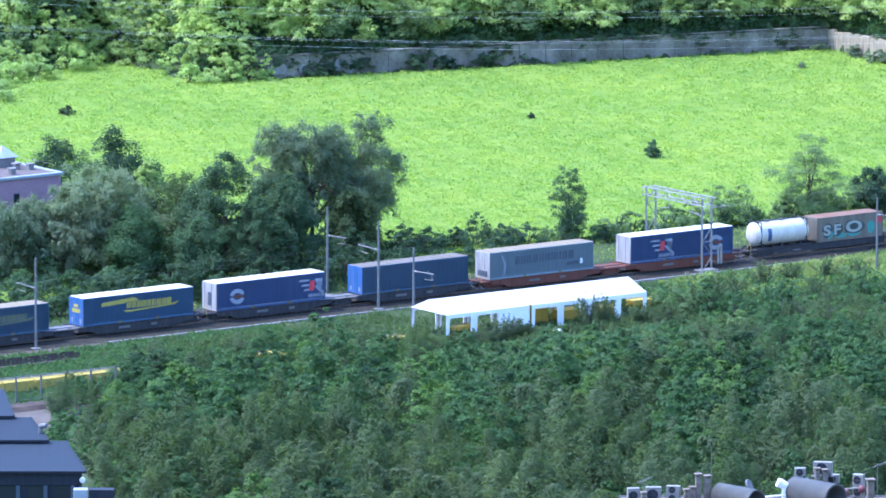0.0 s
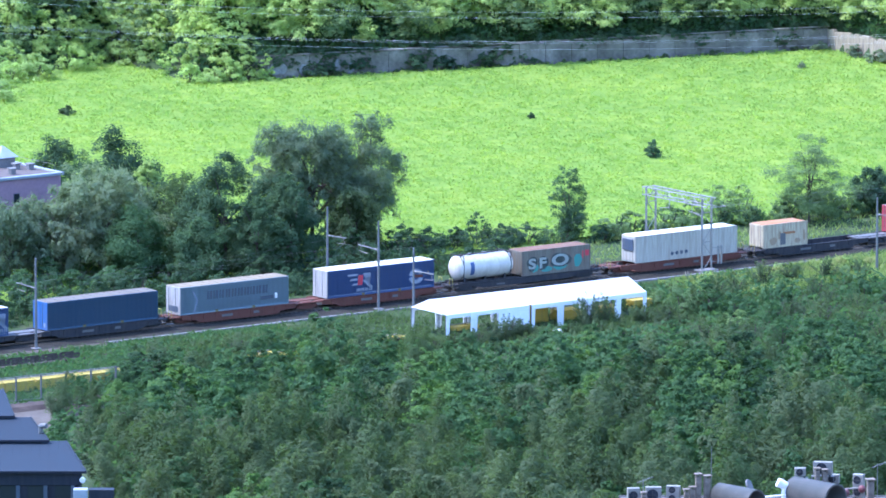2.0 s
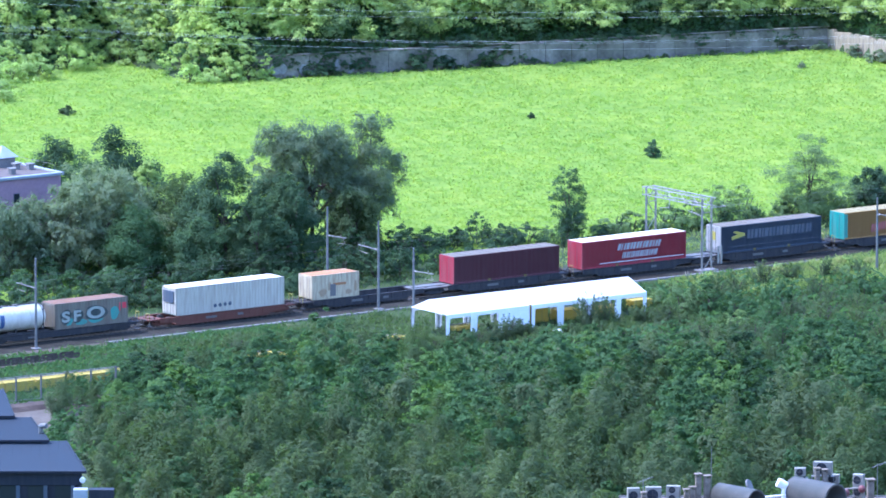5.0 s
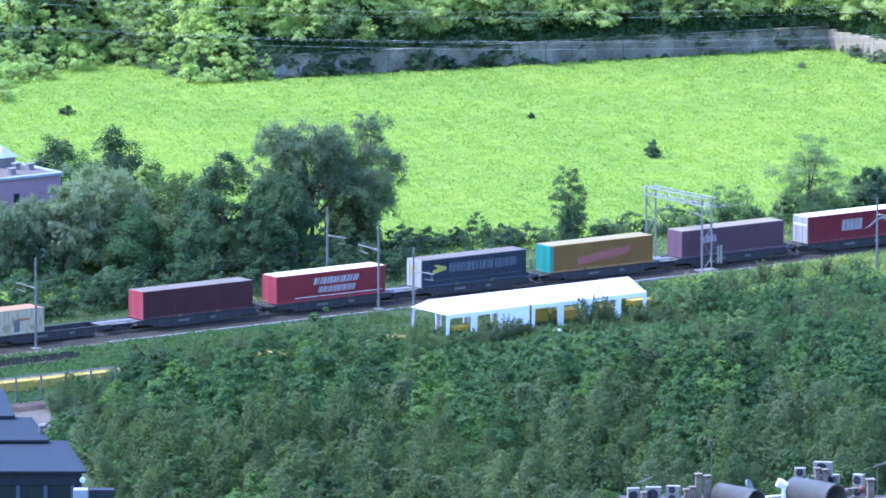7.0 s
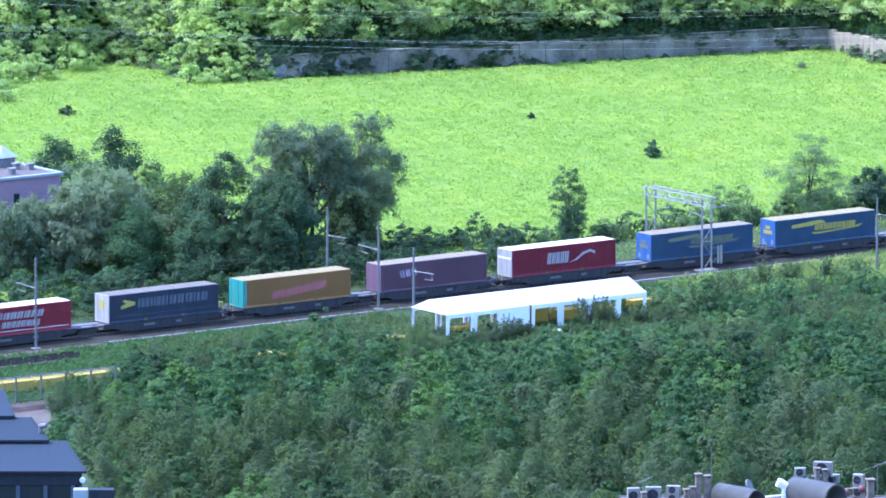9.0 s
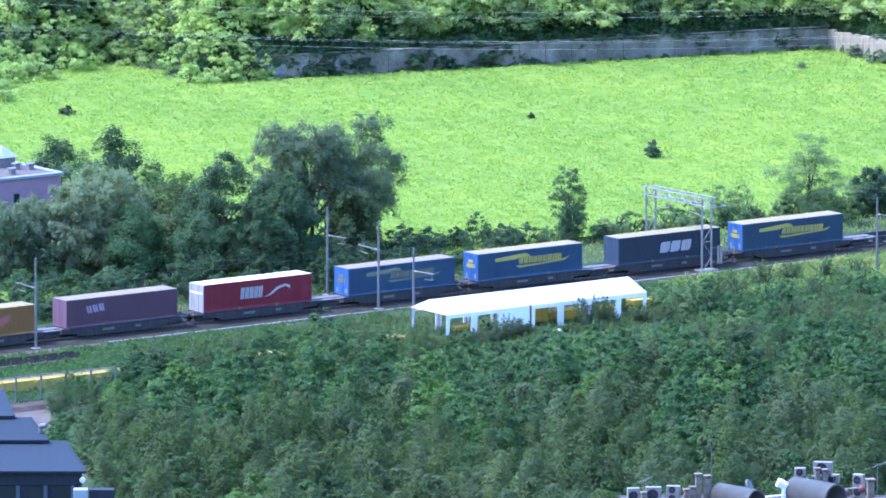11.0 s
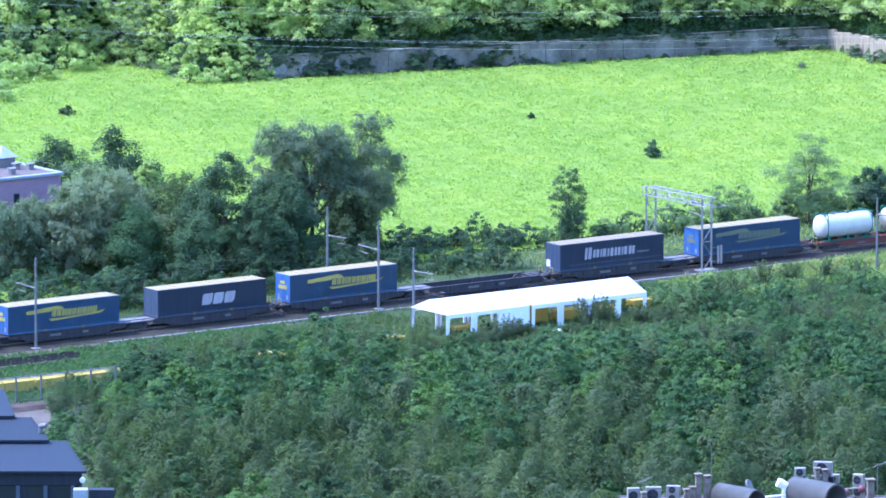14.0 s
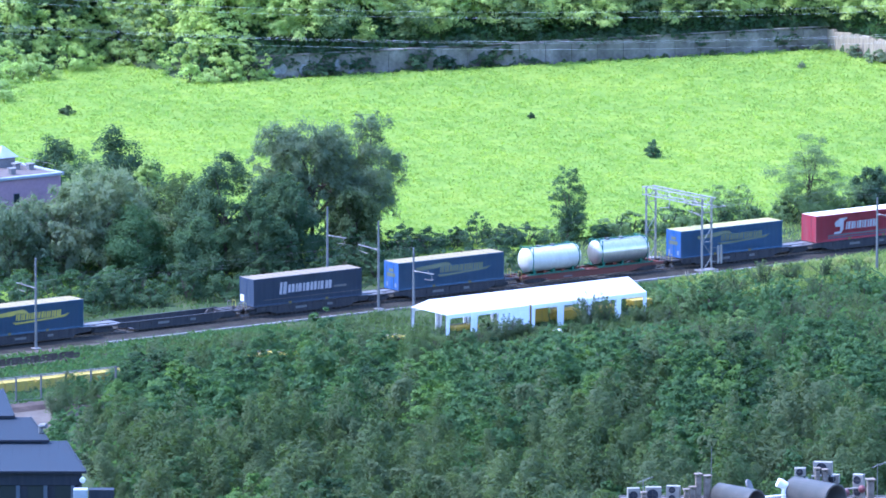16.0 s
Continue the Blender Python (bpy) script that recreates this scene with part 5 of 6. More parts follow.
def build_train():
    W = "dark double pocket wagon carrying two semi-trailers"
    WO = "rusty orange-brown pocket wagon carrying semi-trailers"
    # wagons
    pocket_wagon(-83.0, -49.2, [(-68.5, -64.2)], M_BLACK, W)
    pocket_wagon(-48.9, -14.4, [(-33.9, -29.4)], M_BLACK, W)
    pocket_wagon(-14.0, 20.4, [(0.9, 5.5)], M_ORANGE, WO, M_ORANGE)
    flat_wagon(21.6, 40.9, M_BLACK, "dark container wagon with a tank and a box container")
    pocket_wagon(42.2, 60.5, [], M_ORANGE, "rusty orange-brown wagon carrying a long white box", M_ORANGE)
    pocket_wagon(61.4, 95.7, [(76.2, 80.6)], M_BLACK, "dark pocket wagon with one half-empty pocket")
    pocket_wagon(96.2, 130.7, [(111.2, 115.7)], M_BLACK, W)
    pocket_wagon(131.2, 165.0, [(146.3, 149.9)], M_BLACK, W)
    pocket_wagon(165.5, 200.1, [(180.6, 185.1)], M_BLACK, W)
    pocket_wagon(200.5, 235.0, [(215.5, 220.1)], M_BLACK, W)
    pocket_wagon(235.5, 270.0, [(250.5, 255.0)], M_BLACK, "dark pocket wagon with one empty pocket")
    pocket_wagon(270.4, 304.7, [(285.2, 289.7)], M_BLACK, W)
    flat_wagon(305.6, 324.4, M_MAROON, "rusty maroon container wagon with two tanks")
    pocket_wagon(325.4, 360.0, [(340.5, 344.9)], M_BLACK, W)
    # loads
    winged_trailer(-81.9, C_DULL, M_BUFFROOF, M_PALEY)
    winged_trailer(-64.1, C_BLUE, M_WHITEROOF, M_YELLOW)
    t = trailer(-47.6, 13.65, C_ROYAL, M_WHITEROOF, C_WDOOR, "royal blue semi-trailer with a white roof and white rear doors")
    rail_logo(t)
    part("door_print", boxed(-0.05, -0.033, -0.3, 0.25, 1.7, 3.1), M_DARKP, t)
    winged_trailer(-29.2, C_DULL, M_GREYROOF, None, C_BLUEDOOR, "plain blue curtain-sided semi-trailer with a grey roof")
    t = trailer(-12.8, 13.55, C_GREY, M_BUFFROOF, C_WDOOR, "blue-grey semi-trailer with faded dark lettering")
    part("lettering", word(3.3, 11.0, 2.6, 3.45, 10, 0.05, 0, -1.29, 0.012, 7), M_DARKP, t, "faded dark bars")
    part("plate", boxed(10.0, 11.6, -1.3, -1.29, 1.95, 2.3), M_DARKP, t)
    part("plate", boxed(11.8, 12.1, -1.3, -1.29, 1.95, 2.5), M_WHITE, t)
    part("edge_band", prism(bmesh.new(), [(1.55, 1.4), (1.75, 1.4), (2.2, 2.6), (1.65, 3.6), (1.45, 3.6), (2.0, 2.6)], -1.3, -1.29), M_PALEPRINT, t)
    part("door_print", boxed(-0.05, -0.033, -0.9, 0.8, 1.5, 2.1), M_DARKP, t)
    t = trailer(5.65, 13.65, C_ROYAL, M_WHITEROOF, C_WDOOR, "royal blue semi-trailer with a white roof and white rear doors")
    rail_logo(t, True)
    tank(22.5, 7.5, painted("white_tank", (0.58, 0.55, 0.47), 0.4, 0, 0.6, (0.33, 0.29, 0.24)), M_BLACK, "white tank container with a dark blue panel", band=C_ROYAL)
    g = container(30.7, 9.0, 1.2, 3.85, painted("grey_box_paint", (0.175, 0.158, 0.12), 0.65, 0, 0.8, (0.12, 0.085, 0.06)), painted("brown_rusty_roof", (0.16, 0.08, 0.045), 0.75, 0, 0.65, (0.17, 0.12, 0.085), streak=False), "grey box container with graffiti and a rusty red roof")
    y = -1.232

    def blob(b, cx, cz, rx, rz, dy, ph):
        prism(b, [(cx + rx * (1 + 0.14 * math.sin(3 * a + ph)) * math.cos(a), cz + rz * (1 + 0.12 * math.sin(2 * a + ph)) * math.sin(a)) for a in [2 * math.pi * i / 16 for i in range(16)]], y - dy, y)
    for cx, cz, rx, rz, ph in ((1.35, 2.4, 0.5, 0.62, 0), (2.75, 2.4, 0.5, 0.62, 1), (5.0, 2.55, 1.2, 0.66, 2)):
        be = bmesh.new()
        blob(be, cx, cz, rx + 0.17, rz + 0.17, 0.012, ph)
        part("graffiti_outline", be, M_GEDGE, g)
    for letter, x0, x1, z0, z1 in (("S", 0.85, 1.85, 1.85, 3.0), ("F", 2.3, 3.2, 1.85, 3.0), ("O", 3.9, 6.1, 1.95, 3.2)):
        graffiti_letter(g, letter, x0, x1, z0, z1, y - 0.014)
    for cx, cz, rx, rz, ph in ((1.7, 1.9, 0.5, 0.4, 0), (3.2, 1.75, 0.7, 0.35, 2), (7.3, 2.3, 0.5, 0.75, 1), (5.0, 1.8, 0.9, 0.3, 0)):
        bt = bmesh.new()
        blob(bt, cx, cz, rx, rz, 0.008, ph)
        part("graffiti_flare", bt, M_GTEAL, g)
    bm = bmesh.new()
    box(bm, 7.9, 8.05, -1.24, -1.232, 2.5, 3.3)
    box(bm, 8.25, 8.75, -1.24, -1.232, 2.7, 3.3)
    part("red_mark", bm, M_RED, g)
    r = container(45.6, 13.6, 1.2, 4.08, painted("white_reefer_sides", (0.45, 0.42, 0.335), 0.5, 0, 0.75, (0.30, 0.26, 0.20), 1.3), M_WHITEROOF, "long white refrigerated box, streaked with dirt", "refrigerated_container", k=34)
    part("cooling_unit", boxed(-0.12, -0.03, -0.95, 0.95, 2.5, 3.75, 0.03), M_DARKP, r)
    bm = bmesh.new()
    for i in range(4):
        bar(bm, (4.9 + 0.62 * i, -1.245, 1.85 + 0.02 * i), (4.9 + 0.62 * i, -1.225, 1.85 + 0.02 * i), 0.21, 10)
    part("dark_mark", bm, M_DARKP, r, "row of dark round stains")
    b = container(62.7, 6.0, 1.2, 3.75, painted("beige_box_paint", (0.5, 0.43, 0.28), 0.7, 0, 0.7, (0.22, 0.13, 0.08), 1.4), M_RUST, "short beige container with rust stains and a red roof", k=16)
    stain = painted("rust_stain", (0.34, 0.25, 0.15), 0.8, 0, 0.7, (0.33, 0.27, 0.19), 2.0)
    for cx, cz, rx, rz, ph in ((1.35, 1.9, 0.5, 0.42, 0), (4.6, 1.75, 0.4, 0.3, 2), (2.2, 2.5, 0.22, 0.5, 1), (5.5, 2.3, 0.18, 0.6, 3)):
        bs = bmesh.new()
        blob(bs, cx, cz, rx, rz, 0.008, ph)
        part("rust_stain", bs, stain, b)
    part("red_mark", boxed(2.7, 4.3, -1.242, -1.232, 2.55, 2.8), M_RUST, b)
    part("side_hatch", boxed(2.3, 3.0, -1.245, -1.232, 1.45, 2.7), M_DECK, b)
    trailer(80.8, 13.7, C_DRED, M_GREYROOF, C_REDDOOR, "wine-red semi-trailer with a grey roof and bright red doors")
    t = trailer(97.5, 13.75, C_RED, M_WHITEROOF, C_REDDOOR, "red semi-trailer with two rows of white bars and a white roof")
    part("lettering", word(4.6, 10.4, 2.85, 3.55, 7, 0.35, 0, -1.29, 0.012, 2), M_LETTER, t)
    part("lettering", word(5.2, 9.9, 1.95, 2.6, 8, 0.3, 0, -1.29, 0.012, 3), M_LETTER, t)
    part("stripe", boxed(2.3, 13.4, -1.3, -1.29, 1.6, 1.66), M_WHITE, t)
    t = trailer(115.9, 13.55, C_NAVY, M_GREYROOF, C_WDOOR, "navy semi-trailer with faint bars and white doors")
    part("lettering", word(3.5, 12.4, 2.55, 3.5, 9, 0.1, 0, -1.29, 0.012, 5), M_FAINT, t, "faint grey-blue bars")
    part("mark", prism(bmesh.new(), [(1.5, 2.55), (3.2, 2.9), (3.2, 3.2), (1.9, 3.5), (1.6, 3.4), (2.2, 3.1), (1.4, 2.9)], -1.304, -1.29), M_YELLOW, t)
    part("door_mark", boxed(-0.05, -0.033, -0.45, 0.45, 2.6, 3.5), M_YELLOW, t)
    part("stripe", boxed(0.8, 13.2, -1.3, -1.29, 1.82, 1.88), M_FAINT, t)
    t = trailer(132.6, 13.55, C_OCHRE, M_TANROOF, M_TEAL, "ochre semi-trailer with rising reddish bars and teal doors")
    part("lettering", word(3.6, 10.4, 1.75, 2.6, 10, 0.2, 0.75, -1.29, 0.012, 6), painted("brick_red_print", (0.38, 0.10, 0.10), 0.5), t)
    part("teal_edge", boxed(0.02, 0.42, -1.3, -1.28, 1.4, 3.95), M_TEAL, t)
    t = trailer(150.0, 13.65, C_PURP, M_BUFFROOF, C_PURP, "mauve-grey semi-trailer with a dusty roof")
    part("mark", word(2.6, 4.8, 2.55, 3.3, 3, -0.3, 0.2, -1.29, 0.012, 8), painted("pale_mauve_print", (0.32, 0.25, 0.33), 0.5), t)
    t = trailer(166.9, 13.6, C_CRIMSON, M_WHITEROOF, C_WDOOR, "crimson semi-trailer with white lettering bars and white doors")
    part("lettering", word(4.6, 7.4, 2.2, 3.4, 5, 0.12, 0, -1.29, 0.012, 9), M_LETTER, t)
    part("swash", prism(bmesh.new(), [(7.5, 2.15), (8.3, 2.45), (9.2, 3.1), (10.2, 3.35), (10.9, 3.1), (10.8, 2.8), (10.3, 3.1), (9.4, 2.9), (8.4, 2.3)], -1.302, -1.29), M_LETTER, t)
    part("stripe", boxed(0.4, 13.2, -1.3, -1.29, 1.48, 1.54), M_MAROON, t)
    part("door_print", boxed(-0.05, -0.033, -1.1, 1.1, 3.1, 3.3), M_WHITE, t)
    winged_trailer(185.2, C_BLUE, M_BUFFROOF, M_PALEY, C_BLUEDOOR, "blue semi-trailer with a faded winged logo")
    winged_trailer(201.8, C_BLUE, M_TANROOF, M_YELLOW)
    t = trailer(220.2, 13.5, C_NAVY, M_TANROOF, C_NAVY, "navy semi-trailer with three bold white shapes")
    bm = bmesh.new()
    for i in range(3):
        a = 5.4 + 1.4 * i
        prism(bm, [(a, 2.05), (a + 1.0, 2.05), (a + 1.3, 2.35), (a + 1.45, 3.2), (a + 0.35, 3.2), (a + 0.15, 2.95)], -1.302, -1.29)
    part("logo", bm, M_LETTER, t, "three bold white shapes")
    winged_trailer(236.7, C_DULL, M_TANROOF, M_YELLOW)
    t = trailer(271.45, 13.65, C_NAVY, M_BUFFROOF, C_NAVY, "navy semi-trailer with large white bars and a buff roof")
    part("lettering", word(3.2, 4.3, 2.25, 3.5, 1, 0.1, 0, -1.29, 0.012, 3), M_LETTER, t)
    part("lettering", word(4.3, 9.9, 2.35, 3.2, 6, 0.08, 0, -1.29, 0.012, 12), M_LETTER, t)
    part("lettering", boxed(10.1, 11.7, -1.3, -1.29, 2.4, 2.6), M_DECK, t)
    part("stripe", boxed(1.2, 13.4, -1.3, -1.29, 1.78, 1.84), M_DECK, t)
    part("door_print", boxed(-0.05, -0.033, 0.5, 1.1, 1.6, 2.3), M_WHITE, t)
    winged_trailer(289.8, C_DULL, M_TANROOF, M_PALEY, C_BLUEDOOR, "blue semi-trailer with a faded winged logo")
    green = painted("green_frame_paint", (0.018, 0.12, 0.068), 0.55)
    tank(306.6, 7.4, painted("white_dusty_tank", (0.54, 0.53, 0.46), 0.45, 0, 0.5, (0.36, 0.33, 0.26)), green, "pale tank container in a green frame")
    tank(315.7, 7.3, painted("steel_tank", (0.60, 0.57, 0.52), 0.32, 0.75, 0.25), green, "bare steel tank container in a green frame")
    winged_trailer(326.7, C_BLUE, painted("yellow_roof_sheet", (0.33, 0.29, 0.09), 0.6, 0, 0.25, streak=False), M_PALEY, C_BLUEDOOR, "blue semi-trailer with a yellow roof and faded logo")
    t = trailer(344.9, 13.6, C_RED, M_WHITEROOF, C_REDDOOR, "red semi-trailer with white bars, dark stripes and a white roof")
    part("lettering", word(4.0, 8.4, 2.35, 3.15, 6, 0.1, 0, -1.29, 0.012, 13), M_LETTER, t)
    part("mark", prism(bmesh.new(), [(2.4, 1.95), (3.3, 1.95), (3.7, 2.4), (3.7, 3.3), (4.2, 3.5), (4.2, 3.65), (3.2, 3.6), (2.5, 3.2), (2.6, 2.7), (3.3, 2.7), (3.2, 2.2), (2.4, 2.15)], -1.302, -1.29), M_LETTER, t)
    part("stripe", boxed(1.6, 13.4, -1.3, -1.29, 1.75, 1.9), M_DECK, t)
    part("stripe", boxed(1.6, 13.4, -1.3, -1.29, 1.5, 1.6), M_DARKP, t)


build_train()


# ---- poles, gantry and wires of the railway ----
def catenary_pole(u, n, height, arm_z, reach, label, pair=False):
    """A tapered steel pole with a cantilever; reach: how far the arm goes across the track (its sign gives the way)."""
    root = thing("catenary_pole", rail_pose(u, n), label, "pole", "poles beside the line")
    bm = bar(bmesh.new(), (0, 0, -0.1), (0, 0, height), 0.15, 10, 0.10)
    part("mast", bm, M_STEEL, root)
    part("foundation", boxed(-0.4, 0.4, -0.4, 0.4, -0.1, 0.14, 0.03), M_CONC, root)
    s = 1 if reach > 0 else -1
    bm = bar(bmesh.new(), (0, 0, arm_z), (0, reach, arm_z + 0.12), 0.06, 6)
    part("cantilever", bm, M_STEEL, root)
    bm = bar(bmesh.new(), (0, reach * 0.85, arm_z), (0, reach * 0.95, arm_z - 0.5), 0.025, 5)
    bar(bm, (0, reach * 0.95, arm_z - 0.5), (0, reach * 0.55, arm_z - 0.62), 0.025, 5)
    bar(bm, (0, reach * 0.72, arm_z), (0, reach * 0.72, arm_z + 0.4), 0.04, 6)
    part("registration_arm", bm, M_WIRE, root)
    part("insulator", bar(bmesh.new(), (0, s * 0.2, arm_z + 0.005), (0, s * 0.65, arm_z + 0.02), 0.085, 8), M_CONC, root)
    return root


P = "grey steel catenary pole with a cantilever arm"
for u in (-71.6, -28.96):
    catenary_pole(u, -3.87, 9.3, 6.25, 3.6, P)
for u in (-73.5, -28.1):
    catenary_pole(u, 6.6, 9.4, 6.4, -3.4, "grey steel catenary pole on the far side of the line")
catenary_pole(-31.65, -13.9, 8.0, 5.6, -3.6, "shorter grey steel pole beside the tent")
catenary_pole(27.56, -15.66, 8.2, 6.4, -3.4, "shorter grey steel pole among the bushes")


def lattice(a, b, w, d, k, r, faces=(0, 1, 2, 3)):
    """A lattice girder between two points: four chords and zig-zag braces."""
    a, b = Vector(a), Vector(b)
    z = (b - a).normalized()
    x = Vector((1, 0, 0)) if abs(z.x) < 0.9 else Vector((0, 1, 0))
    y = z.cross(x).normalized()
    x = y.cross(z)
    cs = [x * (sx * w / 2) + y * (sy * d / 2) for sx, sy in ((-1, -1), (1, -1), (1, 1), (-1, 1))]
    bm = bmesh.new()
    for c in cs:
        bar(bm, a + c, b + c, r, 5)
    braces = []
    for i in range(k):
        p, q = a.lerp(b, i / k), a.lerp(b, (i + 1) / k)
        for j in faces:
            c0, c1 = cs[j], cs[(j + 1) % 4]
            if (i + (j > 1)) % 2:
                c0, c1 = c1, c0
            braces.append((p + c0, q + c1))
            if i % 2:
                braces.append((q + c0, q + c1))
    return bm, braces


def gantry():
    root = thing("signal_gantry", rail_pose(14.0, 0), "pale grey steel lattice gantry spanning both tracks", "gantry")
    for n in (-3.6, 6.3):
        c, b = lattice((0, n, 0.0), (0, n, 7.9), 1.25, 0.18, 5, 0.062, (0,))
        part("leg", c, M_GALV, root)
        for e in b:
            part("leg_brace", bars([e], 0.045, 4), M_GALV, root)
        for dx in (-0.6, 0.6):
            part("footing", boxed(dx - 0.6, dx + 0.6, n - 0.6, n + 0.6, -0.1, 0.2, 0.04), M_CONC, root)
    c, b = lattice((0, -4.3, 7.45), (0, 6.9, 7.45), 1.4, 0.85, 10, 0.055)
    part("beam", c, M_GALV, root)
    for e in b:
        part("beam_brace", bars([e], 0.028, 4), M_GALV, root)
    for n, s in ((-1.0, 1), (3.0, -1)):
        bm = bars([((0, n, 7.0), (0, n, 5.9)), ((0, n, 6.0), (0, n - s * 1.6, 5.8)), ((-0.9, -3.6, 6.2), (-0.9, -1.4, 6.3))], 0.045)
        part("wire_support", bm, M_GALV, root)
    for x in (1.1, 1.5):
        part("cable_duct", boxed(x, x + 0.17, -4.2, -4.0, 0.75, 2.7, 0.02), M_GALV, root, "upright grey cable duct")
    part("duct_bracket", bars([((0.55, -3.9, z), (1.7, -4.05, z)) for z in (1.0, 2.5)], 0.035), M_GALV, root)
    bm = bmesh.new()
    for x in (-1.2, 1.2):
        bar(bm, (x, -4.6, 7.1), (x, -5.4, 7.1), 0.04, 5)
    bar(bm, (-1.2, -5.4, 7.1), (1.2, -5.4, 7.1), 0.04, 5)
    part("service_bracket", bm, M_GALV, root)


gantry()


def wire(name, pts, r, material, label, category):
    cu = bpy.data.curves.new(name, 'CURVE')
    cu.dimensions = '3D'
    cu.bevel_depth = r
    cu.bevel_resolution = 1
    sp = cu.splines.new('POLY')
    sp.points.add(len(pts) - 1)
    for q, p in zip(sp.points, pts):
        q.co = (*p, 1)
    cu.materials.append(material)
    return tagged(new(name, cu), label, category)


SPANS = [(-120, -71.6), (-71.6, -28.96), (-28.96, 14.0), (14.0, 60), (60, 105)]
for n in (0.0, 3.9):
    for a, b in SPANS:
        pts = [rail(a + (b - a) * i / 12, n, 6.55 - 0.9 * (1 - (2 * i / 12 - 1) ** 2)) for i in range(13)]
        wire("messenger_wire", pts, 0.005, M_WIRE, "dark sagging catenary wire above the track", "wire")
    wire("contact_wire", [rail(-120, n, 5.4), rail(105, n, 5.4)], 0.006, M_WIRE, "dark contact wire above the track", "wire")


# power lines across the upper view, hung from pylons beyond its edges
def power_line(y, z):
    pts = [(x, y, z + 0.00051 * (x - 10.7) ** 2) for x in range(-150, 171, 8)]
    wire("power_line", pts, 0.006, M_CABLE, "thin pale overhead power line cable", "cable")


for dy, z in ((0, 12.96), (0.8, 12.66), (1.6, 11.82), (3.0, 15.92), (3.8, 15.16)):
    power_line(70 + dy, z)


# ---- the marquee tents ----
M_TENT = painted("tent_cloth", (0.86, 0.86, 0.87), 0.55, 0, 0.12, (0.7, 0.7, 0.7))
M_WINDOW = painted("clear_tent_film", (0.35, 0.33, 0.28), 0.2, 0, 0.3)
M_STACK = painted("yellow_formwork", (0.5, 0.37, 0.045), 0.6, 0, 0.6, (0.26, 0.22, 0.11))
M_PLANK = painted("pale_timber", (0.24, 0.215, 0.165), 0.75, 0, 0.3)


def marquee(u0, u1, bays, closed, label):
    root = thing("marquee_tent", rail_pose(u0, -20.4), label, "tent", "marquee tents")
    L, w, eave, ridge = u1 - u0, 3.1, 2.55, 3.75
    for s in (-1, 1):
        bm = bmesh.new()
        k = 10
        rows = []
        for i in range(bays * k + 1):
            x = L * i / (bays * k)
            sag = 0.05 * abs(math.sin(math.pi * i / k)) 
            rows.append([bm.verts.new((x, s * w * (1 - f), eave + (ridge - eave) * f - sag * math.sin(math.pi * f))) for f in (0, 0.33, 0.66, 1)])
        for a, b in zip(rows, rows[1:]):
            for j in range(3):
                bm.faces.new((a[j], b[j], b[j + 1], a[j + 1]))
        bmesh.ops.solidify(bm, geom=bm.faces[:], thickness=0.02)
        part("roof_sheet", bm, M_TENT, root)
        part("valance", boxed(0, L, s * w - 0.02, s * w + 0.02, eave - 0.42, eave - 0.004), M_TENT, root)
    for x in (0.0, L):
        bm = prism(bmesh.new(), [(-w, eave), (w, eave), (0, ridge - 0.03)], x - 0.015, x + 0.015)
        bmesh.ops.rotate(bm, verts=bm.verts, cent=(0, 0, 0), matrix=Matrix(((0, 1, 0), (1, 0, 0), (0, 0, 1))))
        part("gable", bm, M_TENT, root)
    for i in range(bays + 1):
        x = L * i / bays
        for s in (-1, 1):
            post = part("post", bar(bmesh.new(), (x, s * (w - 0.05), 0), (x, s * (w - 0.05), eave - 0.02), 0.05, 8), M_STEEL, root)
            bm = bmesh.new()
            hw = 0.5 if 0 < i < bays else 0.62
            lo, hi = max(x - hw, 0.0), min(x + hw, L)
            prism(bm, [(lo, eave - 0.1), (hi, eave - 0.1), (min(x + 0.42, L), 2.0), (min(x + 0.36, L), 0.02), (max(x - 0.36, 0), 0.02), (max(x - 0.42, 0), 2.0)], s * w - 0.04, s * w + 0.04)
            part("leg_curtain", bm, M_TENT, root, "gathered white curtain round the post")
    for i in closed:
        a, b = L * i / bays, L * (i + 1) / bays
        k = 28
        bm = prism(bmesh.new(), [(a + 0.02, 0.03), (b - 0.02, 0.03), (b - 0.02, eave - 0.2), (a + 0.02, eave - 0.2)], -w - 0.02, -w + 0.01)
        bmesh.ops.subdivide_edges(bm, edges=[e for e in bm.edges if abs(e.verts[0].co.x - e.verts[1].co.x) > 0.5], cuts=k)
        for v in bm.verts:
            v.co.y -= 0.03 * math.sin(v.co.x * 9.0) * (1.2 - v.co.z / eave)
        part("side_wall", bm, M_TENT, root, "closed white side wall with folds")
    return root


marquee(-34.4, -23.9, 3, (2,), "white marquee tent with gathered corner curtains")
marquee(-23.6, -8.9, 4, (), "longer white marquee tent with open bays")


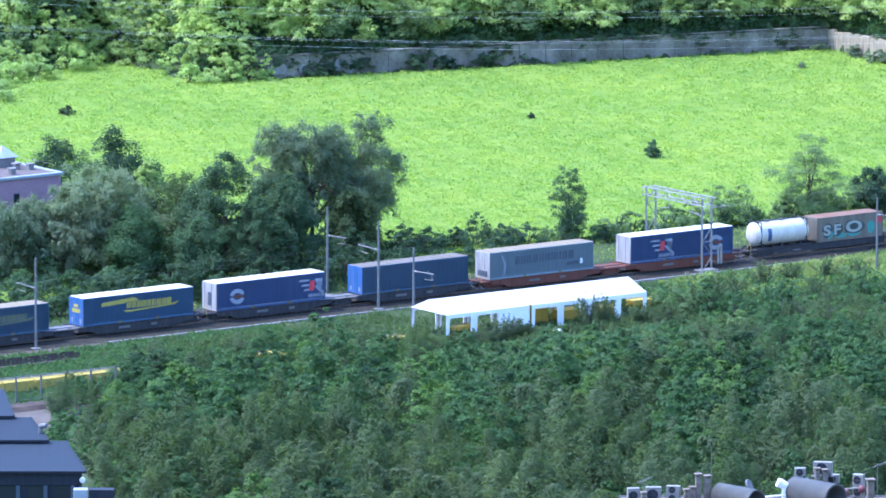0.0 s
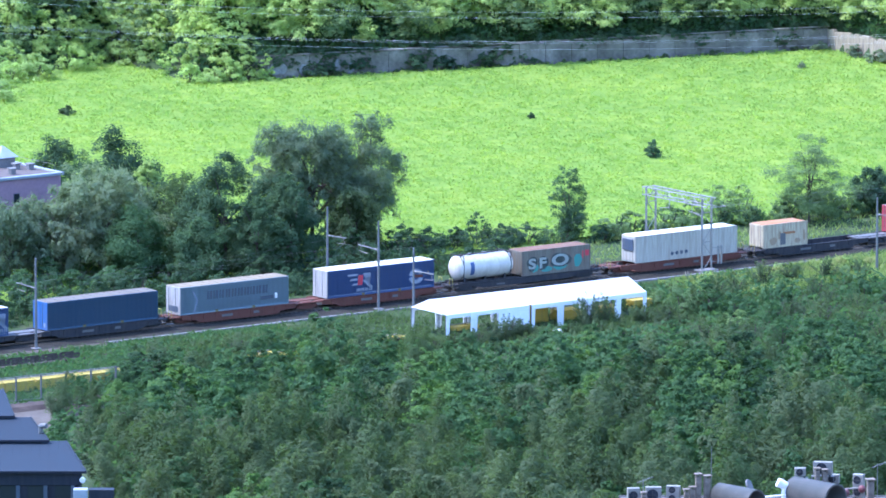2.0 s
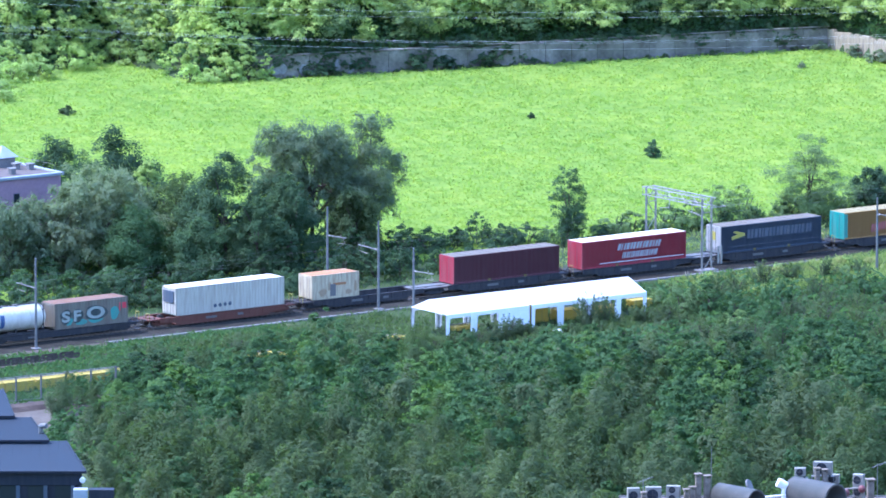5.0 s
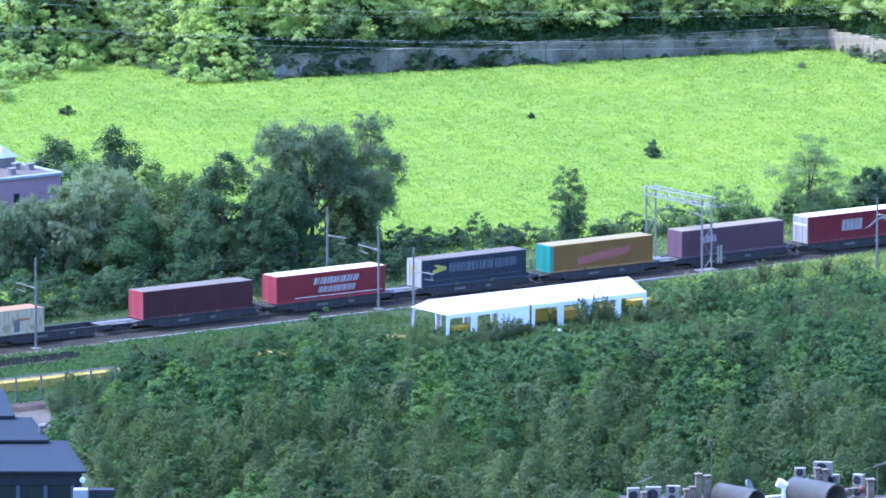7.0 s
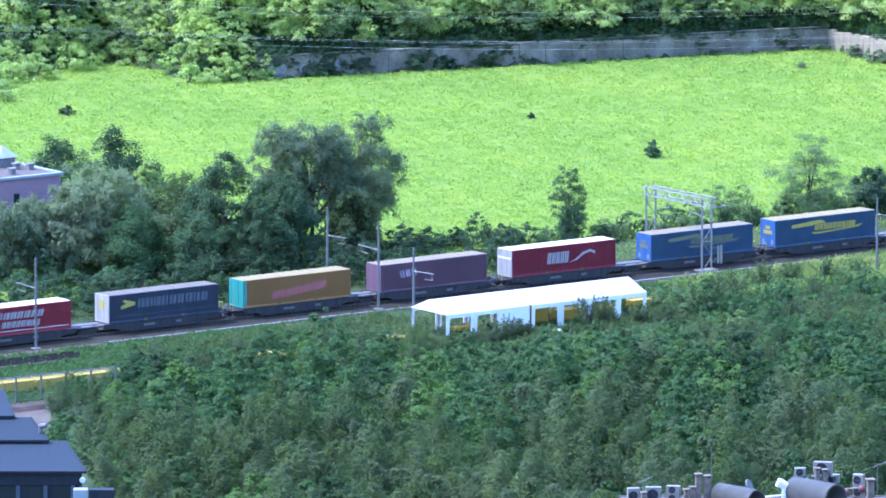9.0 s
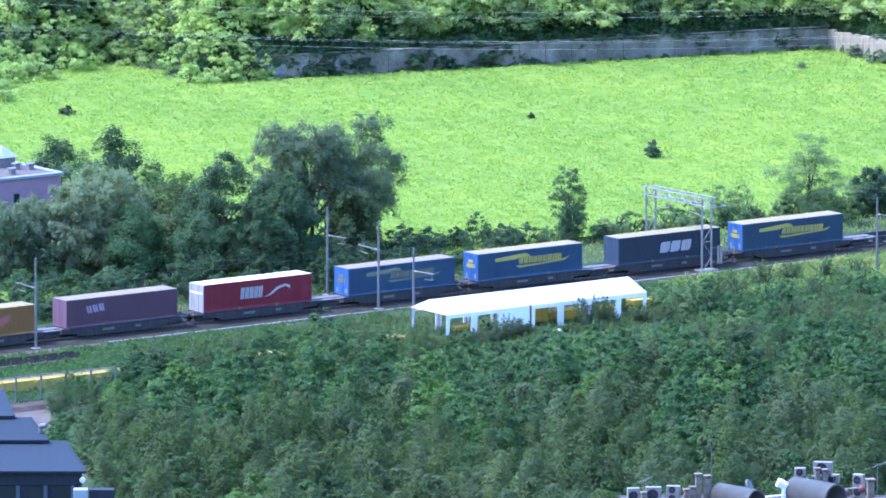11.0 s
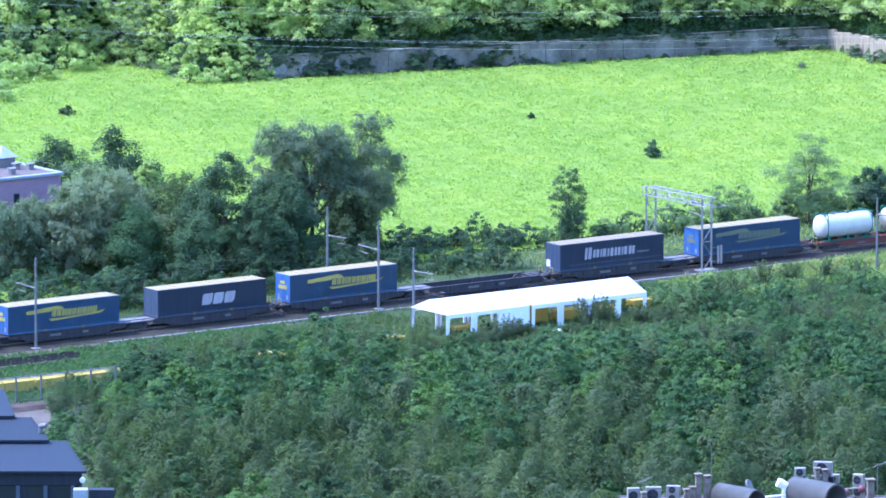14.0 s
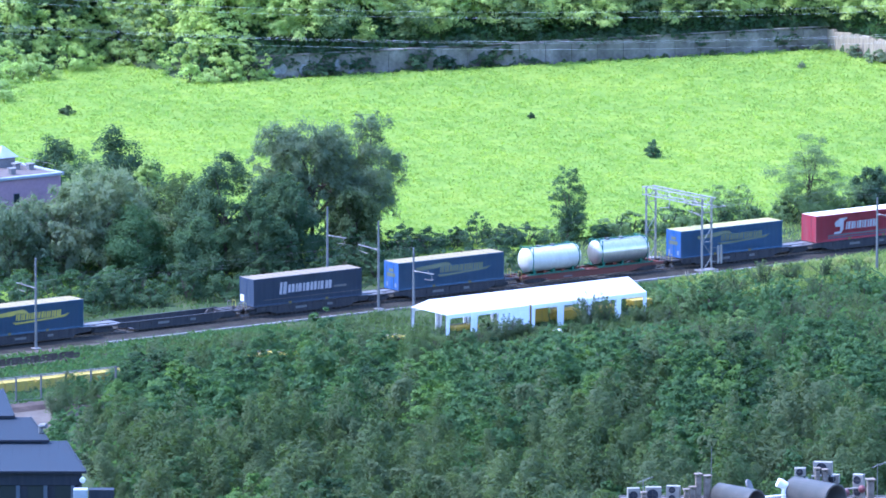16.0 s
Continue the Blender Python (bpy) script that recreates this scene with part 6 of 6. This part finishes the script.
def stack(u, n, L, w, h, turn, label):
    """Yellow formwork beams in layers on bearers."""
    root = thing("formwork_stack", rail_pose(u, n, 0, turn), label, "stack", "stacks of formwork beams")
    rng = random.Random(int(u * 10))
    layers = int(h / 0.22)
    for k in range(layers):
        m = int(w / 0.24)
        for i in range(m):
            if k == 0 and i == 0:
                first = part("beam", boxed(-L / 2, L / 2, 0, 0.17, 0, 0.18, 0.01), M_STACK, root)
                ob = first
            else:
                ob = new("beam", first.data)
                ob.parent = root
            ob.location = (rng.uniform(-0.12, 0.12), -w / 2 + i * 0.24, 0.12 + k * 0.22)
    bm = bmesh.new()
    for x in (-L * 0.3, L * 0.3):
        box(bm, x - 0.06, x + 0.06, -w / 2, w / 2, 0, 0.12)
    part("bearer", bm, M_PLANK, root)
    part("top_board", boxed(-L / 2 - 0.03, L / 2 + 0.03, w * 0.3, w / 2, 0.13 + layers * 0.22, 0.17 + layers * 0.22), M_PLANK, root, "pale boards on top")
    return root


S = "stack of yellow formwork beams on bearers"
for u in (-94.6, -91.0, -87.4, -83.8, -80.2, -76.6):
    stack(u, -24.2 - 0.035 * (u + 90), 3.45, 1.5, 1.12, -2, S)
stack(-57.6, -24.0, 3.0, 1.6, 0.9, 8, S)
stack(-54.2, -24.4, 2.6, 1.6, 0.7, -5, S)
stack(-40.3, -22.2, 2.4, 1.4, 0.7, 4, S)
stack(-20.9, -20.0, 2.8, 1.8, 1.8, 3, "stack of yellow formwork beams under the tent")
stack(-17.2, -20.6, 2.8, 1.8, 1.1, 0, "stack of yellow formwork beams under the tent")
stack(-12.0, -20.4, 3.0, 1.8, 1.0, 0, "stack of yellow formwork beams under the tent")
stack(-29.5, -19.6, 3.0, 1.4, 0.6, 0, "low stack of yellow beams under the tent")
stack(-6.4, -18.8, 2.4, 1.4, 0.9, 0, S)


def plank_pile():
    """Loose pale planks and a broken trestle beside the trough."""
    root = thing("plank_pile", rail_pose(9.2, -6.2, 0, 14), "small heap of pale weathered planks beside the track", "planks")
    rng = random.Random(3)
    for i in range(7):
        ob = part("plank", boxed(-0.7, 0.7, -0.07, 0.07, 0, 0.04), M_PLANK, root)
        ob.matrix_basis = pose(rng.uniform(-0.3, 0.3), rng.uniform(-0.4, 0.4), 0.02 + 0.045 * i, rng.uniform(-3, 3), rng.uniform(-3, 3), rng.uniform(-35, 35))
    for x in (-0.5, -0.1):
        part("strut", bars([((x, -0.5, 0), (x + 0.3, -0.2, 0.75))], 0.05), M_PLANK, root)


plank_pile()


def white_sack():
    root = thing("white_sack", rail_pose(-24.0, -28.6, 0.3), "crumpled white plastic sheet among the bushes", "sheet")
    bm = bmesh.new()
    bmesh.ops.create_icosphere(bm, subdivisions=3, radius=1.0)
    for v in bm.verts:
        k = 1 + 0.35 * noise.noise(v.co * 2.3)
        v.co = Vector((v.co.x * 0.5 * k, v.co.y * 0.4 * k, max(-0.3, v.co.z * 0.28 * k + 0.22)))
    part("sheet", bm, M_TENT, root)


white_sack()


# ---- site fence and yard ----
def fence():
    root = thing("site_fence", rail_pose(-99.8, -29.6, 0, -3.2), "tall wire-mesh site fence with steel posts", "fence")
    for i in range(8):
        x = i * 2.85
        part("post", bar(bmesh.new(), (x, 0, 0), (x, 0, 2.75), 0.1, 8), M_DECK, root)
    part("top_rail", bar(bmesh.new(), (0, 0, 2.72), (20.0, 0, 2.72), 0.04, 6), M_STEEL, root)
    part("bottom_rail", bar(bmesh.new(), (0, 0, 0.35), (20.0, 0, 0.35), 0.03, 6), M_STEEL, root)
    pairs = []
    for k in range(7):
        for i in range(17):
            x = k * 2.85 + 0.16 * (i + 0.5)
            pairs.append(((x, 0, 0.3), (x, 0, 2.7)))
    bm = bmesh.new()
    for a, b in pairs:
        box(bm, a[0] - 0.003, a[0] + 0.003, -0.003, 0.003, a[2], b[2])
    for i in range(12):
        z = 0.4 + 0.2 * i
        box(bm, 0, 20.0, -0.003, 0.003, z - 0.003, z + 0.003)
    part("wire_mesh", bm, M_STEEL, root)
    part("kerb", boxed(-0.5, 20.5, -0.3, 0.2, -0.05, 0.14, 0.03), M_SLEEPER, root)


fence()
strip("yard", -112, -82, [(-43.5, 0.012), (-39, 0.02), (-36.5, 0.02), (-34.2, 0.015)], M_DIRT, "pale dusty yard in front of the site fence", "yard")
strip("earth_bank", -114, -82, [(-34.3, 0.01), (-33.7, 0.4), (-32.6, 0.55), (-31.4, 0.3), (-30.6, 0.01)], mottled("brown_earth", [(0.3, (0.045, 0.035, 0.03)), (0.7, (0.10, 0.075, 0.06))], 0.8, 6.0), "low brown earth bank along the site fence", "bank")


def siding_crates():
    """Dark open crates in a row on the disused siding."""
    rng = random.Random(8)
    for i in range(9):
        root = thing("timber_crate", rail_pose(-89.5 + 2.1 * i, -11.6, 0, rng.uniform(-4, 4)), "dark weathered open timber crate in the weeds", "crate", "crates on the siding")
        part("base", boxed(-0.9, 0.9, -0.5, 0.5, 0.05, 0.16), M_BARK, root)
        for y in (-0.5, 0.46):
            for z in (0.3, 0.62):
                part("slat", boxed(-0.9, 0.9, y, y + 0.04, z, z + 0.2), M_BARK, root)
        for x in (-0.92, -0.3, 0.3, 0.86):
            part("upright", boxed(x, x + 0.06, -0.56, -0.504, 0.0, 0.8), M_BARK, root)


siding_crates()
strip("siding_bed", -110, -60, [(-12.3, 0.015), (-11.5, 0.03), (-10.8, 0.015)], M_BALLAST, "overgrown dark bed of a disused siding", "siding")


# ---- pink building behind the willows ----
M_PINK = painted("mauve_pink_render", (0.32, 0.205, 0.235), 0.85, 0, 0.3, (0.25, 0.17, 0.21), 0.3)
M_ROOFG = painted("gravel_roof", (0.11, 0.09, 0.08), 0.9, 0, 0.3, streak=False)
M_SHEET = painted("roof_metal", (0.34, 0.37, 0.41), 0.5, 0.2, 0.2, streak=False)
M_GLASS = painted("dark_glass", (0.02, 0.025, 0.03), 0.08, 0, 0.0)


def pink_building():
    root = thing("pink_building", rail_pose(-35.3, 46.2), "mauve-pink rendered building with a flat roof", "building")
    L, w, h = 26.0, 10.6, 8.9
    bm = boxed(-L, 0, 0, w, -0.1, h - 0.25, 0.03)
    part("wall", bm, M_PINK, root)
    part("roof", boxed(-L + 0.3, -0.3, 0.3, w - 0.3, h - 0.24, h - 0.1), M_ROOFG, root, "dull pinkish gravel roof")
    bm = bmesh.new()
    box(bm, -L - 0.25, 0.25, -0.25, 0.2, h - 0.3, h + 0.02, 0.03)
    box(bm, -L - 0.25, 0.25, w - 0.2, w + 0.25, h - 0.3, h + 0.02, 0.03)
    box(bm, -0.2, 0.25, 0.2, w - 0.2, h - 0.3, h + 0.02, 0.03)
    box(bm, -L - 0.25, -L + 0.2, 0.2, w - 0.2, h - 0.3, h + 0.02, 0.03)
    part("parapet", bm, M_SHEET, root, "pale metal roof edging")
    for x in (-6.0, -11.5, -17.0):
        for z in (6.0, 2.6):
            win = part("window", boxed(x, x + 0.62, -0.012, 0.05, z, z + 1.0), M_GLASS, root)
            bm = bmesh.new()
            box(bm, x - 0.07, x, -0.05, 0.02, z - 0.07, z + 1.07)
            box(bm, x + 0.62, x + 0.69, -0.05, 0.02, z - 0.07, z + 1.07)
            box(bm, x, x + 0.62, -0.05, 0.02, z + 1.0, z + 1.07)
            part("frame", bm, M_DARKP, win)
            part("sill", boxed(x - 0.12, x + 0.74, -0.12, 0.02, z - 0.16, z - 0.07), M_CONC, win)
    for x, y in ((-7.6, 1.3), (-4.8, 2.2), (-2.4, 5.0), (-1.3, 4.0)):
        bm = boxed(x - 0.3, x + 0.3, y - 0.3, y + 0.3, h - 0.1, h + 0.45, 0.02)
        box(bm, x - 0.42, x + 0.42, y - 0.42, y + 0.42, h + 0.45, h + 0.6, 0.02)
        part("roof_vent", bm, M_CONC, root)
    bm = bars([((-0.1, y, h), (-0.1, y, h + 0.7)) for y in (1.0, 3.2, 5.4, 7.6, 9.8)] + [((-0.1, 1.0, h + 0.7), (-0.1, 9.8, h + 0.7))], 0.02)
    part("railing", bm, M_STEEL, root)
    x, y = -2.5, 7.6
    bm = boxed(x - 1.0, x + 1.0, y - 1.0, y + 1.0, h - 0.1, h + 1.0, 0.03)
    part("lantern_base", bm, M_CONC, root)
    bm = bmesh.new()
    bmesh.ops.create_cone(bm, cap_ends=True, segments=4, radius1=1.8, radius2=0.1, depth=1.15, matrix=Matrix.Translation((x, y, h + 1.575)) @ Matrix.Rotation(radians(45), 4, 'Z'))
    part("lantern_roof", bm, M_SHEET, root, "pyramid-shaped metal rooflight")


pink_building()


# ---- stepped metal-roofed building in the near corner ----
M_BLUEROOF = painted("blue_grey_seam_roof", (0.02, 0.031, 0.044), 0.8, 0.0, 0.3, (0.024, 0.028, 0.036), streak=False)
M_SLATE = painted("dark_fascia", (0.014, 0.018, 0.028), 0.6, 0, 0.1)
M_FACADE = painted("dark_facade", (0.014, 0.017, 0.026), 0.7, 0, 0.1)


def roof_tier(root, xr, y0, y1, z0, z1, skew):
    """One sloped roof from its near eave (y0, z0) up to its far edge (y1, z1); the verge leans by skew."""
    bm = bmesh.new()
    xl = xr - 34
    v = [bm.verts.new(p) for p in ((xl, y0, z0), (xr, y0, z0), (xr - skew, y1, z1), (xl, y1, z1))]
    bm.faces.new(v)
    r = bmesh.ops.extrude_face_region(bm, geom=bm.faces[:])
    for e in r["geom"]:
        if isinstance(e, bmesh.types.BMVert):
            e.co.z -= 0.14
    bmesh.ops.recalc_face_normals(bm, faces=bm.faces)
    roof = part("roof", bm, M_BLUEROOF, root, "blue-grey standing-seam metal roof")
    bm = bmesh.new()
    for i in range(40):
        x = xl + 0.6 + i * 0.83
        if x < xr - skew - 0.2:
            bar(bm, (x, y0 + 0.05, z0 + 0.002), (x, y1 - 0.05, z1 + 0.002), 0.008, 4)
    bar(bm, (xr - 0.02, y0, z0 + 0.02), (xr - skew - 0.02, y1, z1 + 0.02), 0.07, 6)
    part("seam", bm, M_BLUEROOF, roof)
    bm = boxed(xl, xr + 0.05, y0 - 0.16, y0 - 0.02, z0 - 0.22, z0 + 0.02, 0.02)
    part("gutter", bm, M_SLATE, roof)
    bm = boxed(xl, xr - 0.6, y0 + 0.5, y1 - 0.2, -0.1, z0 - 0.15)
    part("wall", bm, M_FACADE, root)


def stepped_building():
    root = thing("metal_roofed_building", pose(0, 0, 0), "dark building with stepped blue-grey metal roofs", "building")
    roof_tier(root, -32.5, -174.0, -167.3, 7.0, 8.6, 2.0)
    roof_tier(root, -36.1, -167.9, -163.8, 8.8, 10.2, 1.8)
    roof_tier(root, -39.4, -164.1, -157.8, 10.4, 11.8, 1.3)
    part("fascia", boxed(-66, -32.9, -173.7, -173.4, 5.6, 6.84, 0.03), M_SLATE, root)
    for i in range(6):
        x = -33.6 - i * 2.5
        win = part("window", boxed(x - 1.75, x - 0.3, -173.56, -173.46, 3.2, 5.55), M_GLASS, root)
        part("frame", boxed(x - 0.3, x + 0.05, -173.7, -173.44, 3.0, 5.6), M_DARKP, win)
    bm = bar(bmesh.new(), (-36.9, -166.6, 9.2), (-36.9, -166.6, 9.9), 0.22, 12)
    bar(bm, (-36.9, -166.6, 9.85), (-36.35, -166.9, 9.95), 0.24, 12)
    part("vent_cowl", bm, M_STEEL, root, "bright metal vent cowl")
    part("dish", bar(bmesh.new(), (-32.85, -174.2, 6.15), (-32.8, -174.05, 6.2), 0.27, 16), M_WHITE, root, "small satellite dish")
    for x, w in ((-33.6, 1.3), (-32.2, 2.3)):
        bm = boxed(x, x + w, -176.2, -175.0, -0.1, 5.65, 0.03)
        part("duct", bm, M_SHEET if w < 2 else M_SLATE, root)


stepped_building()


# ---- near roof with plant ----
M_DUCT = painted("barrel_metal", (0.054, 0.055, 0.049), 0.6, 0.1, 0.35, streak=False)
M_UNIT = painted("unit_casing", (0.235, 0.22, 0.185), 0.5, 0, 0.4)
M_CHIM = mottled("rendered_chimney", [(0.3, (0.13, 0.105, 0.08)), (0.7, (0.27, 0.23, 0.185))], 2.0, 9.0)
ROOF_Z = 34.1


def tower():
    root = thing("flat_roofed_block", pose(0, 0, 0), "tall apartment block with a plant-covered flat roof", "building")
    part("wall", boxed(13.5, 62, -362, -335.8, 4, ROOF_Z - 0.3), painted("beige_render", (0.5, 0.46, 0.4), 0.85), root)
    part("roof", boxed(13.3, 62.2, -362.2, -335.5, ROOF_Z - 0.3, ROOF_Z), M_ROOFG, root)
    part("parapet", boxed(13.2, 62.3, -335.5, -335.2, ROOF_Z - 0.5, ROOF_Z + 0.06, 0.03), M_DUCT, root)
    rows = range(7)
    for k in rows:
        for i in range(12):
            x, z = 15 + i * 3.9, 7.0 + 3.7 * k
            w = part("window", boxed(x, x + 1.3, -362.05, -361.98, z, z + 1.5), M_GLASS, root)
            part("sill", boxed(x - 0.1, x + 1.4, -362.2, -362.0, z - 0.1, z), M_CONC, w)


tower()


def air_unit(x, y, z, w, h, fans, turn, label):
    root = thing("air_conditioner", pose(x, y, z, 0, 0, turn), label, "air conditioner", "air-conditioning units on the roof")
    part("casing", boxed(-w / 2, w / 2, -0.22, 0.22, 0.12, h, 0.03), M_UNIT, root)
    for i in range(fans):
        cz = 0.12 + (h - 0.12) * (i + 0.5) / fans
        r = min(w * 0.36, (h - 0.12) / fans * 0.42)
        f = part("fan_grille", bar(bmesh.new(), (-w * 0.06, -0.235, cz), (-w * 0.06, -0.215, cz), r, 18), M_SLATE, root)
        bm = bmesh.new()
        for k in range(4):
            a = k * math.pi / 2
            bar(bm, (-w * 0.06, -0.245, cz), (-w * 0.06 + r * math.cos(a), -0.245, cz + r * math.sin(a)), 0.02, 4)
        part("blade", bm, M_DUCT, f)
    for s in (-0.35, 0.35):
        part("foot", boxed(w * s - 0.05, w * s + 0.05, -0.25, 0.25, 0, 0.12), M_SLATE, root)


A = "pale outdoor air-conditioning unit standing on the flat roof"
air_unit(14.25, -338.6, ROOF_Z, 0.95, 1.25, 1, 10, A)
air_unit(15.75, -338.4, ROOF_Z, 1.2, 1.3, 1, 0, A)
air_unit(17.25, -338.2, ROOF_Z, 1.05, 1.35, 2, -12, A)
air_unit(26.8, -336.2, ROOF_Z + 1.6, 0.85, 0.75, 1, 0, A)
air_unit(28.5, -336.4, ROOF_Z + 1.75, 1.45, 1.1, 1, -10, A)
air_unit(29.3, -335.9, ROOF_Z + 1.0, 0.95, 0.8, 1, -14, A)
air_unit(31.2, -336.4, ROOF_Z, 0.85, 1.9, 2, -25, A)
for x, w, h in ((26.8, 1.2, 1.6), (28.5, 1.7, 1.75)):
    fr = thing("unit_stand", pose(x, -336.3, ROOF_Z), "steel stand under a roof air-conditioning unit", "stand")
    part("platform", boxed(-w / 2, w / 2, -0.35, 0.35, h - 0.06, h), M_STEEL, fr)
    for sx in (-1, 1):
        for sy in (-1, 1):
            part("leg", boxed(sx * w / 2 - 0.04 * (1 + sx), sx * w / 2 + 0.04 * (1 - sx), sy * 0.3 - 0.03, sy * 0.3 + 0.03, 0, h - 0.06), M_STEEL, fr)


def chimney(x, y, h, w, z=ROOF_Z):
    root = thing("chimney", pose(x, y, z, 0, 0, 12), "pale rendered chimney with a capped top", "chimney", "chimneys on the roof")
    part("shaft", boxed(-w / 2, w / 2, -w / 2, w / 2, -0.02, h, 0.02), M_CHIM, root)
    bm = bmesh.new()
    for sx in (-1, 1):
        box(bm, sx * w * 0.4 - 0.05, sx * w * 0.4 + 0.05, -w * 0.4, w * 0.4, h, h + 0.14)
    part("cap_legs", bm, M_CHIM, root)
    part("cap", boxed(-w * 0.72, w * 0.72, -w * 0.72, w * 0.72, h + 0.14, h + 0.24, 0.03), M_CHIM, root)


for x, y, h, w in ((18.2, -338.9, 1.0, 0.36), (18.65, -338.7, 1.15, 0.36), (19.1, -338.5, 2.1, 0.42), (19.75, -338.4, 1.95, 0.46), (15.0, -339.6, 0.9, 0.34), (28.05, -337.2, 2.3, 0.36), (28.6, -337.2, 2.2, 0.36), (32.0, -338.0, 1.6, 0.5)):
    chimney(x, y, h, w)


def barrel(x, y, L, r, turn, tilt):
    """A large open sheet-metal barrel lying on the roof, one end towards the yard."""
    root = thing("barrel_vault", pose(x, y, ROOF_Z, 0, 0, turn), "grey sheet-metal barrel with a dark open end on the roof", "vault", "metal barrels on the roof")
    bm = bmesh.new()
    seg = 28
    rings = []
    for x0, rr in ((-L / 2, r * 0.2), (-L / 2, r), (L / 2, r), (L / 2 + 0.06, r * 1.02), (L / 2 + 0.06, r * 0.86), (-L / 2 + 0.2, r * 0.84)):
        rings.append([bm.verts.new((x0, rr * math.cos(2 * math.pi * i / seg), r * 0.72 + rr * math.sin(2 * math.pi * i / seg))) for i in range(seg)])
    for a, b in zip(rings, rings[1:]):
        for i in range(seg):
            bm.faces.new((a[i], a[(i + 1) % seg], b[(i + 1) % seg], b[i]))
    bm.faces.new(rings[0])
    bm.faces.new(rings[-1])
    bmesh.ops.recalc_face_normals(bm, faces=bm.faces)
    for f in bm.faces:
        f.smooth = True
    part("shell", bm, M_DUCT, root)
    bm = bmesh.new()
    for s in (-0.3, 0.3):
        box(bm, L * s - 0.12, L * s + 0.12, -r * 0.8, r * 0.8, 0, r * 0.3)
    part("cradle", bm, M_STEEL, root)


barrel(22.0, -339.8, 4.0, 0.92, -48, 0)
barrel(27.8, -339.2, 4.4, 1.12, -48, 0)

mast = thing("antenna_mast", pose(20.1, -337.6, ROOF_Z), "thin grey antenna mast on the roof", "antenna")
part("mast", bar(bmesh.new(), (0, 0, 0), (0, 0, 4.2), 0.025, 6), M_STEEL, mast)
for x, y, h in ((15.0, -337.4, 1.7), (32.6, -336.0, 2.6)):
    ant = thing("tv_aerial", pose(x, y, ROOF_Z, 0, 0, 25), "thin metal television aerial on the roof", "aerial")
    part("mast", bar(bmesh.new(), (0, 0, 0), (0, 0, h), 0.03, 6), M_STEEL, ant)
    boom = part("boom", bar(bmesh.new(), (-0.5, 0, h - 0.25), (0.9, 0, h + 0.1), 0.02, 5), M_STEEL, ant)
    for i in range(7):
        part("element", bar(bmesh.new(), (-0.4 + 0.18 * i, -0.3, h - 0.22 + 0.045 * i), (-0.4 + 0.18 * i, 0.3, h - 0.22 + 0.045 * i), 0.01, 4), M_STEEL, boom)
dish = thing("satellite_dish", pose(22.9, -336.0, ROOF_Z), "pale satellite dish seen from the side", "dish")
part("pole", bar(bmesh.new(), (0, 0, 0), (0, 0, 0.8), 0.03, 6), M_STEEL, dish)
part("reflector", bar(bmesh.new(), (0.05, 0, 0.9), (0.16, -0.04, 0.95), 0.52, 18), M_CONC, dish)
cowl = thing("white_vent_cowl", pose(25.6, -338.2, ROOF_Z), "white bent vent cowl on a steel frame", "vent")
part("pipe", bar(bmesh.new(), (0, 0, 0), (0, 0, 1.3), 0.26, 12), M_WHITE, cowl)
part("hood", bar(bmesh.new(), (0.12, 0, 1.3), (-0.55, -0.1, 1.62), 0.3, 12, 0.36), M_WHITE, cowl)
part("support_frame", bars([((-2.2, -0.6, 0.5), (0.3, -0.2, 0.7)), ((-2.2, -0.6, 0.5), (0.6, -1.2, 0.3)), ((-2.2, -0.6, 0.0), (-2.2, -0.6, 0.5)), ((0.3, -0.2, 0), (0.3, -0.2, 0.7))], 0.07), M_WHITE, cowl)
pipe = thing("roof_pipe", pose(29.9, -337.2, ROOF_Z), "white pipe run with red valves on the roof", "pipe")
part("run", bars([((-1.7, 0, 0.75), (1.6, 0, 1.0)), ((-1.7, 0, 0), (-1.7, 0, 0.75)), ((1.6, 0, 0), (1.6, 0, 1.0))], 0.07), M_UNIT, pipe)
for x, z in ((0.3, 0.62), (1.5, 0.9)):
    bm = bmesh.new()
    bmesh.ops.create_uvsphere(bm, u_segments=12, v_segments=8, radius=0.3, matrix=Matrix.Translation((x, -0.05, z)))
    part("valve", bm, painted("valve_red", (0.14, 0.03, 0.03), 0.5), pipe, "dull red round valve")


# ---- what moves: the train runs along the track at a steady speed ----
def motions():
    for ob, u in TRAIN:
        rows = []
        for i in range(33):
            t = 0.5 * i
            rows.append((t, rail_pose(u - SPEED * math.floor(25 * t + 1e-6) / 25)))
        walk(ob, rows)
    # the wheelsets roll on the rails
    turn = math.degrees(SPEED / 0.46)
    for ob, x in WHEELS:
        walk(ob, [(i / 30, pose(x, 0, 0.73, 0, -turn * i / 30, 0)) for i in range(481)])


motions()
